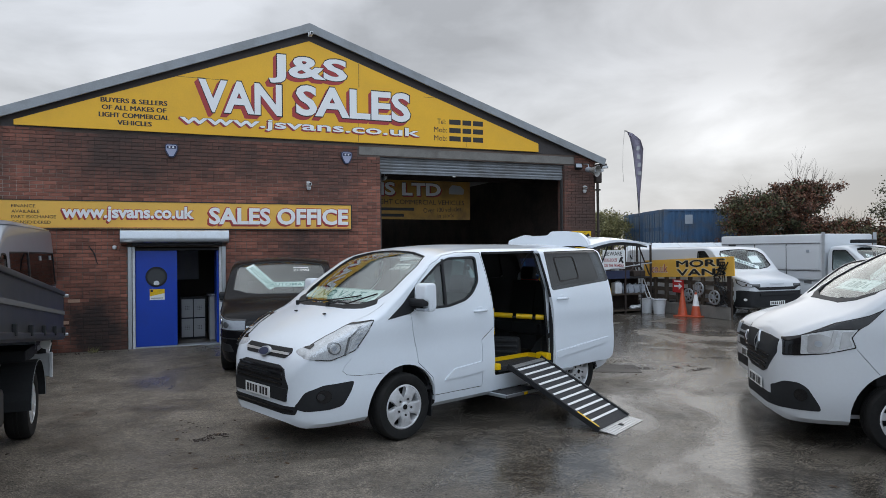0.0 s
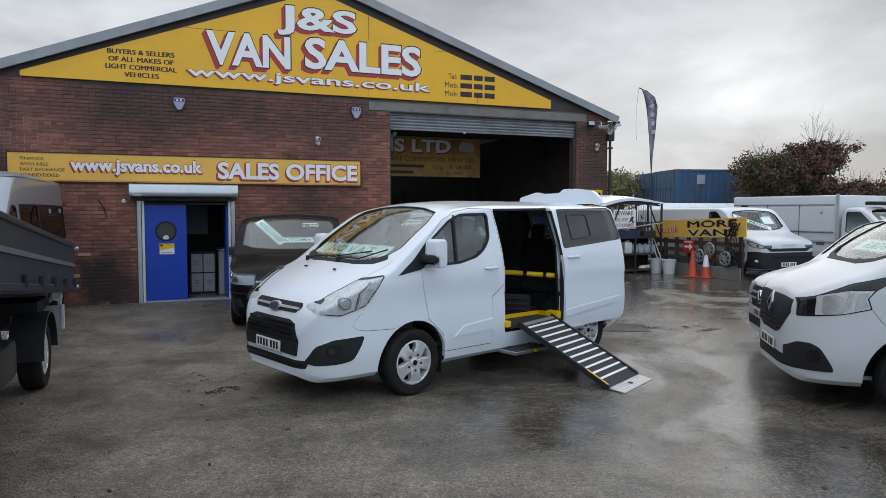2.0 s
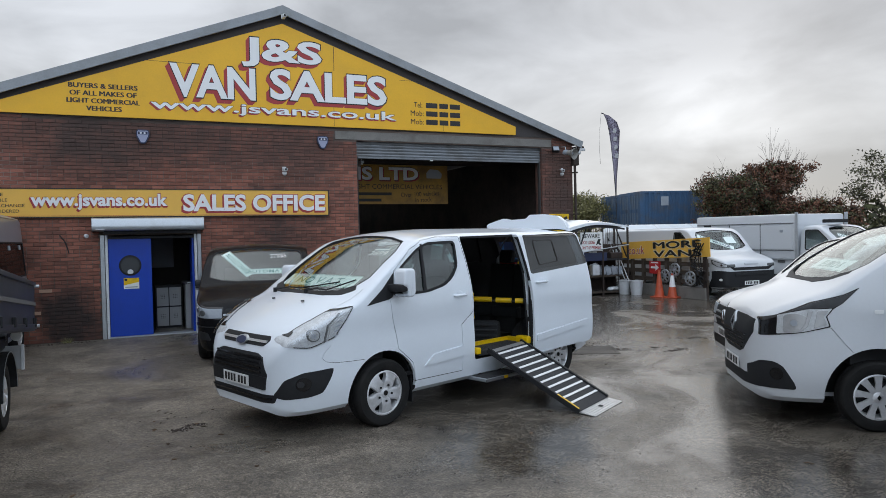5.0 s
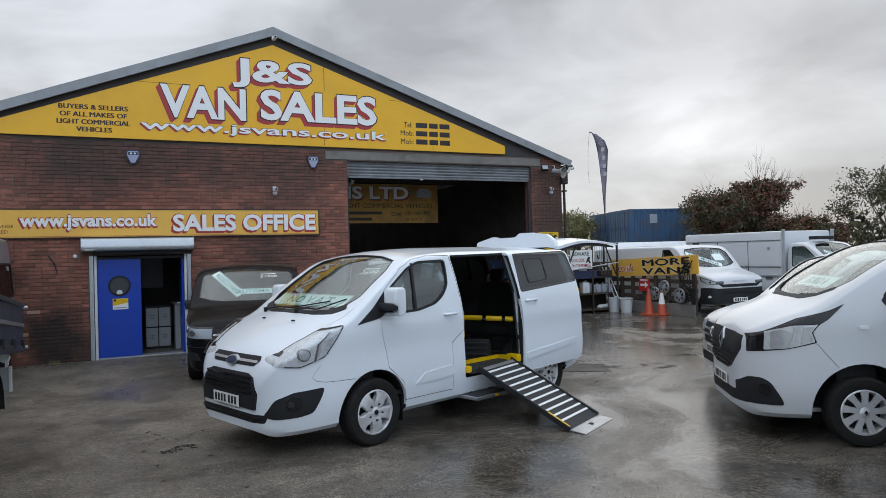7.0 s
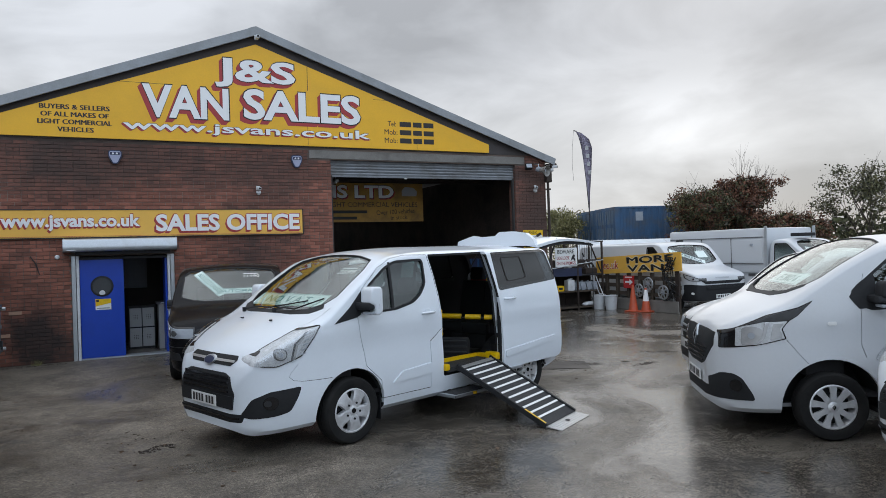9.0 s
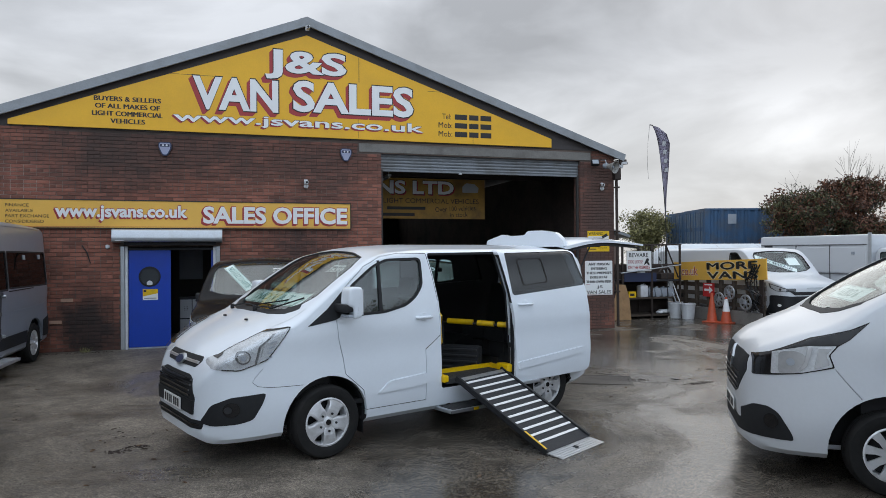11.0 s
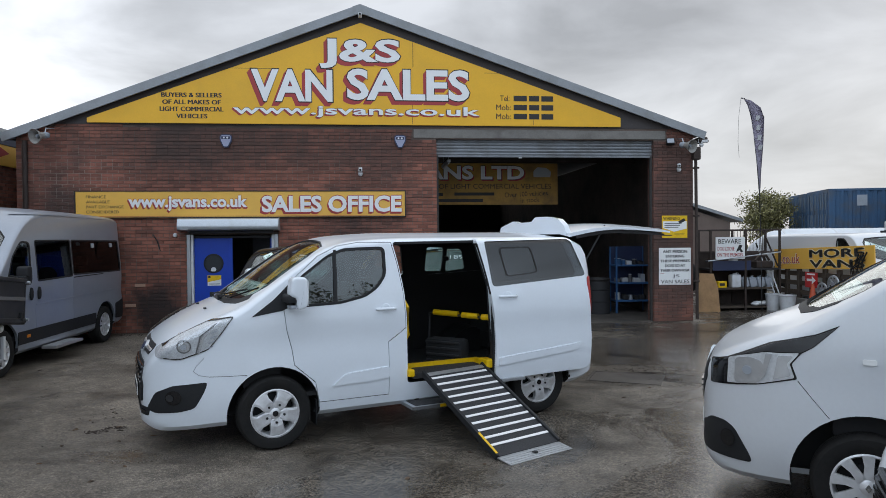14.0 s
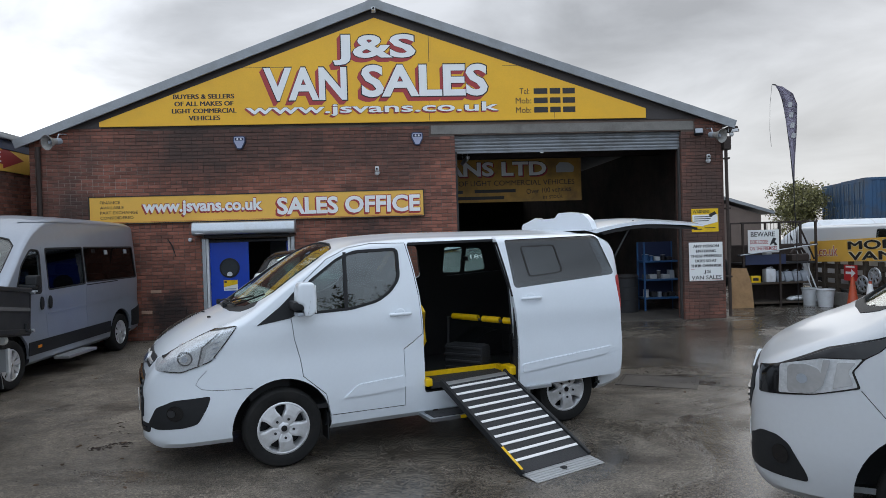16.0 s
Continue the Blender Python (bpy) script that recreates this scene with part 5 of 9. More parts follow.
lettering("Over 100 vehicles", 1.15, 0.13, M_TBLACK, banner, facing(7.75, BY - 0.003, 3.10) @ pose(0, 0, 0, 0, 0, 3), depth=0.002)
lettering("in stock", 0.5, 0.12, M_TBLACK, banner, facing(7.85, BY - 0.003, 2.94) @ pose(0, 0, 0, 0, 0, 3), depth=0.002)
beam = part("workshop_beam", box((4.86, BY - 0.06, 3.92), (10.7, BY + 0.12, 4.12), 0.01), M_RUST)
tagged(beam, "dark steel beam that carries the old signboard", "beam", kind="structure")
tube_light = thing("strip_light", "unlit strip light hung under the workshop roof", "light")
part("batten", box((5.45, 16.2, 3.72), (5.53, 17.5, 3.78), 0.01), M_WPLAST, tube_light)
part("diffuser_tube", tube((5.49, 16.25, 3.70), (5.49, 17.45, 3.70), 0.018), M_PLATE, tube_light)
for y in (16.3, 17.4):
    part("chain", tube((5.49, y, 3.75), (5.49, y, 6.6), 0.006, seg=6), M_STEEL, tube_light)


def shelf_unit(x0, x1, y0, y1, zs, h):
    s = thing("workshop_shelving", "blue steel shelving crowded with workshop bits", "shelving")
    for x in (x0, x1 - 0.04):
        for y in (y0, y1 - 0.04):
            part("upright", box((x, y, 0.012), (x + 0.04, y + 0.04, h), 0.003), M_RACKBLUE, s)
    for z in zs:
        part("shelf", box((x0, y0, z), (x1, y1, z + 0.04), 0.004), M_RACKBLUE, s)
    part("back_sheet", box((x0, y1, 0.3), (x1, y1 + 0.01, h), 0.0), M_NAVY, s)
    return s


shelf_unit(9.85, 10.78, 17.2, 17.7, (0.30, 0.75, 1.20), 1.70)
rs = random.Random(5)
for z in (0.34, 0.79, 1.24):
    x = 9.9
    while x < 10.62:
        w, h = rs.uniform(0.06, 0.18), rs.uniform(0.10, 0.30)
        kind = rs.choice(("oil_can", "parts_box", "paint_tin"))
        mt = rs.choice((M_WPLAST, M_GREY, M_TRIMD, M_TRIM, M_CARDB, M_RACKBLUE, M_TRIMD, M_RUST))
        t = thing(kind, {"oil_can": "plastic oil can on the blue shelving", "parts_box": "small parts box on the blue shelving", "paint_tin": "round tin on the blue shelving"}[kind], kind.replace("_", " "), pose(x + w / 2, 17.42, z), group="workshop clutter")
        if kind == "paint_tin":
            part("tin", lathe([(0.001, 0), (w / 2, 0), (w / 2, h * 0.7), (w / 2 - 0.006, h * 0.7), (0.001, h * 0.7)], 16, "z"), mt, t)
            part("lid", lathe([(0.001, h * 0.7), (w / 2 + 0.003, h * 0.7), (w / 2 + 0.003, h * 0.7 + 0.012), (0.001, h * 0.7 + 0.012)], 16, "z"), M_STEEL, t)
        elif kind == "oil_can":
            part("can", box((-w / 2, -0.08, 0), (w / 2, 0.08, h * 0.85), 0.02), mt, t)
            part("cap", tube((0, -0.03, h * 0.85), (0, -0.03, h), 0.018), M_PLAST, t)
        else:
            part("carton", box((-w / 2, -0.1, 0), (w / 2, 0.1, h * 0.7), 0.004), mt, t)
            part("flap", box((-w / 2, -0.1, h * 0.7), (0, 0.1, h * 0.7 + 0.006), 0.0), mt, t)
        x += w + rs.uniform(0.01, 0.06)
bin_ = thing("waste_drum", "dark open-topped drum on the workshop floor", "drum", pose(9.42, 17.3, 0.012))
part("drum", lathe([(0.29, 0), (0.29, 0.30), (0.30, 0.31), (0.29, 0.32), (0.29, 0.60), (0.30, 0.61), (0.29, 0.62), (0.29, 0.88), (0.27, 0.88), (0.27, 0.02), (0.001, 0.02)], 28, "z"), M_TRIMD, bin_, smooth=40)
part("bin_liner", lathe([(0.28, 0.80), (0.31, 0.86), (0.28, 0.90), (0.25, 0.84)], 20, "z"), M_TBLACK, bin_)
jack = thing("floor_machine", "grey workshop machine standing against the wall", "machine", pose(8.35, 18.4, 0.012))
part("cabinet", box((-0.22, -0.2, 0), (0.22, 0.2, 0.75), 0.02), M_TRIM, jack)
part("column", tube((0, 0, 0.75), (0, 0, 1.25), 0.05), M_GREY, jack)
part("head", box((-0.12, -0.18, 1.1), (0.12, 0.14, 1.3), 0.03), M_GREY, jack)

# ---- the wing on the left ----
WX = -4.2
wing = thing("wall_wing", "red-brown brick side wall of the adjoining wing", "wall", kind="structure")
part("mortar_core", box((WX - 0.3, -2.0, 0), (WX - 0.008, 26.0, 4.1)), M_MORTAR, wing)
part("fascia", box((WX - 0.05, -2.0, 4.05), (WX + 0.05, 26.0, 4.30), 0.006), M_NAVY, wing, "navy blue painted fascia")
part("wing_roof", prism([(WX + 0.12, 4.30), (WX - 5.5, 5.7), (WX - 5.5, 5.78), (WX + 0.12, 4.37)], (0, 0, 0), (1, 0, 0), (0, 0, 1), -26.0, 2.0), M_ROOFMETAL, wing)
part("gutter", box((WX + 0.05, -2.0, 4.24), (WX + 0.17, 26.0, 4.33), 0.02), M_ROOFMETAL, wing)
arrow_sign = thing("arrow_sign", "yellow sign with red arrow and white capitals on brick", "signboard")
part("board", box((WX - 0.004, 12.6, 3.60), (WX + 0.03, 16.75, 4.16), 0.003), M_YELLOWO, arrow_sign)
part("arrow", prism([(13.4, 3.74), (15.55, 3.74), (15.55, 3.65), (16.35, 3.88), (15.55, 4.11), (15.55, 4.02), (13.4, 4.02)], (WX + 0.03, 0, 0), (0, 1, 0), (0, 0, 1), 0.0, 0.004), M_TRED, arrow_sign, "red arrow")
lettering("OFFICE", 1.45, 0.22, M_TWHITE, arrow_sign, Matrix(((0, 0, 1, WX + 0.036), (1, 0, 0, 14.75), (0, 1, 0, 3.88), (0, 0, 0, 1))), depth=0.003, bold=0.007)

# ---- wheelchair-accessible passenger van in the middle of the yard ----
VAN = dict(L=4.88, belt=1.16, lean=0.17, crown=0.055, tuck=0.09,
           top=[(0, 0.76), (0.03, 0.84), (0.08, 0.94), (0.16, 1.04), (0.26, 1.115), (0.45, 1.225), (0.65, 1.315), (0.82, 1.385), (1.0, 1.505), (1.4, 1.775), (1.70, 1.945), (1.95, 2.0), (2.6, 2.03), (4.2, 2.03), (4.60, 2.0), (4.78, 1.94), (4.88, 1.72)],
           bot=[(0, 0.30), (0.15, 0.235), (0.7, 0.26), (4.5, 0.28), (4.88, 0.36)],
           plan=[(0, 0.50), (0.03, 0.60), (0.08, 0.69), (0.18, 0.79), (0.35, 0.88), (0.6, 0.945), (0.9, 0.98), (1.3, 0.99), (4.0, 0.99), (4.6, 0.97), (4.8, 0.93), (4.88, 0.86)],
           r=[(0, 0.10), (0.3, 0.13), (0.8, 0.12), (1.4, 0.09), (2.2, 0.125), (4.88, 0.14)])
AXF, AXR, WR = 1.12, 4.055, 0.345
van = thing("passenger_van", "white wheelchair-accessible passenger van with open side door and raised tailgate", "van", pose(1.355, 7.40, 0, 0, 0, 20.0))

D1 = [(1.21, 1.30), (1.23, 1.12), (1.28, 0.93), (1.30, 0.78), (1.50, 0.60), (1.54, 0.40), (2.26, 0.40), (2.26, 0.93), (2.34, 0.98), (2.45, 1.06), (2.43, 1.43), (2.39, 1.69), (2.335, 1.93), (2.0, 1.935), (1.77, 1.90), (1.56, 1.805), (1.30, 1.585)]
W1 = rounded([(1.27, 1.33), (1.76, 1.345), (2.02, 1.40), (2.15, 1.48), (2.245, 1.60), (2.25, 1.875), (1.83, 1.865), (1.66, 1.80), (1.38, 1.60)], 0.05, 3)
Q1 = [(0.915, 1.255), (1.12, 1.405), (1.30, 1.575), (1.255, 1.325), (1.20, 1.30)]
OPEN = rounded([(2.455, 0.50), (3.46, 0.50), (3.46, 0.75), (3.42, 1.45), (3.30, 1.94), (2.35, 1.925), (2.40, 1.69), (2.44, 1.43), (2.46, 1.06)], 0.03, 2)
W2 = rounded([(2.58, 1.46), (3.22, 1.48), (3.16, 1.88), (2.52, 1.87)], 0.06, 3)
W3 = rounded([(3.52, 1.48), (4.62, 1.53), (4.46, 1.91), (3.44, 1.90)], 0.06, 3)
WS = [(0.80, 0.0), (0.815, 0.3), (0.87, 0.55), (0.98, 0.72), (1.10, 0.785), (1.50, 0.745), (1.67, 0.67), (1.73, 0.4), (1.745, 0.0)]
WS = WS + [(x, -y) for x, y in WS[-2:0:-1]]


def van_shell():
    return cut(hull(VAN), hull(VAN, 0.04))


shell = van_shell()
shell = cut(shell, cyl_y(AXF, 0.35, 0.43, -1.2, -0.5), cyl_y(AXF, 0.35, 0.43, 0.5, 1.2), cyl_y(AXR, 0.35, 0.43, -1.2, -0.5), cyl_y(AXR, 0.35, 0.43, 0.5, 1.2))
shell = cut(shell, top_prism(WS, 1.20, 2.3))
shell = cut(shell, front_prism(rounded([(-0.74, 0.52), (0.74, 0.52), (0.70, 1.90), (-0.70, 1.90)], 0.08), 4.5, 5.3))
shell = cut(shell, side_prism(W2, 0.5, 1.3), side_prism(W3, -1.3, 1.3))
# front doors
shell_d = shell.copy()
body = cut(shell, side_prism(D1, -1.3, 1.3), side_prism(OPEN, -1.3, -0.4))
# bonnet and bumper shut lines
for s in (-1, 1):
    pts = [(0.14, 0.50 * s), (0.20, 0.64 * s), (0.42, 0.745 * s), (0.72, 0.82 * s), (0.95, 0.86 * s)]
    a = [(x, y - 0.004) for x, y in pts] + [(x, y + 0.004) for x, y in pts[::-1]]
    body = cut(body, top_prism(a, 0.98, 1.6))
    seam = [(0.50, 0.905), (0.435, 0.835), (0.412, 0.79), (0.455, 0.752), (0.54, 0.735), (0.70, 0.729), (0.87, 0.727)]
    body = cut(body, side_prism(strip(seam, 0.0022), 0.6 if s > 0 else -1.2, 1.2 if s > 0 else -0.6))
body_me = finish(body, 32)
line_inside(body_me, M_WHITE, M_TRIMD)
body_ob = part("body", body_me, M_WHITE, van, "glossy white panelled body")
for s, nm in ((-1, "near"), (1, "far")):
    lo, hi = (-1.3, -0.4) if s < 0 else (0.4, 1.3)
    d = common(shell_d.copy(), side_prism(shrink(D1, 0.006), lo, hi))
    d = cut(d, side_prism(W1, lo, hi))
    me = finish(d, 32)
    line_inside(me, M_WHITE, M_TRIMD)
    dob = part("front_door", me, M_WHITE, van)
    part("door_window", skin(VAN, side_prism(shrink(W1, -0.002), lo, hi), -0.012, 0.017), M_DOORGL, dob, "lightly tinted side glass", smooth=40)
    ring = cut(side_prism(shrink(W1, -0.012), lo, hi), side_prism(shrink(W1, 0.014), lo, hi))
    part("window_seal", skin(VAN, ring, 0.003, 0.01), M_PLAST, dob, smooth=40)
    part("window_divider", skin(VAN, side_prism([(1.70, 1.34), (1.735, 1.34), (1.75, 1.86), (1.72, 1.86)], lo, hi), 0.002, 0.02), M_PLAST, dob, smooth=40)
    part("corner_panel", skin(VAN, side_prism(Q1, lo, hi), 0.005, 0.02), M_PLAST, van, "black triangular corner panel", smooth=40)
    handle(dob, 2.13, 2.33, 1.265, 0.985, s, M_WHITE)
    part("side_moulding", skin(VAN, side_prism(rounded([(1.66, 0.545), (1.80, 0.655), (2.255, 0.69), (2.255, 0.575), (2.0, 0.555)], 0.02), lo, hi), 0.012, 0.0), M_WHITE, dob, smooth=30)
    door_mirror(dob, 1.23, 1.39, 1.32, 1.62, 1.02, s, M_WHITE)
    headlamp_poly = rounded([(0.10, 0.915), (0.13, 0.985), (0.30, 1.13), (0.54, 1.235), (0.765, 1.275), (0.66, 1.13), (0.54, 0.98), (0.30, 0.895)], 0.03, 2)
    hb = headlamp(van, VAN, headlamp_poly, [(0.0, 0.41), (0.14, 0.52), (0.20, 0.648), (0.42, 0.753), (0.72, 0.827), (0.80, 0.847)], s)
    part("projector_ring", skin(VAN, cyl_y(0.335, 1.015, 0.060, lo, hi, 24), 0.010, 0.0), M_LAMPDK, hb, smooth=40)
    part("projector_lens", skin(VAN, cyl_y(0.335, 1.015, 0.047, lo, hi, 24), 0.014, 0.0), M_CHROMED, hb, smooth=40)
    part("bulb", skin(VAN, cyl_y(0.330, 1.012, 0.026, lo, hi, 16), 0.017, 0.0), M_GREY, hb, smooth=40)
    part("light_strip", skin(VAN, side_prism([(0.445, 0.95), (0.468, 0.955), (0.503, 1.09), (0.645, 1.225), (0.615, 1.215), (0.482, 1.10)], lo, hi), 0.010, 0.0), M_CHROMED, hb, "pale curved running light", smooth=40)
    part("lamp_divider", skin(VAN, side_prism([(0.425, 0.94), (0.437, 0.94), (0.478, 1.10), (0.612, 1.215), (0.595, 1.21), (0.465, 1.105)], lo, hi), 0.011, 0.0), M_LAMPDK, hb, smooth=40)
    for k in range(4):
        part("indicator_flute", skin(VAN, side_prism([(0.525 + k * 0.012, 0.99 + k * 0.045), (0.575 + k * 0.012, 1.005 + k * 0.045), (0.577 + k * 0.012, 1.015 + k * 0.045), (0.527 + k * 0.012, 1.0 + k * 0.045)], lo, hi), 0.009, 0.0), M_GREY, hb, smooth=40)
    fog = part("bumper_corner", skin(VAN, side_prism(rounded([(0.035, 0.44), (0.10, 0.60), (0.24, 0.665), (0.53, 0.690), (0.50, 0.60), (0.42, 0.455), (0.30, 0.425), (0.10, 0.41)], 0.03, 2), lo if s < 0 else 0.30, hi if s > 0 else -0.30), 0.003, 0.03), M_PLAST, van, "black bumper corner with fog lamp recess", smooth=40)
    part("fog_lamp", skin(VAN, cyl_y(0.245, 0.555, 0.065, lo, hi, 24), 0.008, 0.0), M_GLOSSBLK, fog, smooth=40)
    part("fog_lens", skin(VAN, cyl_y(0.215, 0.555, 0.030, lo, hi, 24), 0.012, 0.0), M_TRIMD, fog, smooth=40)
    arch_liner(van, AXF, 0.43, -0.89 if s < 0 else 0.5, -0.5 if s < 0 else 0.89)
    arch_liner(van, AXR, 0.43, -0.95 if s < 0 else 0.5, -0.5 if s < 0 else 0.95)
    for ax in (AXF, AXR):
        wheel(van, ax, s * 0.875, WR, 0.225, "five", 0.215, s)
    part("mud_flap", box((AXF + 0.40, min(s * 0.72, s * 0.93), 0.17), (AXF + 0.41, max(s * 0.72, s * 0.93), 0.42), 0.004), M_PLAST, van)
    part("sill", side_prism([(1.50, 0.30), (3.70, 0.33), (3.70, 0.40), (1.55, 0.385)], s * 0.90 if s < 0 else 0.80, -0.80 if s < 0 else 0.90), M_PLAST, van)
    part("tail_light", skin(VAN, side_prism(rounded([(4.76, 0.95), (5.0, 0.95), (5.0, 1.50), (4.80, 1.50)], 0.03), lo, hi), 0.006, 0.02), M_RED, van, smooth=40)
shell_d.free()
part("windscreen", skin(VAN, top_prism(shrink(WS, -0.004), 1.20, 2.3), -0.010, 0.016), M_SCREEN, van, "clear curved windscreen", smooth=40)
part("windscreen_seal", skin(VAN, cut(top_prism(shrink(WS, -0.004), 1.20, 2.3), top_prism(shrink(WS, 0.010), 1.20, 2.3)), 0.001, 0.014), M_PLAST, van, smooth=40)
part("rear_quarter_window", skin(VAN, side_prism(shrink(W3, -0.002), -1.3, -0.4), -0.010, 0.016), M_TINT, van, "dark privacy glass", smooth=40)
PANES = [rounded([(3.53, 1.525), (3.775, 1.520), (3.785, 1.835), (3.54, 1.845)], 0.035, 3), rounded([(3.835, 1.518), (4.13, 1.545), (4.06, 1.80), (3.98, 1.83), (3.845, 1.832)], 0.035, 3)]
far = part("rear_quarter_window", cut(skin(VAN, side_prism(shrink(W3, -0.002), 0.4, 1.3), -0.010, 0.016), *[side_prism(q_, 0.4, 1.3) for q_ in PANES]), M_PLAST, van, "black window surround with two panes", smooth=40)
for q_ in PANES:
    part("pane", skin(VAN, side_prism(q_, 0.4, 1.3), -0.010, 0.016), M_TEALGL, far, "green tinted pane", smooth=40)
part("pane_catch", box((3.775, 0.82, 1.66), (3.845, 0.86, 1.72), 0.012), M_PLAST, far)
part("side_window", skin(VAN, side_prism(shrink(W2, -0.002), 0.4, 1.3), -0.010, 0.016), M_GLASS, van, "side glass with sliding panes", smooth=40)

# nose: upper slot, hexagonal grille, lower intake
part("scuttle", skin(VAN, top_prism([(0.745, 0.0), (0.762, 0.40), (0.83, 0.65), (0.93, 0.77), (0.975, 0.725), (0.87, 0.55), (0.815, 0.3), (0.80, 0), (0.815, -0.3), (0.87, -0.55), (0.975, -0.725), (0.93, -0.77), (0.83, -0.65), (0.762, -0.40)], 1.1, 1.6), 0.003, 0.02), M_PLAST, van, "black plastic wiper cowl", smooth=40)
slot = part("upper_grille", skin(VAN, front_prism(rounded([(-0.47, 0.955), (-0.40, 0.90), (0.40, 0.90), (0.47, 0.955), (0.44, 0.995), (-0.44, 0.995)], 0.015), -0.1, 0.32), 0.004, 0.03), M_PLAST, van, smooth=40)
part("chrome_bar", skin(VAN, front_prism([(-0.44, 0.935), (0.44, 0.935), (0.44, 0.955), (-0.44, 0.955)], -0.1, 0.30), 0.012, 0.0), M_ALU, slot, smooth=40)
part("badge", skin(VAN, front_prism([(0.105 * math.cos(k * math.pi / 12), 0.938 + 0.045 * math.sin(k * math.pi / 12)) for k in range(24)], -0.1, 0.3), 0.020, 0.0), M_STEEL, slot, "oval badge", smooth=40)
part("badge_field", skin(VAN, front_prism([(0.090 * math.cos(k * math.pi / 12), 0.938 + 0.035 * math.sin(k * math.pi / 12)) for k in range(24)], -0.1, 0.3), 0.024, 0.0), M_NAVY, slot, smooth=40)
gr = part("grille", skin(VAN, front_prism(rounded([(-0.47, 0.80), (-0.56, 0.64), (-0.50, 0.50), (0.50, 0.50), (0.56, 0.64), (0.47, 0.80), (0.36, 0.835), (-0.36, 0.835)], 0.03), -0.1, 0.30), 0.004, 0.04), M_PLAST, van, "black slatted hexagonal grille", smooth=40)
for k in range(4):
    z = 0.655 + k * 0.045
    part("grille_slat", skin(VAN, front_prism([(-0.47, z), (0.47, z), (0.46, z + 0.018), (-0.46, z + 0.018)], -0.1, 0.24), 0.016, 0.0), M_GLOSSBLK, gr, smooth=40)
part("plate_carrier", skin(VAN, front_prism([(-0.53, 0.50), (0.53, 0.50), (0.55, 0.625), (-0.55, 0.625)], -0.1, 0.20), 0.012, 0.0), M_PLAST, gr, smooth=40)
number_plate(van, Matrix(((0, 0, -1, -0.022), (-1, 0, 0, 0.0), (0, 1, 0, 0.555), (0, 0, 0, 1))))
low = part("lower_intake", skin(VAN, front_prism(rounded([(-0.66, 0.455), (-0.62, 0.375), (0.62, 0.375), (0.66, 0.455)], 0.02), -0.1, 0.30), 0.003, 0.03), M_PLAST, van, smooth=40)
part("intake_slat", skin(VAN, front_prism([(-0.6, 0.408), (0.6, 0.408), (0.6, 0.424), (-0.6, 0.424)], -0.1, 0.26), 0.012, 0.0), M_GLOSSBLK, low, smooth=40)
for y in (-0.30, 0.28):
    part("washer_jet", box((0.575, y - 0.015, 1.29), (0.605, y + 0.015, 1.305), 0.005), M_PLAST, van)
wiper(van, (0.77, 0.55, 1.37), (0.84, 0.10, 1.40), (0.98, -0.42, 1.475))
wiper(van, (0.76, -0.10, 1.385), (0.82, -0.40, 1.40), (1.05, -0.62, 1.50))

# inside
part("floor_panel", box((1.2, -0.90, 0.46), (4.80, 0.90, 0.50)), M_TRIMD, van, "dark vinyl load floor")
part("dashboard", side_prism(rounded([(0.86, 0.55), (1.20, 0.55), (1.22, 1.10), (1.12, 1.26), (0.92, 1.30), (0.82, 1.22)], 0.06), -0.84, 0.84), M_TRIMD, van, smooth=40)
part("steering_wheel", polyline_tube([(1.34 + 0.06 * math.sin(a), 0.42 + 0.19 * math.cos(a), 1.14 + 0.18 * math.sin(a)) for a in [k * math.pi / 10 for k in range(21)]], 0.016, 8), M_TRIMD, van)
for x, y, z in ((1.95, 0.45, 0.72), (1.95, -0.48, 0.72), (4.32, 0.46, 0.76), (4.32, -0.02, 0.76), (4.32, -0.50, 0.76)):
    seat(van, x, y, z)
part("bulkhead_trim", box((2.30, -0.86, 0.5), (2.36, -0.74, 1.6), 0.02), M_TRIMD, van)
part("headlining", box((1.9, -0.68, 1.915), (4.7, 0.68, 1.93), 0.01), M_TRIM, van, "grey fabric headlining")
part("grab_rail", polyline_tube([(2.475, -0.90, 0.93), (2.485, -0.945, 0.98), (2.485, -0.94, 1.26), (2.47, -0.89, 1.32)], 0.016, 8), M_YELLOW, van, "yellow padded grab rail", smooth=60)
part("grab_rail", polyline_tube([(3.425, -0.855, 1.57), (3.415, -0.875, 1.60), (3.40, -0.855, 1.72), (3.375, -0.83, 1.83), (3.38, -0.80, 1.86)], 0.013, 8), M_YELLOW, van, "yellow padded grab rail", smooth=60)
for a, b in (((3.11, -0.25, 1.115), (3.28, -0.52, 1.105)), ((3.31, -0.565, 1.10), (3.42, -0.735, 1.093)), ((3.445, -0.775, 1.09), (3.50, -0.86, 1.088))):
    part("wheelchair_barrier", tube(a, b, 0.033, seg=14), M_YELLOW, van, "yellow padded barrier roll", smooth=60)
part("barrier_frame", polyline_tube([(3.06, -0.20, 0.5), (3.08, -0.20, 1.10), (3.48, -0.83, 1.08), (3.48, -0.83, 0.5)], 0.017, 8), M_TRIMD, van, smooth=60)
folded = part("folded_seat", box((-0.24, -0.10, 0.0), (0.24, 0.10, 0.31), 0.05), M_SEAT, van, smooth=40, m=pose(3.20, -0.40, 0.52, 0, 0, -57))
for k in range(4):
    part("seat_bar", box((-0.22, -0.118, 0.05 + k * 0.07), (0.22, -0.10, 0.075 + k * 0.07), 0.006), M_TRIMD, folded)
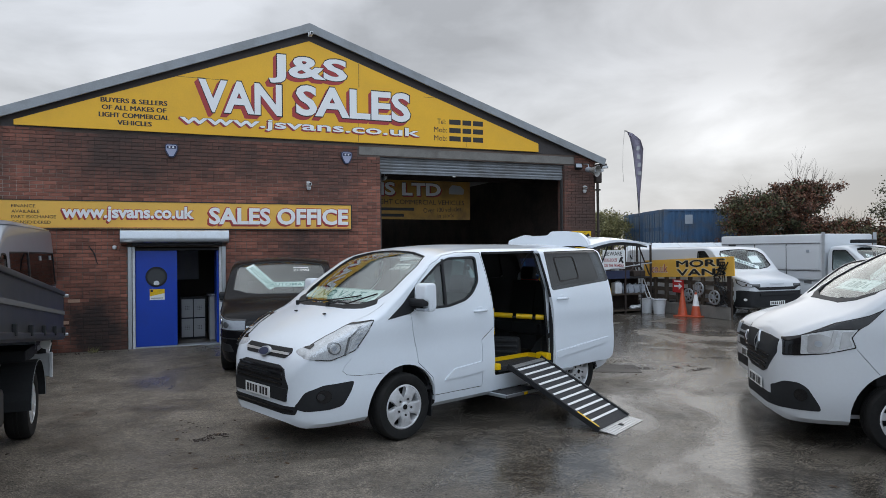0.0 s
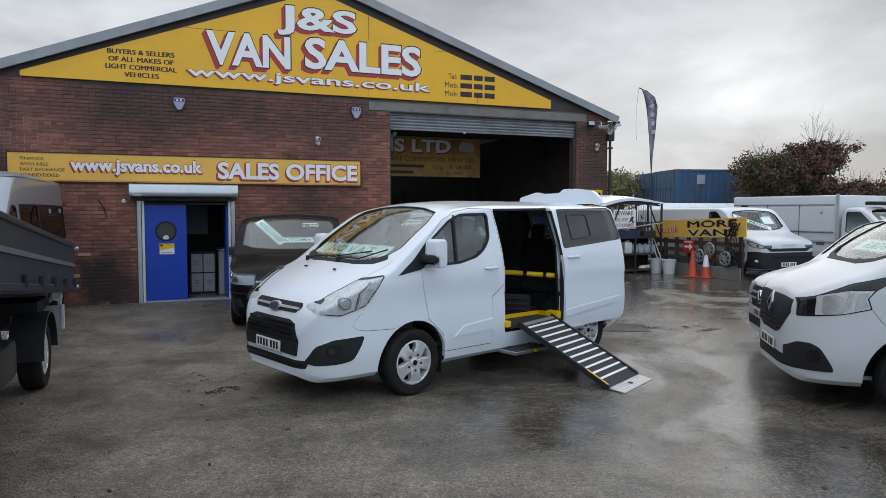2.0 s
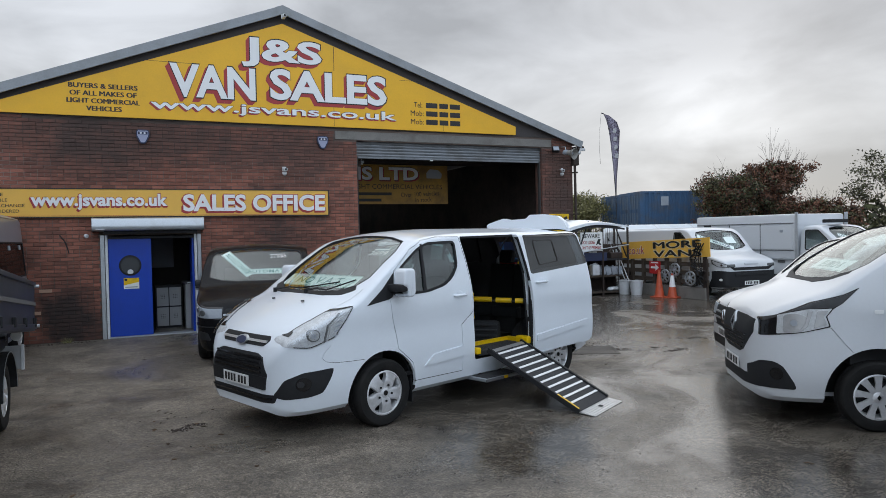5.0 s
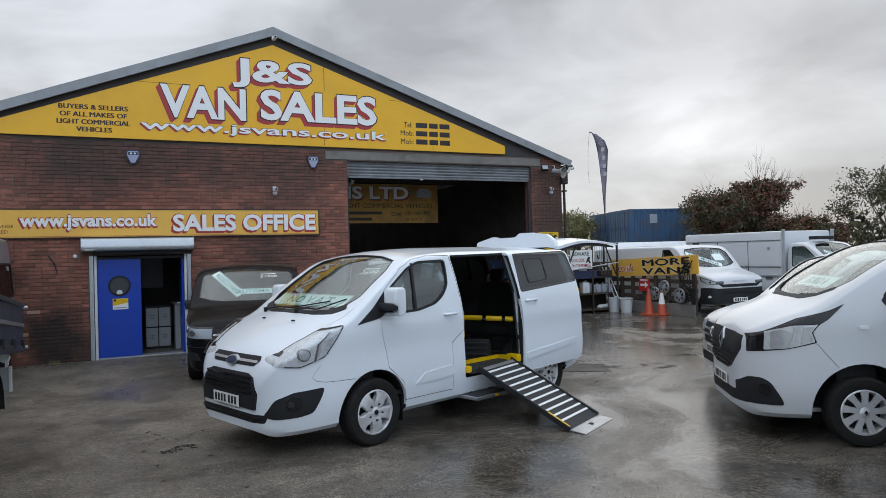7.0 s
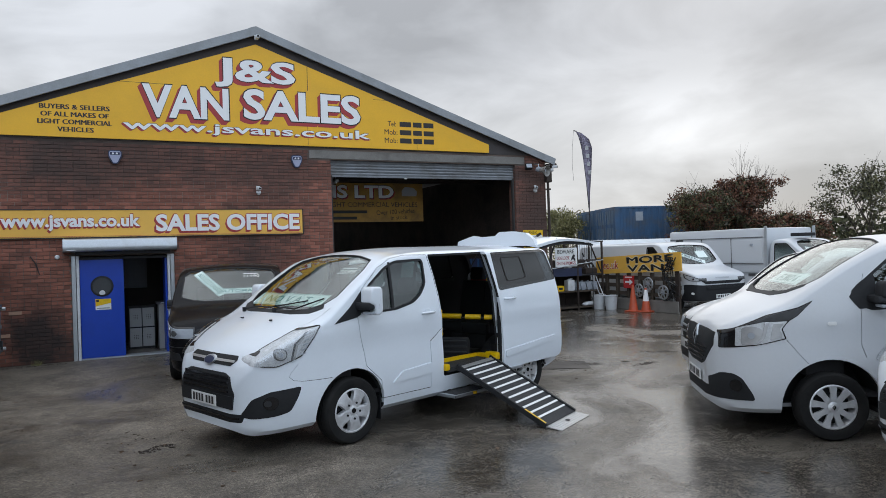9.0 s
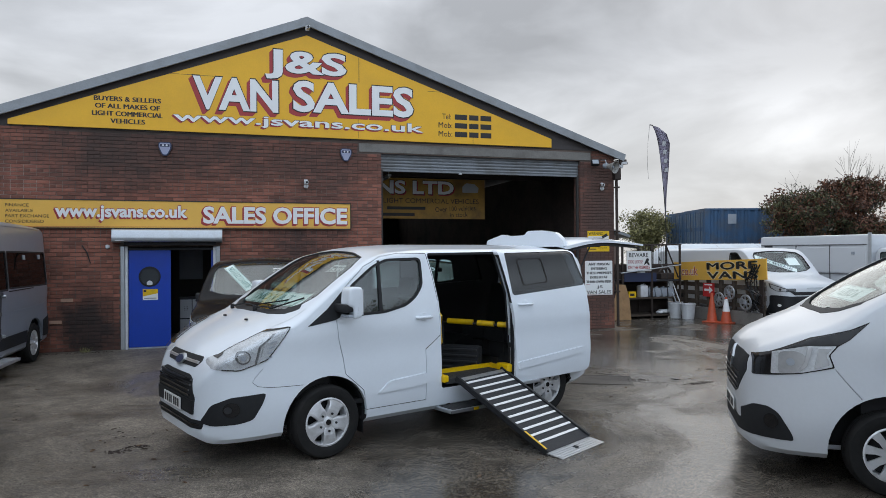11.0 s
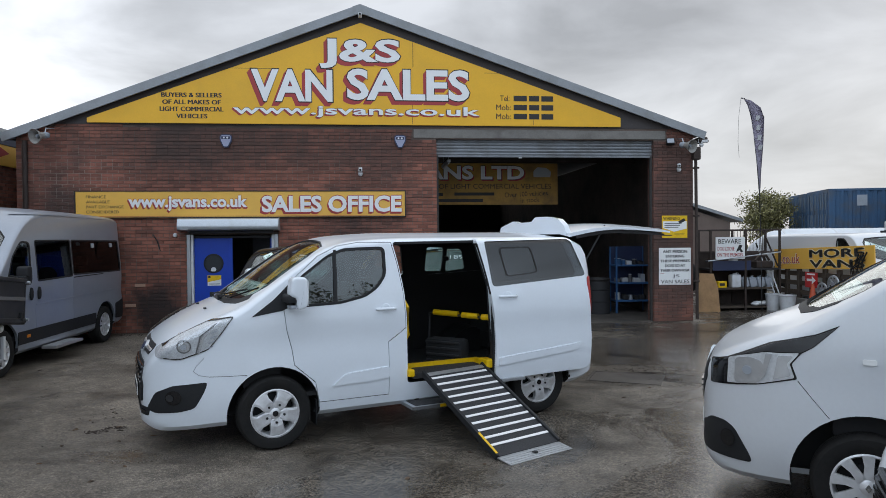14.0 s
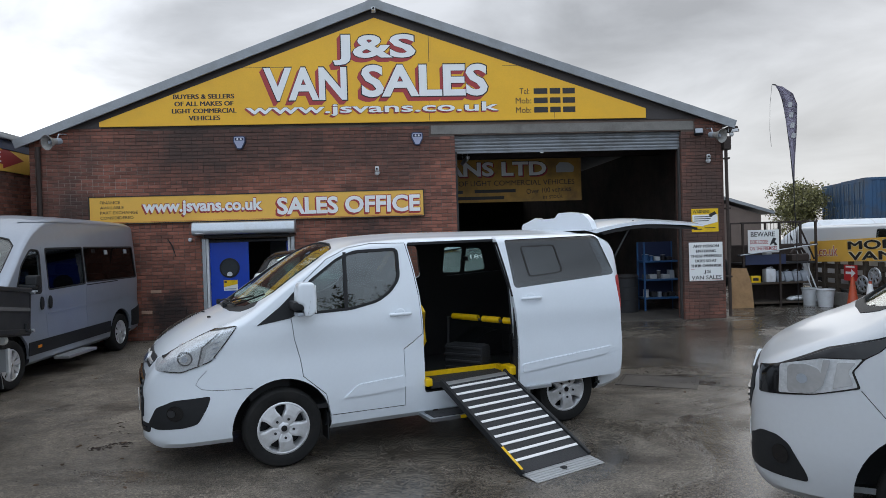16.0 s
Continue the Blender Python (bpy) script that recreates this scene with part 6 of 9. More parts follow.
part("step_light", box((2.50, -0.78, 0.62), (2.62, -0.775, 0.64)), M_YELLOW, van)
# opening frame details
part("door_rail", side_prism([(2.37, 1.905), (3.31, 1.915), (3.31, 1.94), (2.37, 1.93)], -0.885, -0.83), M_PLAST, van)
part("rear_pillar_seal", polyline_tube([(3.465, -0.955, 0.52), (3.465, -0.955, 0.8), (3.43, -0.93, 1.45), (3.31, -0.85, 1.93)], 0.020, 6), M_PLAST, van)
part("door_catch", box((3.44, -0.985, 0.98), (3.485, -0.955, 1.06), 0.006), M_STEEL, van)
part("door_catch", box((3.44, -0.985, 0.84), (3.485, -0.955, 0.90), 0.006), M_PLAST, van)

# sliding door, run back along the side
SD = rounded([(3.27, 1.955), (4.52, 1.965), (4.66, 1.5), (4.72, 0.92), (4.68, 0.47), (3.43, 0.45), (3.45, 0.9), (3.39, 1.44)], [0.05, 0.08, 0.1, 0.2, 0.10, 0.05, 0.2, 0.3], 3)
SW = rounded([(3.365, 1.925), (4.49, 1.945), (4.66, 1.525), (3.42, 1.44)], [0.03, 0.05, 0.05, 0.05], 3)
VAND = VAN | dict(L=5.6, top=VAN["top"][:13] + [(4.2, 2.03), (5.5, 2.03), (5.6, 1.8)], bot=[(0, 0.30), (0.15, 0.235), (0.7, 0.26), (5.6, 0.29)], plan=VAN["plan"][:8] + [(4.0, 0.99), (5.5, 0.985), (5.6, 0.86)], r=[(0, 0.10), (0.3, 0.13), (0.8, 0.12), (1.4, 0.11), (2.2, 0.15), (5.6, 0.15)])
dcut = common(cut(hull(VAND), hull(VAND, 0.04)), side_prism(SD, -1.3, -0.4))
dcut = cut(dcut, side_prism(SW, -1.3, -0.4))
me = finish(dcut, 32)
line_inside(me, M_WHITE, M_TRIMD)
sdoor = part("sliding_door", me, M_WHITE, van, "white sliding side door, slid fully open", m=pose(0.0, -0.105, 0.0))
vent = rounded([(3.535, 1.86), (3.945, 1.865), (4.015, 1.575), (3.605, 1.54)], 0.05, 3)
part("door_window", cut(skin(VAND, side_prism(shrink(SW, -0.003), -1.3, -0.4), -0.004, 0.012), side_prism(vent, -1.3, -0.4)), M_TINT, sdoor, "dark privacy glass", smooth=40)
part("opening_pane", skin(VAND, side_prism(vent, -1.3, -0.4), -0.004, 0.012), M_TINT2, sdoor, "lighter opening pane", smooth=40)
part("opening_pane_frame", skin(VAND, cut(side_prism(vent, -1.3, -0.4), side_prism(shrink(vent, 0.013), -1.3, -0.4)), 0.003, 0.004), M_GLOSSBLK, sdoor, smooth=40)
handle(sdoor, 3.49, 3.71, 1.335, 0.972, -1, M_WHITE)
part("side_moulding", skin(VAND, side_prism(rounded([(3.47, 0.60), (3.47, 0.685), (4.57, 0.775), (4.49, 0.695)], 0.02), -1.3, -0.4), 0.012, 0.0), M_WHITE, sdoor, smooth=30)
part("door_edge_trim", box((3.425, -0.955, 0.5), (3.45, -0.90, 1.30), 0.01), M_PLAST, sdoor)
part("runner_arm", box((3.50, -1.00, 0.42), (3.80, -0.88, 0.46), 0.01), M_STEEL, sdoor)

# raised tailgate with its spoiler
SP = rounded([(0.76, 2.00), (0.73, 2.13), (0.40, 2.235), (0.29, 2.20), (-0.03, 2.21), (-0.10, 2.285), (-0.37, 2.285), (-0.60, 2.24), (-0.71, 2.14), (-0.77, 2.00)], 0.03, 3)


def tailgate_sheet(f0, f1, drop, thick, inset):
    """The raised tailgate's bowed panel, or its lining, from f0 to f1 of its length."""
    bm, rows_ = bmesh.new(), []
    for i in range(13):
        f = f0 + (f1 - f0) * i / 12
        x = 4.62 + 1.62 * f
        zc = 2.06 + 0.095 * math.sin(min(1, f * 1.9) * math.pi / 2) - 0.075 * f ** 2 - drop
        w = 0.80 - 0.05 * f - inset
        th = thick * (1 - 0.5 * f)
        ys = [j / 8 * 2 - 1 for j in range(9)]
        up = [bm.verts.new((x, w * y, zc - 0.05 * y ** 4)) for y in ys]
        dn = [bm.verts.new((x, w * y, zc - th - 0.05 * y ** 4)) for y in ys]
        rows_.append(up + dn[::-1])
    for a, b in zip(rows_, rows_[1:]):
        for k in range(18):
            bm.faces.new((a[k], a[(k + 1) % 18], b[(k + 1) % 18], b[k]))
    bm.faces.new(rows_[0]), bm.faces.new(rows_[-1])
    return bm


tail = part("tailgate", tailgate_sheet(0, 1, 0, 0.045, 0), M_WHITE, van, "white tailgate, raised level above the roof", smooth=45)
part("spoiler", front_prism([(y, 2.0 + (z - 2.0) * 0.76) for y, z in SP], 4.60, 4.67), M_WHITE, tail, "white moulded spoiler standing up", smooth=30)
part("tailgate_lining", tailgate_sheet(0.08, 0.96, 0.040, 0.05, 0.035), M_TRIMD, tail, "black moulded lining", smooth=45)
for s in (-1, 1):
    part("gas_strut", tube((4.84, s * 0.76, 1.62), (5.22, s * 0.70, 2.10), 0.011), M_PLAST, tail)
    part("hinge", box((4.82, s * 0.5 - 0.04, 1.98), (4.92, s * 0.5 + 0.04, 2.06), 0.01), M_WHITE, tail)
part("tailgate_latch", box((6.05, -0.06, 2.0), (6.15, 0.06, 2.05), 0.01), M_PLAST, tail)
part("rear_bumper", box((4.62, -0.86, 0.34), (4.86, 0.86, 0.54), 0.06), M_WHITE, van, smooth=40)

# stickers in the screen
card(van, "NO V.A.T.", 1.34, 0.22, screen_frame(1.035, 0.02, 1.475, 32), letters=0.66)
lettering("2699", 0.30, 0.085, M_TWHITE, van, screen_frame(1.47, -0.48, 1.765, 31), name="price_figures", depth=0.002)
part("price_caption", box((-0.14, 0.06, 0), (0.12, 0.08, 0.002)), M_TWHITE, van, m=screen_frame(1.47, -0.48, 1.765, 31))

# fold-out wheelchair ramp: cassette in the floor, sloping deck, foot plate
ramp = thing("wheelchair_ramp", "black grip ramp with white bars and an aluminium foot plate", "ramp", pose(1.355, 7.40, 0, 0, 0, 20.0))
part("ramp_frame", cut(box((2.45, -1.00, 0.575), (3.45, -0.64, 0.63), 0.006), box((2.505, -1.2, 0.45), (3.395, -0.675, 0.75))), M_YELLOW, ramp, "yellow ramp cassette frame")
part("ramp_bridge", box((2.52, -0.985, 0.53), (3.38, -0.67, 0.585)), M_MAT, ramp)
part("frame_arm", box((2.45, -1.03, 0.56), (2.52, -0.92, 0.635), 0.015), M_YELLOW, ramp)
part("frame_arm", box((3.36, -1.03, 0.57), (3.46, -0.84, 0.66), 0.015), M_YELLOW, ramp)
RAMP_YAW = 10.5
RA, RB = Vector((0, 0, 0.60)), Vector((0, -1.12, 0.035))
ra = math.degrees(math.atan2(RA.z - RB.z, RA.y - RB.y))
rl = (RA - RB).length
rbase = pose(2.97, -1.02, 0, 0, 0, RAMP_YAW)
rm = rbase @ pose(0, 0, RA.z, ra, 0, 0)
W = 0.385
part("deck", box((-W, -rl, -0.02), (W, 0.0, 0.0), 0.003), M_MAT, ramp, "black gritty deck", m=rm)
for s in (-1, 1):
    part("side_rail", box((s * W - 0.016, -rl, -0.035), (s * W + 0.016, 0.02, 0.022), 0.004), M_PLAST, ramp, m=rm)
part("edge_tape", box((-W - 0.012, -rl + 0.02, 0.022), (-W + 0.012, -rl + 0.30, 0.026)), M_YELLOW, ramp, m=rm)
for k in range(11):
    y = -0.10 - k * (rl - 0.18) / 10.6
    part("grip_bar", box((-W + 0.02, y - 0.014, 0.0), (W - 0.02, y + 0.014, 0.006), 0.002), M_TWHITE, ramp, m=rm)
part("hinge_plate", box((-W, -0.055, 0.0), (W, -0.005, 0.006), 0.002), M_ALU, ramp, m=rm)
foot = part("foot_plate", side_prism([(-0.0, 0.0), (0.0, 0.006), (0.19, 0.030), (0.19, 0.018)], -W, W), M_ALU, ramp, "ribbed aluminium foot plate", m=rbase @ pose(0, RB.y - 0.175, 0, 0, 0, 90))
for k in range(5):
    part("foot_rib", box((0.02 + k * 0.035, -W + 0.01, 0.008 + k * 0.0044), (0.032 + k * 0.035, W - 0.01, 0.013 + k * 0.0044)), M_ALU, foot)
part("foot_badge", lathe([(0.001, 0.026), (0.03, 0.026), (0.03, 0.021), (0.001, 0.021)], 16, "z"), M_PLAST, foot, m=pose(0.10, 0.0, 0))

side_step = thing("side_step", "grey cassette step with yellow corner under the sill", "step", pose(1.355, 7.40, 0, 0, 0, 20.0))
part("tread", box((2.42, -1.19, 0.265), (3.05, -0.85, 0.30), 0.006), M_STEEL, side_step)
part("tread_mat", box((2.46, -1.17, 0.30), (3.01, -0.87, 0.306), 0.002), M_MAT, side_step)
part("nose_strip", box((2.42, -1.20, 0.268), (2.72, -1.188, 0.296), 0.002), M_TRIM, side_step)
part("nose_strip", box((2.72, -1.20, 0.268), (2.79, -1.186, 0.298), 0.002), M_YELLOW, side_step)
part("bracket", box((2.55, -0.95, 0.29), (2.60, -0.80, 0.42), 0.004), M_RUST, side_step)
part("bracket", box((2.90, -0.95, 0.29), (2.95, -0.80, 0.42), 0.004), M_RUST, side_step)

# ---- the other vehicles ----
def both(s):
    return (-1.4, -0.25) if s < 0 else (0.25, 1.4)


def parked_van(name, label, m, spec, paint, c):
    """A panel van from a table c of its outlines (side view x, z; front view y, z; plan x, y)."""
    v = thing(name, label, "van", m)
    R, rw = c["R"], c.get("arch", c["R"] + 0.085)
    shell = cut(hull(spec), hull(spec, 0.04))
    hw = max(p[1] for p in spec["plan"])
    for ax in c["axles"]:
        shell = cut(shell, cyl_y(ax, R + 0.01, rw, -1.4, -hw + 0.42), cyl_y(ax, R + 0.01, rw, hw - 0.42, 1.4))
    ws = c["screen"]
    ws = ws + [(x, -y) for x, y in ws[-2:0:-1]]
    shell = cut(shell, top_prism(ws, c["cowl"], 3.2))
    for poly, gl in c["windows"]:
        shell = cut(shell, side_prism(poly, -1.4, -0.3), side_prism(poly, 0.3, 1.4))
    for pts in c.get("seams", ()):
        a = strip(pts, 0.0022)
        shell = cut(shell, side_prism(a, -1.4, -0.47), side_prism(a, 0.47, 1.4))
    me = finish(shell, 32)
    line_inside(me, paint, M_TRIMD)
    part("body", me, paint, v)
    part("windscreen", skin(spec, top_prism(shrink(ws, -0.004), c["cowl"], 3.2), -0.010, 0.016), M_GLASS, v, "clear curved windscreen", smooth=40)
    part("windscreen_seal", skin(spec, cut(top_prism(shrink(ws, -0.005), c["cowl"], 3.2), top_prism(shrink(ws, 0.010), c["cowl"], 3.2)), 0.001, 0.014), M_PLAST, v, smooth=40)
    for poly, gl in c["windows"]:
        for s in (-1, 1):
            part("side_window", skin(spec, side_prism(shrink(poly, -0.002), *both(s)), -0.010, 0.016), gl, v, smooth=40)
            part("window_seal", skin(spec, cut(side_prism(shrink(poly, -0.012), *both(s)), side_prism(shrink(poly, 0.014), *both(s))), 0.003, 0.01), M_PLAST, v, smooth=40)
    for nm, poly, x1, pr, mt in c.get("front", ()):
        part(nm, skin(spec, front_prism(poly, -0.1, x1), pr, 0.02 if pr < 0.01 else 0.0), mt, v, smooth=40)
    for nm, poly, y_in, pr, mt in c.get("sides", ()):
        for s in (-1, 1):
            lo, hi = (-1.4, -y_in) if s < 0 else (y_in, 1.4)
            part(nm, skin(spec, side_prism(poly, lo, hi), pr, 0.02 if pr < 0.01 else 0.0), mt, v, smooth=40)
    for ax in c["axles"]:
        for s in (-1, 1):
            wheel(v, ax, s * (hw - 0.115), R, c["rim"], c.get("style", "disc"), 0.21, s)
            arch_liner(v, ax, rw, -hw + 0.10 if s < 0 else hw - 0.5, -hw + 0.5 if s < 0 else hw - 0.10, 0.24, R + 0.01)
    if "plate" in c:
        number_plate(v, Matrix(((0, 0, -1, c["plate"][0]), (-1, 0, 0, 0.0), (0, 1, 0, c["plate"][1]), (0, 0, 0, 1))))
    if "mirror" in c:
        x0, z0, y0, pm = c["mirror"]
        for s in (-1, 1):
            door_mirror(v, x0, x0 + 0.15, z0, z0 + (0.26 if R > 0.325 else 0.18), y0, s, pm)
    for a in c.get("wipers", ()):
        wiper(v, *a)
    x, z = c["dash"]
    part("dashboard", box((x, -hw + 0.15, 0.6), (x + 0.38, hw - 0.15, z), 0.06), M_TRIMD, v, smooth=40)
    for y in (-0.42, 0.42):
        seat(v, x + 1.05, y, 0.68)
    part("floor_panel", box((1.0, -hw + 0.1, 0.42), (spec["L"] - 0.2, hw - 0.1, 0.46)), M_TRIMD, v)
    if c.get("bulkhead"):
        part("bulkhead", box((c["bulkhead"], -hw + 0.12, 0.46), (c["bulkhead"] + 0.03, hw - 0.12, spec["top"][-3][1] - 0.1)), M_TRIM, v)
    return v


def oval(cy, cz, a, b, n=24):
    return [(cy + a * math.cos(2 * math.pi * k / n), cz + b * math.sin(2 * math.pi * k / n)) for k in range(n)]


# white van with the dark diamond grille, at the right
TRA = dict(L=5.0, belt=1.18, lean=0.16, crown=0.05, tuck=0.10,
           top=[(0, 0.90), (0.03, 1.02), (0.08, 1.10), (0.2, 1.19), (0.4, 1.29), (0.66, 1.395), (0.9, 1.55), (1.3, 1.80), (1.65, 1.96), (2.0, 2.0), (4.6, 1.98), (4.85, 1.9), (5.0, 1.7)],
           bot=[(0, 0.30), (0.15, 0.235), (0.7, 0.25), (4.5, 0.28), (5.0, 0.36)],
           plan=[(0, 0.42), (0.03, 0.55), (0.08, 0.66), (0.18, 0.78), (0.35, 0.88), (0.6, 0.945), (0.9, 0.97), (1.3, 0.978), (4.2, 0.978), (4.8, 0.95), (5.0, 0.88)],
           r=[(0, 0.10), (0.3, 0.14), (0.8, 0.12), (1.4, 0.11), (2.2, 0.15), (5.0, 0.15)])
ren = parked_van("panel_van", "white panel van with black slatted grille and silver wheel trims", pose(6.445, 5.808, 0, 0, 0, -33.4), TRA, M_WHITE2, dict(
    R=0.335, rim=0.215, style="nine", axles=(1.055, 4.15), arch=0.455, cowl=1.22, dash=(0.85, 1.30), bulkhead=2.5,
    screen=[(0.70, 0.0), (0.715, 0.3), (0.78, 0.55), (0.92, 0.74), (1.04, 0.80), (1.50, 0.745), (1.64, 0.66), (1.70, 0.4), (1.715, 0.0)],
    windows=[(rounded([(1.24, 1.44), (1.40, 1.28), (1.75, 1.30), (2.28, 1.38), (2.30, 1.84), (1.90, 1.87), (1.66, 1.80)], 0.05, 3), M_GLASS)],
    seams=[[(1.37, 1.62), (1.33, 1.45), (1.32, 0.95), (1.36, 0.82)], [(2.36, 1.9), (2.40, 1.3), (2.40, 0.45)], [(0.65, 0.99), (0.74, 0.875), (0.835, 0.76)]],
    front=[("grille", rounded([(-0.60, 1.035), (-0.59, 0.90), (-0.40, 0.70), (-0.24, 0.655), (0.24, 0.655), (0.40, 0.70), (0.59, 0.90), (0.60, 1.035), (0.34, 1.05), (-0.34, 1.05)], 0.02), 0.30, 0.004, M_PLAST)] +
          [("grille_slat", [(-w, z), (w, z), (w, z + 0.014), (-w, z + 0.014)], 0.28, 0.016, M_GLOSSBLK) for w, z in ((0.33, 0.70), (0.38, 0.75), (0.43, 0.80), (0.47, 0.85))] +
          [("bonnet_badge", [(0, 1.06), (0.085, 0.945), (0, 0.83), (-0.085, 0.945)], 0.3, 0.018, M_STEEL), ("badge_field", [(0, 1.0), (0.04, 0.945), (0, 0.885), (-0.04, 0.945)], 0.3, 0.022, M_GLOSSBLK),
           ("lower_intake", rounded([(-0.62, 0.47), (-0.66, 0.36), (0.66, 0.36), (0.62, 0.47)], 0.02), 0.25, 0.003, M_PLAST)],
    sides=[("headlight", rounded([(0.075, 0.885), (0.08, 1.06), (0.20, 1.10), (0.48, 1.235), (0.76, 1.31), (0.90, 1.375), (0.75, 1.225), (0.672, 1.175), (0.614, 1.10), (0.648, 1.0), (0.40, 0.935)], 0.012, 2), 0.46, 0.003, M_GLOSSBLK),
           ("headlight_lens", rounded([(0.20, 0.918), (0.21, 1.098), (0.30, 1.128), (0.44, 1.165), (0.60, 1.172), (0.66, 1.178), (0.602, 1.10), (0.632, 1.008), (0.40, 0.943)], 0.010, 2), 0.46, 0.007, M_BOWL),
           ("lamp_band", rounded([(0.30, 1.135), (0.48, 1.225), (0.76, 1.30), (0.87, 1.35), (0.735, 1.222), (0.67, 1.183), (0.45, 1.172)], 0.010, 2), 0.46, 0.008, M_DGREY),
           ("lamp_reflector", rounded([(0.25, 0.930), (0.255, 1.105), (0.35, 1.125), (0.435, 1.10), (0.45, 1.02), (0.41, 0.950)], 0.03, 3), 0.46, 0.011, M_CHROMED),
           ("bulb_shield", oval(0.335, 1.03, 0.030, 0.030), 0.46, 0.015, M_GREY),
           ("lamp_bezel", rounded([(0.39, 0.945), (0.45, 1.0), (0.495, 1.16), (0.455, 1.16), (0.43, 1.03), (0.375, 0.945)], 0.008, 2), 0.46, 0.015, M_CHROMED),
           ("lamp_flutes", rounded([(0.50, 0.985), (0.61, 1.02), (0.585, 1.10), (0.625, 1.155), (0.53, 1.15)], 0.01, 2), 0.46, 0.011, M_CHROMED),
           ("corner_panel", rounded([(1.225, 1.40), (1.30, 1.515), (1.46, 1.635), (1.50, 1.30), (1.31, 1.285)], 0.012, 2), 0.5, 0.005, M_PLAST),
           ("fog_surround", rounded([(0.0, 0.36), (0.365, 0.375), (0.35, 0.43), (0.25, 0.60), (0.18, 0.64), (0.08, 0.635), (0.0, 0.55)], 0.03, 3), 0.48, 0.004, M_PLAST),
           ("fog_lamp", oval(0.20, 0.52, 0.05, 0.06), 0.48, 0.012, M_GLOSSBLK),
           ("side_repeater", rounded([(1.02, 1.13), (1.10, 1.13), (1.10, 1.165), (1.02, 1.165)], 0.012, 3), 0.5, 0.008, M_PLATE)],
    plate=(-0.018, 0.535), mirror=(1.42, 1.30, 1.03, M_PLAST),
    wipers=(((0.70, 0.45, 1.38), (0.78, 0.0, 1.41), (0.92, -0.45, 1.49)), ((0.72, -0.15, 1.40), (0.80, -0.42, 1.42), (0.98, -0.66, 1.52)))))
card(ren, "EURO 6", 0.85, 0.21, screen_frame(0.98, -0.08, 1.555, 32), letters=0.6)
part("scuttle", skin(TRA, top_prism([(0.655, 0.0), (0.67, 0.40), (0.765, 0.62), (0.885, 0.752), (0.915, 0.742), (0.78, 0.55), (0.715, 0.3), (0.70, 0), (0.715, -0.3), (0.78, -0.55), (0.915, -0.745), (0.885, -0.752), (0.765, -0.62), (0.67, -0.40)], 1.1, 1.7), 0.003, 0.02), M_PLAST, ren, "black plastic wiper cowl", smooth=40)
part("under_skirt", side_prism([(0.16, 0.26), (0.60, 0.26), (0.60, 0.21), (0.3, 0.21)], -0.66, 0.66), M_PLAST, ren)

# small black van by the office door, nose out
BLK = dict(L=4.15, belt=1.10, lean=0.16, crown=0.05, tuck=0.08,
           top=[(0, 0.74), (0.03, 0.86), (0.08, 0.95), (0.2, 1.03), (0.5, 1.13), (0.80, 1.21), (1.0, 1.36), (1.3, 1.62), (1.55, 1.78), (1.9, 1.85), (3.6, 1.84), (4.0, 1.78), (4.15, 1.6)],
           bot=[(0, 0.28), (0.2, 0.22), (3.9, 0.26), (4.15, 0.34)],
           plan=[(0, 0.60), (0.03, 0.68), (0.1, 0.77), (0.3, 0.87), (0.6, 0.915), (1.2, 0.93), (3.6, 0.93), (4.0, 0.90), (4.15, 0.82)],
           r=[(0, 0.08), (0.4, 0.12), (1.4, 0.09), (2.2, 0.12), (4.15, 0.13)])
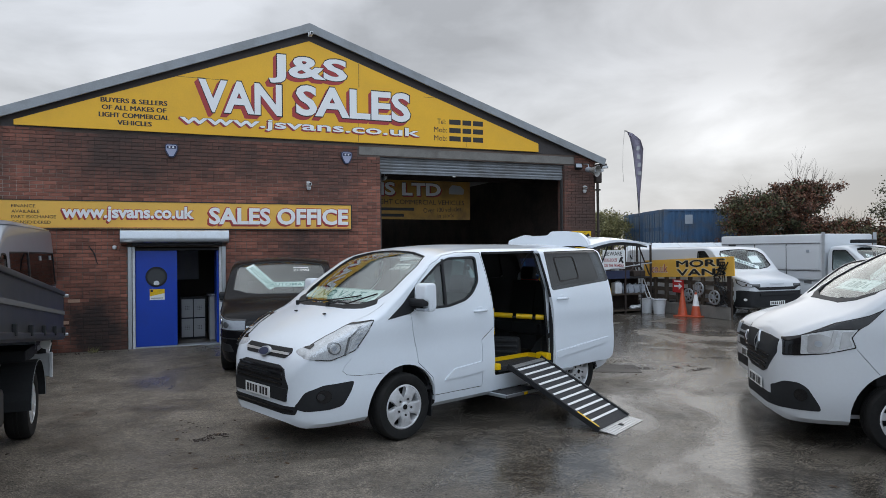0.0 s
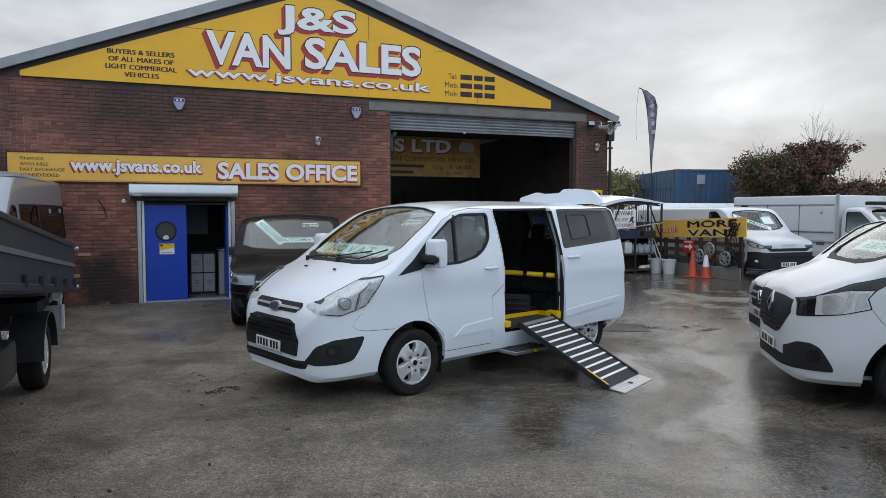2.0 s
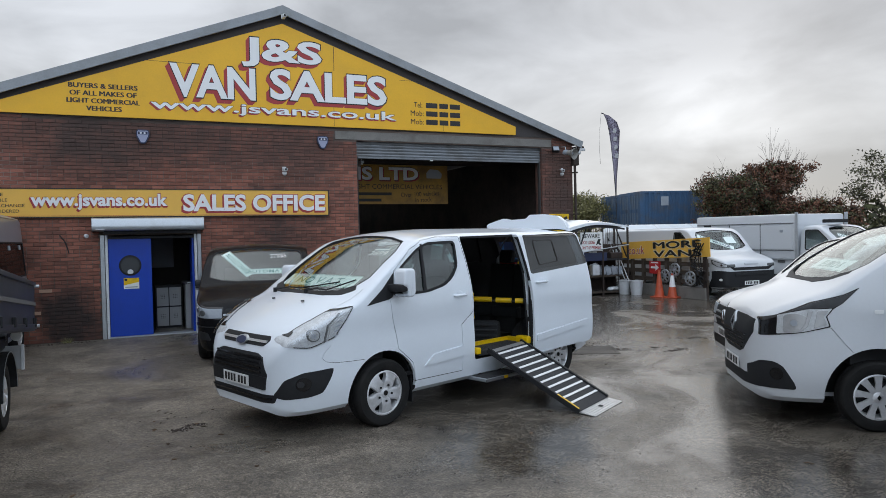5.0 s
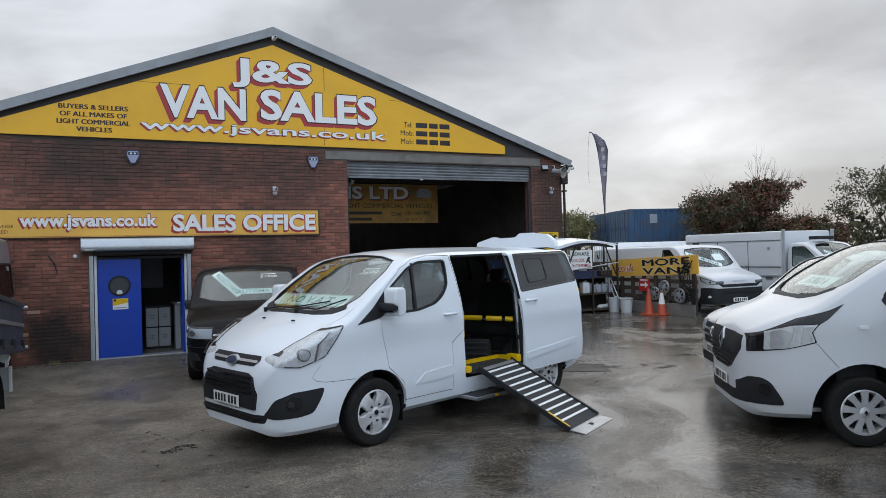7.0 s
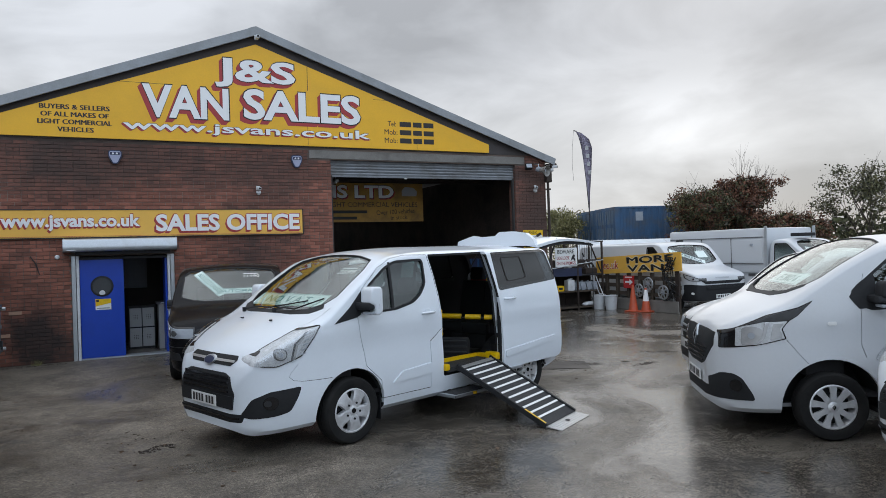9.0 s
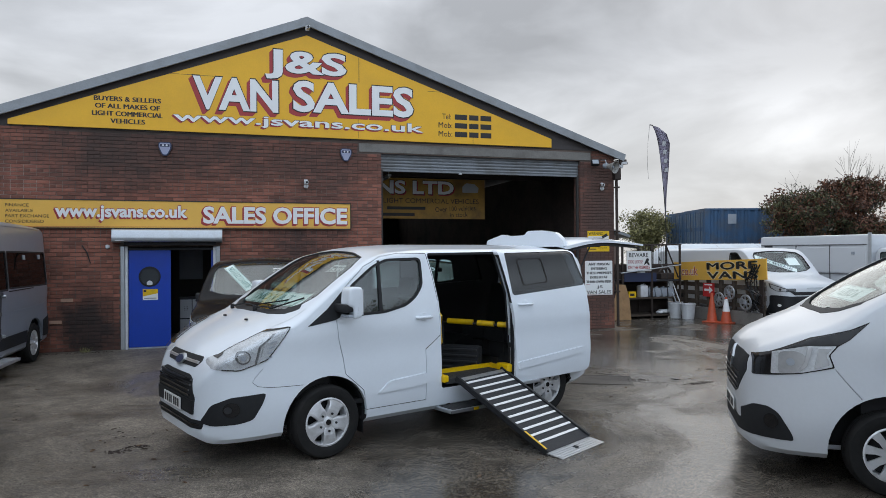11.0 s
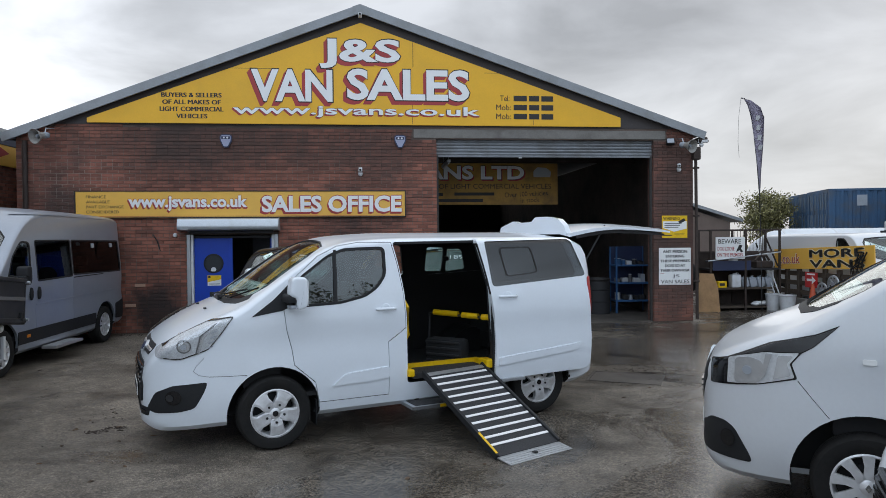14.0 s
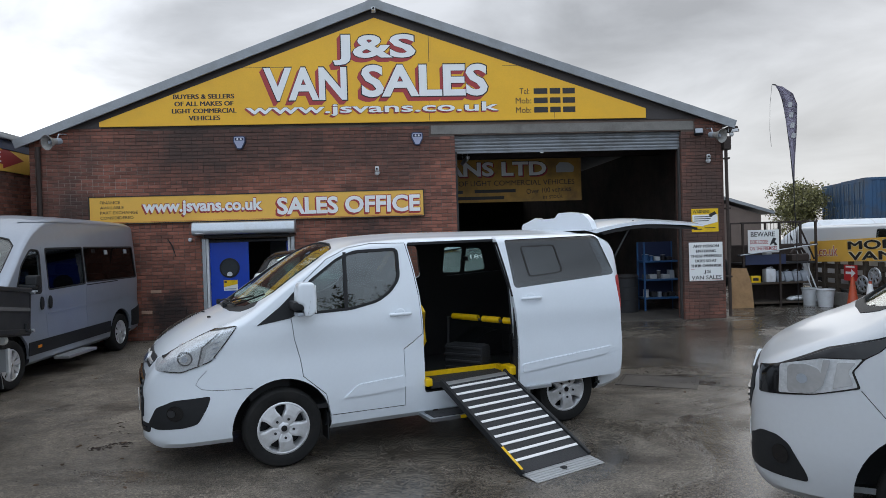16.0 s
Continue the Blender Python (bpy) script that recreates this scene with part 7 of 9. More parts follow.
SMALL = dict(
    R=0.32, rim=0.20, axles=(0.88, 3.4), cowl=1.08, dash=(0.90, 1.12), bulkhead=2.3,
    screen=[(0.86, 0.0), (0.87, 0.3), (0.91, 0.55), (1.0, 0.77), (1.42, 0.755), (1.53, 0.69), (1.56, 0.35), (1.57, 0.0)],
    windows=[(rounded([(1.20, 1.18), (2.0, 1.22), (2.0, 1.72), (1.68, 1.72), (1.40, 1.50)], 0.05, 3), M_GLASS)],
    seams=[[(1.16, 1.16), (1.16, 0.85), (1.20, 0.68)], [(2.08, 1.75), (2.10, 0.4)]],
    front=[("grille", rounded([(-0.50, 0.80), (-0.40, 0.60), (0.40, 0.60), (0.50, 0.80), (0.42, 0.88), (-0.42, 0.88)], 0.03), 0.3, 0.004, M_PLAST),
           ("grille_slat", [(-0.44, 0.70), (0.44, 0.70), (0.45, 0.725), (-0.45, 0.725)], 0.28, 0.014, M_STEEL), ("grille_slat", [(-0.46, 0.78), (0.46, 0.78), (0.46, 0.805), (-0.46, 0.805)], 0.28, 0.014, M_STEEL),
           ("badge_ring", oval(0, 0.75, 0.095, 0.095), 0.3, 0.022, M_CHROME), ("badge_field", oval(0, 0.75, 0.078, 0.078), 0.3, 0.026, M_GLOSSBLK), ("badge_star", [(0, 0.825), (0.014, 0.757), (0.066, 0.712), (0, 0.736), (-0.066, 0.712), (-0.014, 0.757)], 0.3, 0.030, M_CHROME),
           ("lower_intake", rounded([(-0.6, 0.46), (-0.56, 0.34), (0.56, 0.34), (0.6, 0.46)], 0.02), 0.3, 0.003, M_PLAST)],
    sides=[("headlight", rounded([(-0.05, 0.72), (-0.05, 0.87), (0.10, 0.92), (0.30, 0.985), (0.56, 1.02), (0.50, 0.88), (0.30, 0.74)], 0.02, 2), 0.46, 0.003, M_GLOSSBLK),
           ("headlight_lens", rounded([(-0.04, 0.74), (-0.04, 0.855), (0.10, 0.90), (0.30, 0.965), (0.53, 1.0), (0.47, 0.88), (0.29, 0.76)], 0.02, 2), 0.48, 0.008, M_GREY),
           ("lamp_bowl", oval(0.09, 0.82, 0.045, 0.045), 0.5, 0.014, M_LAMPDK), ("lamp_bowl", oval(0.24, 0.865, 0.05, 0.05), 0.5, 0.014, M_CHROME), ("lamp_bezel", [(0.155, 0.77), (0.175, 0.775), (0.185, 0.91), (0.165, 0.90)], 0.5, 0.014, M_LAMPDK),
           ("fog_recess", rounded([(0.02, 0.40), (0.04, 0.52), (0.20, 0.54), (0.28, 0.42)], 0.02, 2), 0.5, 0.004, M_PLAST), ("bumper_strip", [(0.0, 0.60), (0.62, 0.62), (0.62, 0.635), (0.0, 0.615)], 0.4, 0.006, M_PLAST)],
    plate=(-0.014, 0.53), mirror=(1.14, 1.10, 0.85, M_PLAST),
    wipers=(((0.86, 0.35, 1.21), (0.90, -0.05, 1.23), (0.98, -0.5, 1.30)),))
blk = parked_van("small_van", "black small van with sale cards behind its windscreen", pose(2.08, 11.1, 0, 0, 0, 78), BLK, M_BLACKP, SMALL)
card(blk, "NO ULEZ CHARGE", 0.72, 0.17, screen_frame(1.24, 0.32, 1.525, 40) @ pose(0, 0, 0, 0, 0, -52), letters=0.85)
card(blk, "AUTOMATIC", 0.86, 0.13, screen_frame(1.085, -0.20, 1.395, 40), letters=0.86)
lettering("21990", 0.28, 0.065, M_TWHITE, blk, screen_frame(1.345, -0.35, 1.63, 38), name="price_figures", depth=0.002)
part("price_caption", box((-0.14, 0.055, 0), (0.12, 0.072, 0.002)), M_TWHITE, blk, m=screen_frame(1.345, -0.35, 1.63, 38))
mer = parked_van("small_van", "white small van with round badge, tight beside the panel van", pose(7.80, 7.25, 0, 0, 0, -33), BLK, M_WHITE2, SMALL)

hid = copy_thing(mer, pose(5.15, 11.2, 0, 0, 0, 87))
tagged(hid, "white small van with a windscreen price, behind the passenger van", "van")
lettering("18995", 0.42, 0.10, M_TWHITE, hid, screen_frame(1.30, -0.05, 1.625, 40), name="price_figures", depth=0.002)

# second white van of the same kind, nearest the camera's path on the right
twin = thing("crew_van", "white van with oval nose badge and chrome bar, parked close by", "van", pose(5.917, 3.11, 0, 0, 0, -28))
for ch in list(van.children):
    base = ch.name.split(".")[0]
    if base in ("tailgate", "windscreen_card", "price_figures", "price_caption", "wheelchair_barrier", "barrier_frame", "folded_seat", "grab_rail", "step_light", "door_catch"):
        continue
    k = copy_thing(ch, pose(-0.985, 0, 0) if base == "sliding_door" else ch.matrix_basis.copy())
    k.parent = twin
part("tailgate", box((4.74, -0.78, 0.5), (4.80, 0.78, 1.93), 0.04), M_WHITE, twin, smooth=40)

# silver minibus against the wing
MIN = dict(L=5.4, belt=1.22, lean=0.075, crown=0.06, tuck=0.05,
           top=[(0, 0.85), (0.03, 0.98), (0.1, 1.10), (0.3, 1.22), (0.6, 1.34), (0.78, 1.43), (1.1, 1.75), (1.45, 2.12), (1.75, 2.35), (2.1, 2.49), (2.6, 2.54), (5.0, 2.50), (5.3, 2.46), (5.4, 2.3)],
           bot=[(0, 0.30), (0.2, 0.26), (5.1, 0.30), (5.4, 0.36)],
           plan=[(0, 0.66), (0.03, 0.74), (0.1, 0.83), (0.3, 0.94), (0.6, 0.99), (1.2, 1.025), (4.8, 1.025), (5.2, 1.0), (5.4, 0.93)],
           r=[(0, 0.08), (0.5, 0.14), (1.4, 0.12), (2.2, 0.16), (5.4, 0.16)])
mbus = parked_van("minibus", "silver high-roof minibus with dark side glass", pose(-2.72, 9.98, 0, 0, 0, 87), MIN, M_SILVER, dict(
    R=0.35, rim=0.22, style="nine", axles=(0.95, 4.40), cowl=1.26, dash=(0.95, 1.28),
    screen=[(0.84, 0.0), (0.85, 0.3), (0.90, 0.6), (1.0, 0.84), (1.42, 0.82), (1.52, 0.7), (1.58, 0.3), (1.59, 0.0)],
    windows=[(rounded([(1.10, 1.34), (1.76, 1.30), (1.80, 1.95), (1.56, 1.97), (1.30, 1.74)], 0.07, 3), M_GLASS),
             (rounded([(1.96, 1.34), (3.10, 1.36), (3.10, 1.98), (1.96, 1.98)], 0.04, 3), M_TINTD), (rounded([(3.14, 1.38), (5.18, 1.36), (5.12, 1.96), (3.14, 1.98)], 0.05, 3), M_TINTD)],
    seams=[[(1.86, 2.0), (1.88, 0.45)], [(3.12, 1.36), (3.12, 0.42)], [(1.02, 1.3), (1.05, 0.85)]],
    front=[("grille", rounded([(-0.5, 0.78), (-0.4, 0.55), (0.4, 0.55), (0.5, 0.78)], 0.04), 0.3, 0.004, M_PLAST)],
    sides=[("side_moulding", rounded([(1.36, 0.40), (1.36, 0.60), (3.96, 0.62), (3.96, 0.42)], 0.02), 0.6, 0.012, M_PLAST),
           ("rear_corner_moulding", rounded([(4.84, 0.42), (4.84, 0.72), (5.42, 0.80), (5.42, 0.40)], 0.03), 0.5, 0.010, M_PLAST),
           ("waist_crease", [(1.92, 0.96), (1.92, 0.985), (5.2, 1.02), (5.2, 0.995)], 0.6, 0.007, M_SILVER),
           ("side_marker", rounded([(1.58, 0.49), (1.68, 0.49), (1.68, 0.535), (1.58, 0.535)], 0.01), 0.6, 0.018, M_AMBER),
           ("headlight", rounded([(0.10, 0.86), (0.14, 1.05), (0.55, 1.30), (0.62, 1.22), (0.45, 0.95)], 0.04), 0.55, 0.004, M_CHROMED),
           ("roof_rail", [(1.9, 2.40), (5.0, 2.38), (5.0, 2.395), (1.9, 2.415)], 0.6, 0.010, M_SILVER),
           ("quarter_vent", rounded([(3.92, 1.84), (4.02, 1.84), (4.02, 1.92), (3.92, 1.92)], 0.01), 0.6, 0.004, M_GREY),
           ("quarter_vent", rounded([(4.72, 1.84), (4.82, 1.84), (4.82, 1.92), (4.72, 1.92)], 0.01), 0.6, 0.004, M_GREY)],
    mirror=(1.22, 1.34, 1.08, M_PLAST)))
for x in (1.74, 1.97):
    hd = part("door_handle", lathe([(0.001, -0.03), (0.05, -0.025), (0.055, 0.0), (0.001, 0.0)], 20), M_PLAST, mbus, "black recessed handle", m=pose(x, -1.02, 1.15) @ Matrix.Diagonal((0.8, 1, 1.9, 1)))
stp = part("entry_step", box((2.06, -1.24, 0.24), (2.96, -1.0, 0.29), 0.01), M_ALU, mbus, "ribbed aluminium entry step")
for k in range(8):
    part("step_rib", box((2.10 + k * 0.105, -1.22, 0.29), (2.13 + k * 0.105, -1.02, 0.296)), M_ALU, stp)
part("slide_rail", side_prism([(3.14, 1.325), (4.3, 1.33), (4.3, 1.345), (3.14, 1.34)], -1.03, -1.01), M_PLAST, mbus)
lettering("17995", 0.36, 0.085, M_TWHITE, mbus, screen_frame(1.18, 0.38, 1.86, 44), name="price_figures", depth=0.002)
for x in (3.1, 3.9):
    for y in (-0.6, 0.0, 0.6):
        seat(mbus, x, y, 0.75)

# white chassis van behind the fence, nose out
DLY = dict(L=5.6, belt=1.15, lean=0.10, crown=0.03, tuck=0.05,
           top=[(0, 0.90), (0.02, 1.00), (0.06, 1.06), (0.3, 1.16), (0.7, 1.27), (0.86, 1.33), (1.06, 1.55), (1.28, 1.79), (1.42, 1.91), (1.6, 1.98), (1.85, 2.0), (2.3, 2.0), (5.3, 1.98), (5.5, 1.95), (5.6, 1.8)],
           bot=[(0, 0.36), (0.2, 0.30), (5.3, 0.34), (5.6, 0.42)],
           plan=[(0, 0.78), (0.03, 0.86), (0.1, 0.91), (0.3, 0.96), (0.6, 0.99), (1.2, 1.0), (5.0, 1.0), (5.4, 0.98), (5.6, 0.9)],
           r=[(0, 0.06), (0.5, 0.09), (1.4, 0.07), (2.2, 0.09), (5.6, 0.10)])
dly = parked_van("chassis_van", "white heavy van with black bumper and a sale strip", pose(15.9, 14.04, 0, 0, 0, 88), DLY, M_WHITE2, dict(
    R=0.33, rim=0.20, axles=(0.95, 4.3), cowl=1.18, dash=(1.0, 1.2), bulkhead=2.4,
    screen=[(0.88, 0.0), (0.89, 0.3), (0.93, 0.6), (1.0, 0.80), (1.28, 0.79), (1.38, 0.68), (1.41, 0.3), (1.42, 0.0)],
    windows=[(rounded([(1.25, 1.28), (2.0, 1.30), (2.0, 1.86), (1.72, 1.86), (1.42, 1.60)], 0.05, 3), M_GLASS)],
    front=[("bumper", rounded([(-0.98, 0.34), (0.98, 0.34), (0.98, 0.80), (0.74, 0.775), (-0.74, 0.775), (-0.98, 0.80)], 0.03), 0.6, 0.006, M_PLAST),
           ("grille", rounded([(-0.84, 0.94), (-0.62, 0.805), (0.62, 0.805), (0.84, 0.94), (0.60, 0.885), (-0.60, 0.885)], 0.01), 0.4, 0.010, M_PLAST), ("bumper_step", [(-0.6, 0.66), (0.6, 0.66), (0.6, 0.72), (-0.6, 0.72)], 0.4, 0.03, M_PLAST),
           ("name_bar", [(-0.24, 0.955), (0.24, 0.955), (0.24, 0.99), (-0.24, 0.99)], 0.4, 0.012, M_STEEL)],
    sides=[("headlight", rounded([(0.0, 0.885), (0.0, 0.965), (0.12, 1.01), (0.48, 1.10), (0.44, 0.98), (0.25, 0.90)], 0.02), 0.58, 0.006, M_LAMPDK),
           ("headlight_lens", rounded([(0.02, 0.90), (0.02, 0.955), (0.13, 0.995), (0.42, 1.065), (0.39, 0.99), (0.24, 0.915)], 0.012), 0.60, 0.011, M_BOWL), ("lamp_bowl", oval(0.13, 0.95, 0.03, 0.03), 0.6, 0.015, M_CHROME),
           ("fog_lamp", oval(0.16, 0.55, 0.05, 0.035), 0.55, 0.010, M_PLATE)],
    plate=(-0.014, 0.45), mirror=(1.25, 1.25, 1.02, M_PLAST),
    wipers=(((0.94, 0.3, 1.34), (0.99, -0.1, 1.36), (1.07, -0.55, 1.45)),)))
card(dly, "LOW MILEAGE", 1.15, 0.16, screen_frame(1.10, 0.22, 1.57, 46) @ pose(0, 0, 0, 0, 0, -27), M_NAVY, 0.8)
lettering("18990", 0.26, 0.06, M_TWHITE, dly, screen_frame(1.24, -0.40, 1.725, 46), name="price_figures", depth=0.002)
part("price_sheet", box((-0.20, -0.20, 0), (0.16, 0.06, 0.002)), M_STICKER, dly, m=screen_frame(1.18, -0.36, 1.665, 46))
part("roof_beacon", box((1.8, -0.3, 2.0), (1.9, -0.1, 2.05), 0.015), M_PLAST, dly)

# box lorry beyond
bxl = parked_van("box_lorry", "white box lorry with low side lockers, parked beyond the fence", pose(19.05, 12.0, 0, 0, 0, 90), DLY | dict(L=2.25, top=[(0, 0.80), (0.03, 0.92), (0.1, 1.02), (0.3, 1.12), (0.7, 1.24), (0.9, 1.33), (1.2, 1.62), (1.5, 1.86), (1.7, 1.98), (1.95, 2.02), (2.2, 2.0), (2.25, 1.9)],
    bot=[(0, 0.36), (0.2, 0.30), (2.25, 0.36)], plan=[(0, 0.72), (0.03, 0.80), (0.1, 0.86), (0.3, 0.93), (0.6, 0.96), (1.2, 0.97), (2.25, 0.97)], r=[(0, 0.08), (0.5, 0.12), (1.4, 0.10), (2.25, 0.12)]), M_WHITE2, dict(
    R=0.33, rim=0.20, axles=(0.95,), cowl=1.18, dash=(1.0, 1.2),
    screen=[(0.93, 0.0), (0.94, 0.3), (0.98, 0.6), (1.06, 0.78), (1.46, 0.76), (1.60, 0.62), (1.64, 0.3), (1.65, 0.0)],
    windows=[(rounded([(1.22, 1.28), (2.1, 1.30), (2.12, 1.86), (1.72, 1.86), (1.42, 1.60)], 0.05, 3), M_GLASS)],
    front=[("bumper", [(-0.98, 0.34), (0.98, 0.34), (0.98, 0.66), (-0.98, 0.66)], 0.6, 0.005, M_PLAST)], mirror=(1.25, 1.25, 1.02, M_PLAST)))
bb = part("box_body", box((2.35, -1.06, 1.02), (6.2, 1.06, 2.34), 0.06), M_WHITE2, bxl, "white moulded box body", smooth=40)
for q in (-1, 1):
    lo_, hi_ = (-1.085, -1.05) if q < 0 else (1.05, 1.085)
    part("side_panel", box((2.42, lo_ + 0.01, 1.30), (6.0, hi_ - 0.01, 2.0), 0.008), M_WHITE2, bb)
    part("side_groove", box((2.40, lo_, 1.26), (6.15, hi_, 1.28)), M_TRIM, bb)
    part("side_groove", box((2.40, lo_, 2.06), (6.15, hi_, 2.08)), M_TRIM, bb)
    part("bottom_rail", box((2.36, lo_ - 0.005, 0.985), (6.2, hi_ + 0.005, 1.03), 0.006), M_STEEL, bb)
    for x in (3.55, 4.75):
        part("side_groove", box((x, lo_, 1.02), (x + 0.016, hi_, 2.05)), M_TRIM, bb)
    part("head_post", box((2.24, lo_, 0.75), (2.34, hi_, 2.38), 0.01), M_STEEL, bb)
    part("box_lamp", box((2.75, lo_ - 0.01, 1.80), (2.85, hi_ + 0.01, 1.88), 0.01), M_GREY, bb)
    part("locker_latch", box((2.70, lo_, 0.90), (2.95, hi_ - 0.02, 0.97), 0.005), M_TRIM, bb)
part("lower_locker", box((2.36, -1.04, 0.55), (6.2, 1.04, 1.0), 0.02), M_WHITE2, bxl, smooth=40)
part("roof_unit", box((1.6, -0.2, 2.06), (1.9, 0.5, 2.16), 0.02), M_PLAST, bxl)
for s in (-1, 1):
    wheel(bxl, 4.9, s * 0.86, 0.33, 0.20, "disc", 0.21, s)
part("chassis", box((1.9, -0.45, 0.40), (6.1, 0.45, 0.58)), M_TRIMD, bxl)
card(bxl, "LOW", 0.40, 0.16, screen_frame(1.28, 0.42, 1.67, 40) @ pose(0, 0, 0, 0, 0, -24), M_NAVY, 0.8)
for q in (-1, 1):
    part("cab_handle", box((1.80, min(q * 0.955, q * 1.0), 0.98), (1.95, max(q * 0.955, q * 1.0), 1.16), 0.02), M_PLAST, bxl)

# dark tipper lorry at the left, its body slightly raised
tip = thing("tipper_lorry", "dark grey dropside tipper lorry with slightly raised body", "lorry", pose(-0.66, 9.45, 0, 0, 0, 0))
bed_m = pose(0, 0, 0.95, -6.2, 0, 0)
part("bed_floor", box((-2.10, -4.6, -0.02), (0.0, 0.0, 0.05), 0.01), M_DGREY, tip, m=bed_m)
ds = part("dropside", box((-0.04, -4.6, 0.02), (0.0, -0.04, 0.53), 0.008), M_DGREY, tip, "dark ribbed dropside", m=bed_m)
part("side_rib", box((0.0, -4.6, 0.27), (0.016, -0.04, 0.315), 0.005), M_TRIM, ds)
part("top_rail", box((-0.05, -4.6, 0.50), (0.02, -0.02, 0.55), 0.01), M_DGREY, ds)
part("bottom_rail", box((-0.03, -4.6, 0.0), (0.022, -0.02, 0.06), 0.01), M_DGREY, ds)
for k in range(5):
    y = -0.14 - k * 0.72
    part("latch", box((0.0, y - 0.025, 0.03), (0.035, y + 0.025, 0.13), 0.008), M_PLAST, ds)
part("dropside", box((-2.10, -4.6, 0.02), (-2.06, -0.04, 0.53), 0.008), M_DGREY, tip, m=bed_m)
tb = part("tailboard", box((-2.10, -0.04, 0.02), (0.0, 0.0, 0.53), 0.008), M_DGREY, tip, m=bed_m)
part("tailboard_pin", tube((0.0, -0.02, 0.50), (0.05, -0.02, 0.50), 0.02), M_STEEL, tb)
part("tailboard_pin", tube((0.0, -0.02, 0.04), (0.05, -0.02, 0.04), 0.02), M_STEEL, tb)
for x in (-1.45, -0.70):
    part("chassis_rail", box((x, -6.2, 0.62), (x + 0.09, -0.1, 0.80), 0.01), M_DGREY, tip)
part("subframe", box((-1.8, -0.9, 0.80), (-0.25, -0.15, 0.93), 0.01), M_PLAST, tip)
part("axle", tube((-1.85, -0.83, 0.36), (-0.3, -0.83, 0.36), 0.07), M_PLAST, tip)
for s, x in ((1, -0.30), (-1, -1.80)):
    wheel(tip, x, -0.83, 0.365, 0.215, "nine", 0.22, -1).matrix_basis = pose(x, -0.83, 0.365, 0, 0, 90 if s > 0 else -90)
    arc = [(-0.83 + 0.44 * math.cos(a), 0.37 + 0.44 * math.sin(a)) for a in [math.pi * k / 14 for k in range(15)]]
    arc_o = [(-0.83 + 0.455 * math.cos(a), 0.37 + 0.455 * math.sin(a)) for a in [math.pi * k / 14 for k in range(15)]]
    g_ = part("mudguard", prism(arc_o + arc[::-1], (x - 0.16, 0, 0), (0, 1, 0), (0, 0, 1), 0, 0.32), M_PLAST, tip, "black mudguard with pale edge")
    arc2 = [(-0.83 + 0.448 * math.cos(a), 0.37 + 0.448 * math.sin(a)) for a in [math.pi * k / 14 for k in range(15)]]
    part("edge_strip", prism(arc_o + arc2[::-1], (x + (0.16 if s > 0 else -0.165), 0, 0), (0, 1, 0), (0, 0, 1), 0, 0.005), M_STEEL, g_)
part("rear_board", box((-1.0, -0.36, 0.56), (-0.08, -0.33, 0.82), 0.004), M_CARDB, tip, "pale grey rear marker board")
part("board_edge", box((-0.10, -0.375, 0.55), (-0.07, -0.325, 0.83), 0.004), M_WPLAST, tip)
part("tool_box", box((-0.95, -0.32, 0.86), (-0.25, -0.22, 0.98), 0.006), M_GREY, tip)
part("work_lamp", lathe([(0.001, -0.03), (0.05, -0.03), (0.06, 0.02), (0.001, 0.02)], 18), M_PLATE, tip, m=pose(-0.14, -0.36, 0.93))
part("cross_member", box((-1.5, -2.3, 0.60), (-0.6, -2.1, 0.80), 0.02), M_PLAST, tip)
part("fuel_tank", box((-0.62, -2.9, 0.42), (-0.22, -2.1, 0.76), 0.05), M_DGREY, tip, smooth=40)
part("front_prop", box((-1.15, -4.4, 0.78), (-1.0, -4.2, 1.42), 0.01), M_PLAST, tip)
cab = part("cab", hull(dict(L=2.0, belt=1.15, lean=0.12, crown=0.05, tuck=0.05, top=[(0, 0.9), (0.1, 1.05), (0.4, 1.3), (1.0, 1.9), (1.3, 2.1), (1.9, 2.12), (2.0, 2.0)], bot=[(0, 0.4), (2.0, 0.4)], plan=[(0, 0.75), (0.1, 0.9), (0.5, 1.0), (2.0, 1.0)], r=[(0, 0.08), (1, 0.12), (2.0, 0.12)])), M_DGREY, tip, smooth=40, m=pose(-1.05, -7.0, 0, 0, 0, 90))
for s, x in ((1, -0.22), (-1, -1.88)):
    wheel(tip, x, -6.0, 0.365, 0.215, "nine", 0.22, -1).matrix_basis = pose(x, -6.0, 0.365, 0, 0, 90 if s > 0 else -90)

# ---- right-hand side of the yard: fence sign, rack, flag, cones ----
def along_fence(y, z, x=14.6):
    """A frame on the fence that faces -x: x to the right, y up, z out."""
    return Matrix(((0, 0, -1, x), (-1, 0, 0, y), (0, 1, 0, z), (0, 0, 0, 1)))


fence = thing("timber_fence", "rough dark timber fence with clutter hung on it", "fence")
part("bottom_board", box((14.60, 14.42, 0.0), (14.655, 17.3, 0.34), 0.01), M_CONC, fence, "grey concrete gravel board")
for k in range(8):
    y = 14.46 + k * 0.51
    part("post", box((14.66, y, 0.0), (14.76, y + 0.09, 1.12), 0.008), M_TIMBER, fence)
for z in (0.42, 0.66, 0.90):
    part("rail", box((14.70, 14.42, z), (14.75, 18.1, z + 0.12), 0.006), M_TIMBER, fence)
part("rusty_sheet", box((14.63, 14.40, 0.05), (14.66, 14.54, 1.55), 0.004), M_RUST, fence, "rusty upright metal sheet")

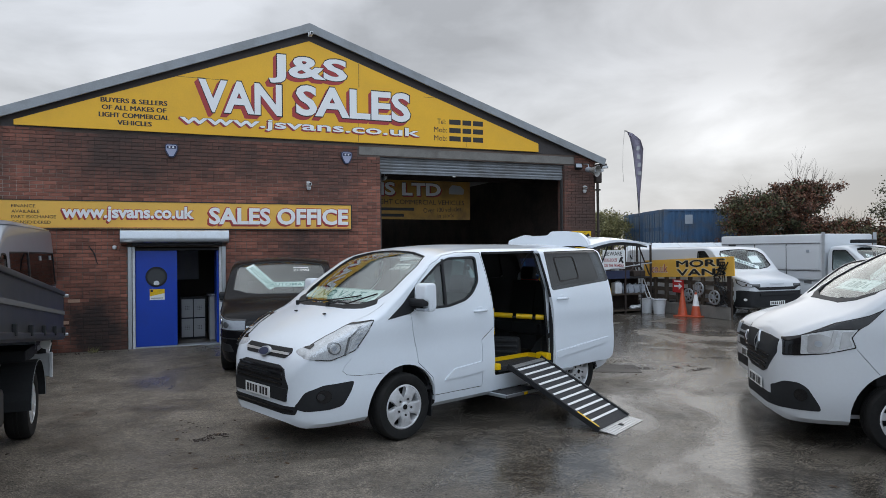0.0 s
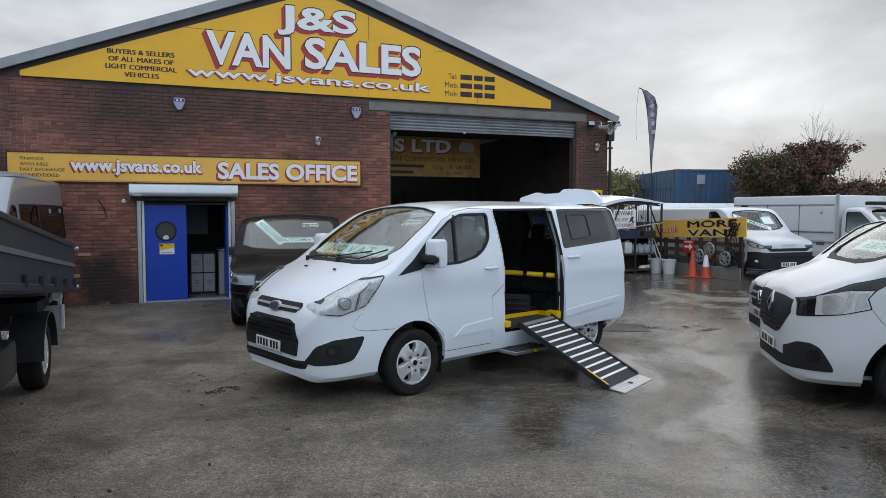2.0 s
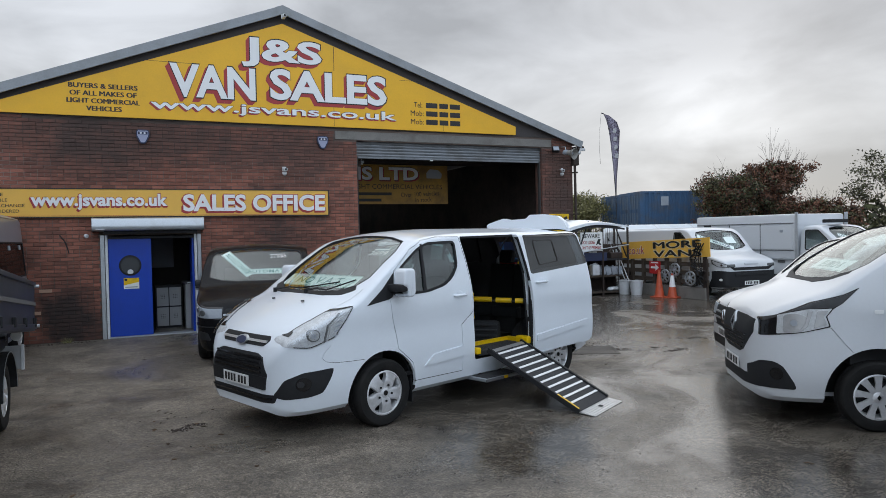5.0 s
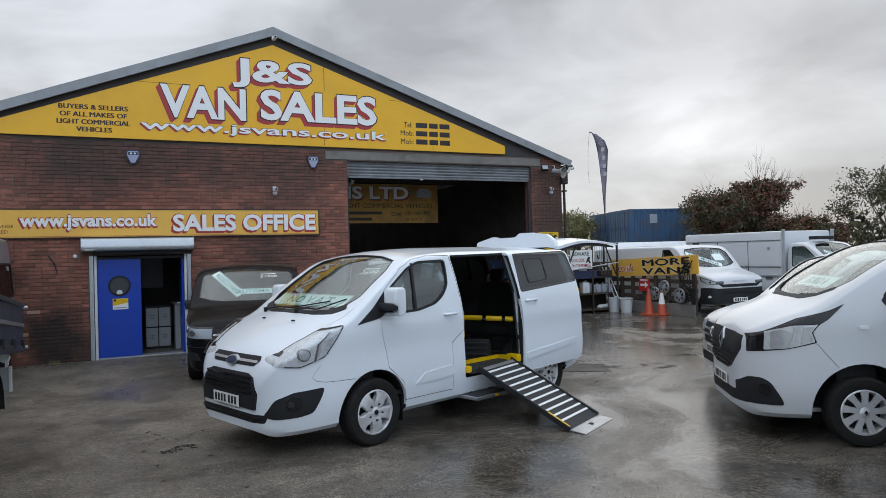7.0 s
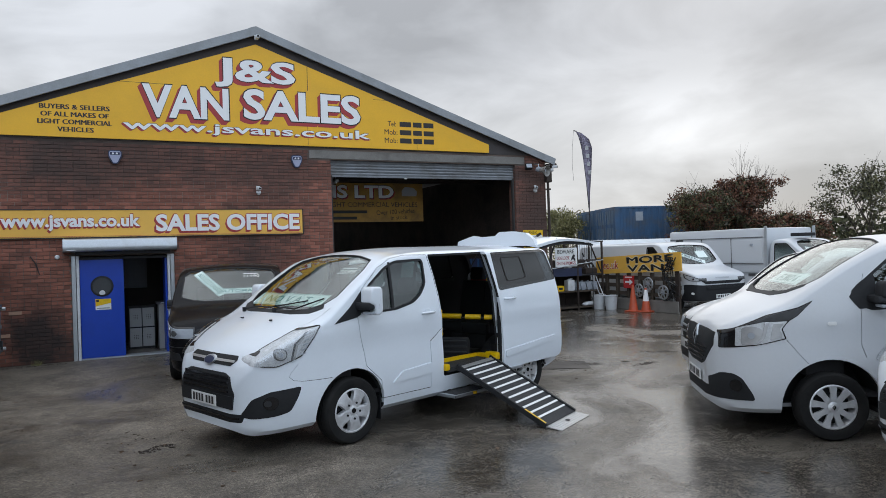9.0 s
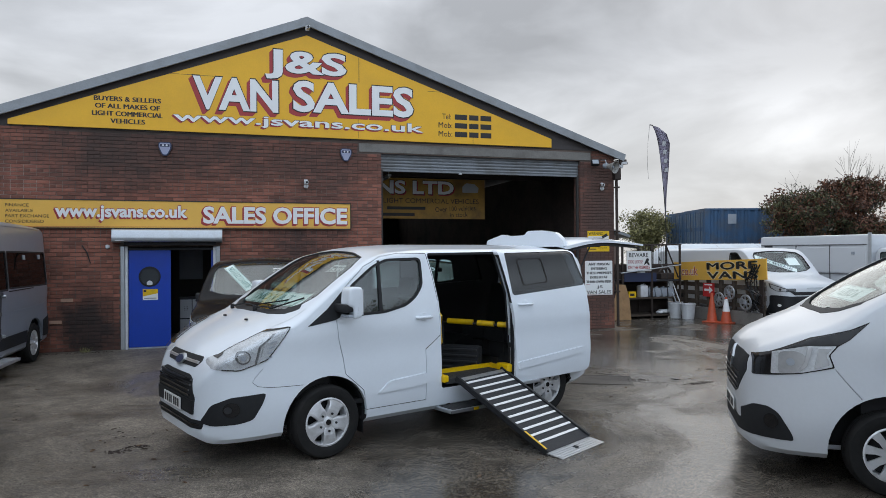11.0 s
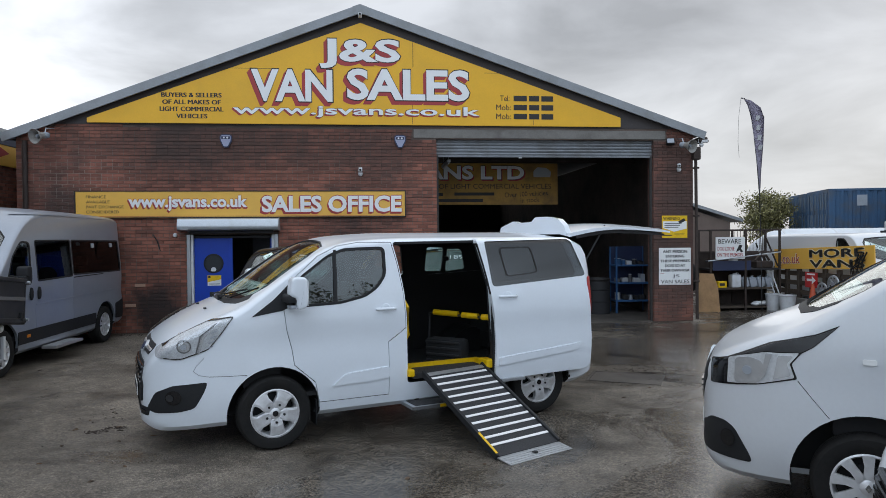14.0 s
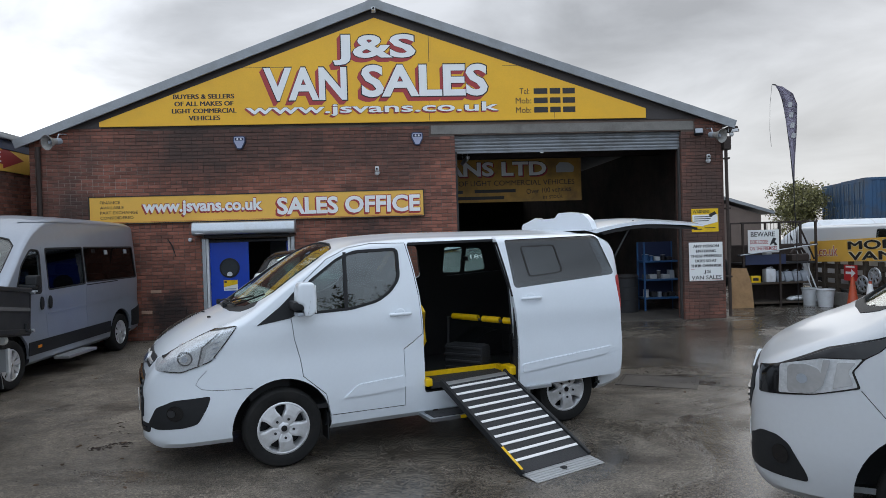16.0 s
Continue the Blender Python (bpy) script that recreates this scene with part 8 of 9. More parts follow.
fsign = thing("fence_sign", "faded yellow board with black capitals on the fence", "signboard")
tilt = math.degrees(math.atan2(0.15, 3.69))
fm = along_fence(16.12, 1.385) @ pose(0, 0, 0, 0, 0, tilt)
part("board", box((-1.86, -0.265, -0.03), (1.86, 0.265, 0.0), 0.004), M_YELLOWO, fsign, m=fm)
for s, z in (("MORE", 0.115), ("VANS", -0.135)):
    for dx, dz in ((-0.032, -0.016), (0.032, -0.016), (-0.032, 0.016), (0.032, 0.016)):
        lettering(s, 1.90, 0.195, M_CREAM, fsign, fm @ pose(0.60 + dx, z + dz, 0.001), name="letter_outline", depth=0.002)
    for k, dx in enumerate((-0.016, 0.0, 0.016)):
        lettering(s, 1.90, 0.195, M_TBLACK, fsign, fm @ pose(0.60 + dx, z, 0.004 + 0.0003 * k), name="letters", depth=0.003)
lettering(".co.uk", 0.82, 0.27, M_TWHITE, fsign, fm @ pose(-1.16, 0.0, 0.001), name="letter_outline", depth=0.002, bold=0.03)
lettering(".co.uk", 0.80, 0.25, M_TRED, fsign, fm @ pose(-1.16, 0.0, 0.004), name="letters", depth=0.003)

arrow = thing("arrow_plate", "small red plate with a white arrow on the fence", "sign")
am = along_fence(16.45, 0.83, 14.62)
part("plate", box((-0.24, -0.19, -0.01), (0.24, 0.19, 0.0), 0.003), M_RED, arrow, m=am)
part("arrow", prism([(-0.17, -0.03), (0.03, -0.03), (0.03, -0.10), (0.18, 0.0), (0.03, 0.10), (0.03, 0.03), (-0.17, 0.03)], (0, 0, 0), (1, 0, 0), (0, 1, 0), 0.0, 0.003), M_TWHITE, arrow, m=am)
part("text_bar", box((-0.17, 0.125, 0.0), (0.15, 0.165, 0.002)), M_TWHITE, arrow, m=am)

# wheel trims hung on the fence
for y, z, r in ((15.95, 0.60, 0.20), (15.55, 0.80, 0.20), (14.95, 0.58, 0.21)):
    w = thing("wheel_trim", "grey plastic wheel trim hung on the fence", "wheel trim", pose(14.58, y, z, 0, 0, 90) @ pose(0, 0, 0, 0, 0, 180), group="wheel trims on the fence")
    part("ring", lathe([(r, 0.0), (r * 0.97, -0.03), (r * 0.80, -0.035), (r * 0.78, 0.0)], 28), M_STEEL, w, smooth=40)
    bm = bmesh.new()
    for k in range(7):
        box_into(bm, (-0.018, -0.035, 0.03), (0.018, -0.015, r * 0.8), 0.0, pose(0, 0, 0, 0, k * 360 / 7, 0))
    part("spokes", bm, M_STEEL, w)
    part("centre", lathe([(0.001, -0.045), (0.05, -0.04), (0.06, -0.01), (0.001, -0.01)], 18), M_GREY, w, smooth=40)
hose = thing("cable_tangle", "tangle of dark hoses and cables on the fence end", "hoses")
rh = random.Random(3)
for k in range(7):
    pts = [(14.56 + rh.uniform(-0.03, 0.02), 14.62 + rh.uniform(-0.25, 0.30) + 0.10 * math.sin(i), 1.55 - i * 0.20 + rh.uniform(-0.06, 0.06)) for i in range(7)]
    part("hose", polyline_tube(pts, 0.014, 6), M_PLAST, hose, smooth=60)


def cone(x, y, h, lean=0.0, white=True):
    c = thing("traffic_cone", "faded orange traffic cone" + (" with a white sleeve, beside the fence" if white else ", beside the fence"), "traffic cone", pose(x, y, 0, lean, 0, 20), group="traffic cones")
    part("base", box((-0.19, -0.19, 0), (0.19, 0.19, 0.035), 0.012), M_ORANGE, c)
    part("cone", lathe([(0.001, 0.03), (0.145, 0.03), (0.135, 0.06), (0.030, h), (0.001, h)], 24, "z"), M_ORANGE, c, smooth=40)
    if white:
        part("sleeve", lathe([(0.001, h * 0.45), (0.1405 - 0.105 * 0.45, h * 0.45), (0.1405 - 0.105 * 0.92, h * 0.92), (0.001, h * 0.92)], 24, "z"), M_TWHITE, c, smooth=40)


cone(14.25, 15.85, 0.78, 0, False)
cone(14.42, 15.50, 0.70, 0, True)


def bucket(x, y):
    b = thing("bucket", "white plastic bucket on the wet concrete", "bucket", pose(x, y, 0), group="white buckets")
    part("pail", lathe([(0.16, 0.0), (0.20, 0.40), (0.215, 0.41), (0.215, 0.43), (0.19, 0.43), (0.15, 0.02), (0.10, 0.015)], 24, "z"), M_WPLAST, b, smooth=40)
    part("pail_base", lathe([(0.001, 0.0), (0.16, 0.0), (0.16, 0.015), (0.001, 0.015)], 24, "z"), M_WPLAST, b)
    part("handle", polyline_tube([(0.21 * math.cos(a), 0.02, 0.42 - 0.16 * math.sin(a)) for a in [math.pi * k / 8 for k in range(9)]], 0.006, 6), M_STEEL, b)


bucket(14.15, 17.30)
bucket(14.25, 16.85)
for k, (a, b) in enumerate((((14.20, 17.1, 0.10), (14.05, 17.95, 1.75)), ((14.28, 17.05, 0.10), (14.15, 17.75, 1.55)))):
    st_ = thing("broom_handle", "pale pole standing in a bucket against the rack", "pole")
    part("shaft", tube(a, b, 0.016), M_WPLAST if k else M_STEEL, st_)
    part("grip", tube(Vector(b) - (Vector(b) - Vector(a)).normalized() * 0.15, b, 0.019), M_PLAST, st_)

# open steel rack with jugs, and the dog warning board
rack = thing("steel_rack", "black steel frame rack with dark shelves, open above", "rack")
RX0, RX1, RY0, RY1 = 12.45, 14.35, 17.35, 18.0
for x in (RX0, 13.4, RX1):
    for y in (RY0, RY1):
        part("post", box((x - 0.025, y - 0.025, 0), (x + 0.025, y + 0.025, 2.12), 0.004), M_RUST, rack)
for z in (0.06, 0.55, 1.05):
    part("shelf", box((RX0, RY0, z), (RX1, RY1, z + 0.05), 0.006), M_TIMBER if z < 1 else M_TRIMD, rack)
for y in (RY0, RY1):
    part("top_rail", box((RX0 - 0.05, y - 0.02, 2.08), (RX1 + 0.05, y + 0.02, 2.12), 0.004), M_RUST, rack)
    part("mid_rail", box((RX0 - 0.05, y - 0.02, 1.50), (RX1 + 0.05, y + 0.02, 1.54), 0.004), M_RUST, rack)
for k in range(10):
    x = 13.45 + k * 0.09
    part("mesh_wire", tube((x, RY1 - 0.01, 1.54), (x, RY1 - 0.01, 2.08), 0.006, seg=6), M_RUST, rack)
part("brace", tube((RX1 - 0.05, RY0, 1.15), (RX1 - 0.45, RY0, 2.05), 0.022, seg=8), M_RUST, rack)
part("back_sheet", box((RX0, RY1, 0.0), (RX1, RY1 + 0.02, 1.5), 0.0), M_RUST, rack)
part("blue_board", box((RX0 + 0.05, RY0 - 0.02, 1.05), (13.55, RY0, 1.30), 0.004), M_NAVY, rack)
plank = thing("scaffold_pole", "dull grey pole lying across the rack", "pole")
part("pole", tube((12.3, 17.25, 1.30), (14.3, 17.22, 1.52), 0.014), M_STEEL, plank)
part("pole_end", tube((12.26, 17.25, 1.296), (12.32, 17.25, 1.302), 0.025), M_PLAST, plank)
dog = thing("dog_warning_sign", "white board with black and red capitals warning of a dog", "sign")
part("board", box((12.55, 17.28, 1.35), (13.35, 17.30, 1.92), 0.003), M_PLATE, dog)
lettering("BEWARE", 0.62, 0.12, M_TBLACK, dog, facing(12.93, 17.277, 1.81), depth=0.002, bold=0.007)
lettering("DOG LOOSE", 0.46, 0.10, M_TRED, dog, facing(12.83, 17.277, 1.62), depth=0.002, bold=0.01)
lettering("ON THE PREMISES", 0.70, 0.095, M_TRED, dog, facing(12.94, 17.277, 1.46), depth=0.002, bold=0.01)
part("dog_symbol", prism(rounded([(13.10, 1.52), (13.16, 1.66), (13.20, 1.72), (13.28, 1.70), (13.24, 1.62), (13.30, 1.54), (13.24, 1.52), (13.20, 1.58)], 0.01), (0, 17.28, 0), (1, 0, 0), (0, 0, 1), 0.0, 0.003), M_TBLACK, dog)


def jug(x, y, z, w, h, mt, tipped=0.0):
    j = thing("plastic_jug", "translucent plastic jug with a screw cap on the rack", "jug", pose(x, y, z, 0, tipped, 0), group="plastic jugs")
    part("body", box((-w / 2, -0.11, 0), (w / 2, 0.11, h * 0.84), 0.04), mt, j, smooth=40)
    part("shoulder", lathe([(0.001, h * 0.82), (w * 0.36, h * 0.82), (0.03, h * 0.93), (0.001, h * 0.93)], 16, "z"), mt, j, smooth=40)
    part("cap", lathe([(0.001, h * 0.92), (0.028, h * 0.92), (0.028, h), (0.001, h)], 14, "z"), M_TRIMD, j)
    part("grip", polyline_tube([(w * 0.30, 0, h * 0.80), (w * 0.42, 0, h * 0.92), (w * 0.1, 0, h * 0.95)], 0.014, 6), mt, j)


jug(13.18, 17.48, 0.60, 0.26, 0.40, M_WPLAST)
for k in range(4):
    jug(13.48 + k * 0.22, 17.52, 0.60, 0.20, 0.30, M_GREY, -14)
jug(13.15, 17.50, 1.10, 0.16, 0.32, M_WPLAST)
jug(12.55, 17.50, 0.60, 0.14, 0.26, M_WPLAST)
crate = thing("battery_case", "small yellow and black case on the rack", "case", pose(12.78, 17.45, 0.60))
part("case", box((-0.12, -0.09, 0), (0.12, 0.09, 0.17), 0.012), M_YELLOW, crate)
part("case_panel", box((-0.08, -0.095, 0.05), (0.06, -0.09, 0.12), 0.002), M_TBLACK, crate)
rag = thing("rag_heap", "heap of pale rags on the lowest shelf", "rags")
bm = bmesh.new()
for k in range(8):
    bmesh.ops.create_icosphere(bm, subdivisions=2, radius=0.11, matrix=pose(13.75 + k * 0.07, 17.5 + rh.uniform(-0.06, 0.06), 0.15 + rh.uniform(0, 0.04)) @ Matrix.Diagonal((1.2, 1.0, 0.5, 1)))
for v_ in bm.verts:
    v_.co += Vector((noise.noise(v_.co * 9), noise.noise(v_.co * 9 + Vector((7, 0, 0))), noise.noise(v_.co * 9 + Vector((0, 7, 0))))) * 0.03
part("cloth", bm, M_WPLAST, rag, smooth=60)
eng = thing("engine_part", "dark greasy engine part on the rack", "engine part", pose(14.0, 17.55, 1.10))
part("block", box((-0.25, -0.15, 0), (0.2, 0.15, 0.18), 0.03), M_RUST, eng)
part("pipe", polyline_tube([(-0.2, 0, 0.18), (-0.1, 0.02, 0.30), (0.1, 0, 0.32), (0.18, 0, 0.2)], 0.035, 8), M_RUST, eng, smooth=60)
part("flange", tube((0.2, 0, 0.1), (0.24, 0, 0.1), 0.09, seg=16), M_RUST, eng)
sheet = thing("plywood_sheet", "offcut of plywood leaning by the corner", "plywood")
part("sheet", prism([(12.0, 0.0), (12.62, 0.0), (12.56, 0.62), (12.44, 0.98), (12.06, 1.0)], (0, 17.2, 0), (1, 0, 0), (0, 0, 1), 0, 0.018), M_WOOD, sheet)
part("edge_batten", box((12.0, 17.2, 0.0), (12.6, 17.23, 0.05)), M_TIMBER, sheet)
tyre2 = thing("spare_tyre", "old tyre hung by the corner of the building", "tyre", pose(11.40, 16.3, 0.95, 0, 0, 75))
part("tyre", lathe([(0.20, 0.08), (0.30, 0.09), (0.335, 0.05), (0.335, -0.05), (0.30, -0.09), (0.20, -0.08)], 32), M_RUBBER, tyre2, smooth=40)
part("hook", polyline_tube([(0, 0, 0.33), (-0.05, 0, 0.45), (-0.15, 0.3, 0.45), (-0.15, 0.6, 0.45)], 0.01, 6), M_RUST, tyre2)

# feather flag
flag = thing("feather_flag", "purple-grey feather flag on a thin curved pole", "flag")
pole_pts = [(13.42, 16.62, 0.0), (13.40, 16.62, 1.5), (13.36, 16.62, 2.9), (13.28, 16.61, 3.8), (13.17, 16.60, 4.7), (13.07, 16.60, 5.15), (12.95, 16.60, 5.37), (12.86, 16.60, 5.38)]
part("pole", polyline_tube(pole_pts, 0.010, 8), M_TRIMD, flag, smooth=60)
bm = bmesh.new()
fa = [(13.355, 16.62, 2.92), (13.31, 16.61, 3.5), (13.22, 16.60, 4.3), (13.12, 16.60, 4.95), (13.04, 16.60, 5.2), (12.95, 16.60, 5.36), (12.87, 16.60, 5.37)]
fw = [0.02, 0.11, 0.24, 0.33, 0.32, 0.20, 0.02]
left, right = [], []
for i, ((x, y, z), w) in enumerate(zip(fa, fw)):
    left.append(bm.verts.new((x - 0.02 * i / 6, y, z)))
    right.append(bm.verts.new((x + w * 0.62, y - w * 0.62 + 0.05 * math.sin(i * 1.4), z - w * 0.30)))
mid = [bm.verts.new((a.co + b.co) / 2 + Vector((0, 0.035 * math.sin(i * 1.9), 0))) for i, (a, b) in enumerate(zip(left, right))]
for i in range(6):
    bm.faces.new((left[i], mid[i], mid[i + 1], left[i + 1])), bm.faces.new((mid[i], right[i], right[i + 1], mid[i + 1]))
geom = bmesh.ops.solidify(bm, geom=bm.faces[:], thickness=0.004)
part("sail", bm, M_FLAG, flag, "purple-grey cloth sail", smooth=60)
for x, y, z, a in ((13.275, 16.475, 4.86, 8), (13.30, 16.485, 4.62, 8), (13.335, 16.50, 4.38, 8), (13.365, 16.515, 4.14, 8)):
    part("letter_bar", box((-0.065, -0.006, -0.075), (0.065, 0.0, 0.075), 0.002), M_CARDB, flag, m=pose(x - 0.06, y - 0.02, z, 0, a, -45) @ Matrix.Diagonal((0.7, 1, 0.8, 1)))
part("cord", polyline_tube([(12.86, 16.60, 5.38), (12.80, 16.60, 4.9), (12.78, 16.60, 4.3), (12.81, 16.60, 3.9)], 0.004, 5), M_TRIM, flag)

# ---- beyond the fence ----
def container(m, label):
    c = thing("shipping_container", label, "container", m, group="shipping containers")
    Lc, Wc, Hc = 6.06, 2.44, 2.59
    for y in (0.0, Wc):
        bm = bmesh.new()
        prof, x = [], 0.12
        while x < Lc - 0.12:
            prof += [(x, 0.0), (x + 0.10, 0.0), (x + 0.14, 0.035), (x + 0.24, 0.035)]
            x += 0.28
        s = 1 if y == 0 else -1
        lo = [bm.verts.new((px, y + s * py, 0.14)) for px, py in prof]
        hi = [bm.verts.new((px, y + s * py, Hc - 0.08)) for px, py in prof]
        for i in range(len(prof) - 1):
            bm.faces.new((lo[i], lo[i + 1], hi[i + 1], hi[i]))
        part("side_panel", bm, M_CONTBLUE, c, "corrugated steel side")
        for z0, z1 in ((0.0, 0.16), (Hc - 0.09, Hc)):
            part("side_rail", box((0.0, y - 0.03 if y else -0.01, z0), (Lc, y + 0.01 if y else 0.03, z1), 0.006), M_CONTBLUE, c)
    for x in (0.0, Lc - 0.12):
        for y in (-0.012, Wc - 0.11):
            part("corner_post", box((x - 0.005, y, 0), (x + 0.125, y + 0.122, Hc), 0.008), M_CONTBLUE, c)
    for k in range(2):
        d = part("end_door", box((-0.02, 0.12 + k * 1.10, 0.14), (0.03, 1.20 + k * 1.10, Hc - 0.10), 0.008), M_CONTBLUE, c)
        for j in range(3):
            for i in range(2):
                part("door_panel", box((-0.035, 0.20 + k * 1.10 + i * 0.50, 0.22 + j * 0.80), (-0.02, 0.60 + k * 1.10 + i * 0.50, 0.90 + j * 0.76), 0.008), M_CONTBLUE2, d)
        for i in range(2):
            y = 0.38 + k * 1.10 + i * 0.52
            part("lock_rod", tube((-0.06, y, 0.16), (-0.06, y, Hc - 0.12), 0.018, seg=8), M_CONTBLUE, d)
            part("rod_guide", box((-0.07, y - 0.05, 1.10), (-0.03, y + 0.05, 1.18), 0.006), M_GREY, d)
    part("end_sill", box((-0.01, 0.1, 0.0), (0.06, Wc - 0.1, 0.14), 0.006), M_CONTBLUE, c)
    part("end_header", box((-0.01, 0.1, Hc - 0.10), (0.06, Wc - 0.1, Hc), 0.006), M_CONTBLUE, c)
    part("roof_sheet", box((0.05, 0.03, Hc - 0.06), (Lc - 0.05, Wc - 0.03, Hc - 0.02)), M_CONTBLUE, c)
    part("rear_panel", box((Lc - 0.05, 0.1, 0.1), (Lc - 0.01, Wc - 0.1, Hc - 0.05)), M_CONTBLUE, c)
    part("floor", box((0.05, 0.05, 0.10), (Lc - 0.05, Wc - 0.05, 0.14)), M_TIMBER, c)
    part("data_plate", box((0.95, -0.012, 1.95), (1.30, -0.004, 2.35), 0.002), M_GREY, c, "pale data plate")
    return c


CB = 1.07
cm = pose(20.65, 24.24, CB, 0, 0, -17)
container(cm, "weathered blue shipping container with corrugated sides on concrete blocks")
container(cm @ pose(0.12, 2.80, 0), "second blue shipping container alongside the first on concrete blocks")
for k in range(3):
    for j in range(4):
        blk_ = part("concrete_block", box((0, 0, 0), (0.9, 0.9, CB), 0.03), M_CONC, m=pose(20.65, 24.24, 0, 0, 0, -17) @ pose(0.35 + k * 2.5, 0.05 + j * 1.3, 0))
        tagged(blk_, "grey concrete block under a shipping container", "concrete block", group="container blocks")

# roofs of white vans parked behind the fence
CV = dict(L=5.4, belt=1.1, lean=0.10, crown=0.16, tuck=0.03, top=[(0, 1.0), (0.1, 1.3), (0.3, 1.75), (0.6, 2.05), (1.2, 2.16), (4.6, 2.16), (5.1, 2.05), (5.3, 1.8), (5.4, 1.2)], bot=[(0, 0.5), (5.4, 0.5)], plan=[(0, 0.8), (0.2, 0.93), (0.6, 1.0), (4.8, 1.0), (5.2, 0.93), (5.4, 0.85)], r=[(0, 0.2), (0.6, 0.42), (4.8, 0.42), (5.4, 0.2)])
for x, y, yaw, s in ((15.6, 20.9, -6, 1.0), (20.9, 20.2, -10, 0.9)):
    cv = thing("covered_trailer", "white rounded trailer body seen over the fence", "trailer", pose(x, y, 0, 0, 0, yaw), group="covered trailers")
    bd = part("body", hull(CV), M_TARP, cv, smooth=40)
    for k in range(3):
        part("seam_strap", skin(CV, side_prism([(0.9 + k * 1.6, 0.6), (0.95 + k * 1.6, 0.6), (0.95 + k * 1.6, 2.3), (0.9 + k * 1.6, 2.3)], -1.2, 1.2), 0.006, 0.0), M_WHITE2, bd, smooth=40)
    for ax in (1.9, 3.3):
        for q in (-1, 1):
            wheel(cv, ax, q * 0.85, 0.33, 0.2, "disc", 0.2, q)
    part("chassis", box((0.3, -0.6, 0.35), (5.2, 0.6, 0.52), 0.01), M_TRIMD, cv)

# low brick outbuilding behind the pier
ob_ = thing("outbuilding", "low brick outbuilding with shallow sloping roof behind the yard", "outbuilding")
part("wall", box((12.6, 27.0, 0.0), (18.3, 31.0, 2.5)), M_MORTAR, ob_, "dark brick wall")
part("roof", prism([(12.0, 4.55), (18.75, 2.50), (18.75, 2.62), (12.0, 4.70)], (0, 26.8, 0), (1, 0, 0), (0, 0, 1), -4.5, 0.0), M_ROOFMETAL, ob_, "grey sheet roof")
part("gable", prism([(12.6, 2.5), (18.3, 2.5), (12.6, 4.3)], (0, 27.2, 0), (1, 0, 0), (0, 0, 1), 0, 0.2), M_MORTAR, ob_)


# ---- trees and hedges ----
def leaves_into(vs, fs, rng, c, r, n, size):
    for _ in range(n):
        d = Vector((rng.gauss(0, 1), rng.gauss(0, 1), rng.gauss(0, 1))).normalized()
        p = Vector(c) + Vector((d.x * r[0], d.y * r[1], d.z * r[2])) * (rng.random() ** 0.55 * 1.1)
        a = Vector((rng.gauss(0, 1), rng.gauss(0, 1), rng.gauss(0, 1))).normalized()
        b = a.cross(Vector((rng.gauss(0, 1), rng.gauss(0, 1), rng.gauss(0, 1)))).normalized()
        s = size * rng.uniform(0.5, 1.4)
        o = len(vs)
        vs += [p - a * s, p + b * s * 0.45, p + a * s, p - b * s * 0.45]
        fs.append((o, o + 1, o + 2, o + 3))


def sprout(bm, rng, p, d, ln, r, depth, tips):
    """A twig that bends and forks; its ends are gathered in tips."""
    q = p + d * ln
    tube_into(bm, p, q, r, r * 0.6, 4 if r < 0.02 else 6)
    tips.append(q)
    if depth:
        for _ in range(rng.choice((2, 2, 3))):
            e = (d + Vector((rng.gauss(0, 0.42), rng.gauss(0, 0.42), rng.gauss(0.12, 0.3)))).normalized()
            sprout(bm, rng, q, e, ln * rng.uniform(0.55, 0.85), r * 0.6, depth - 1, tips)


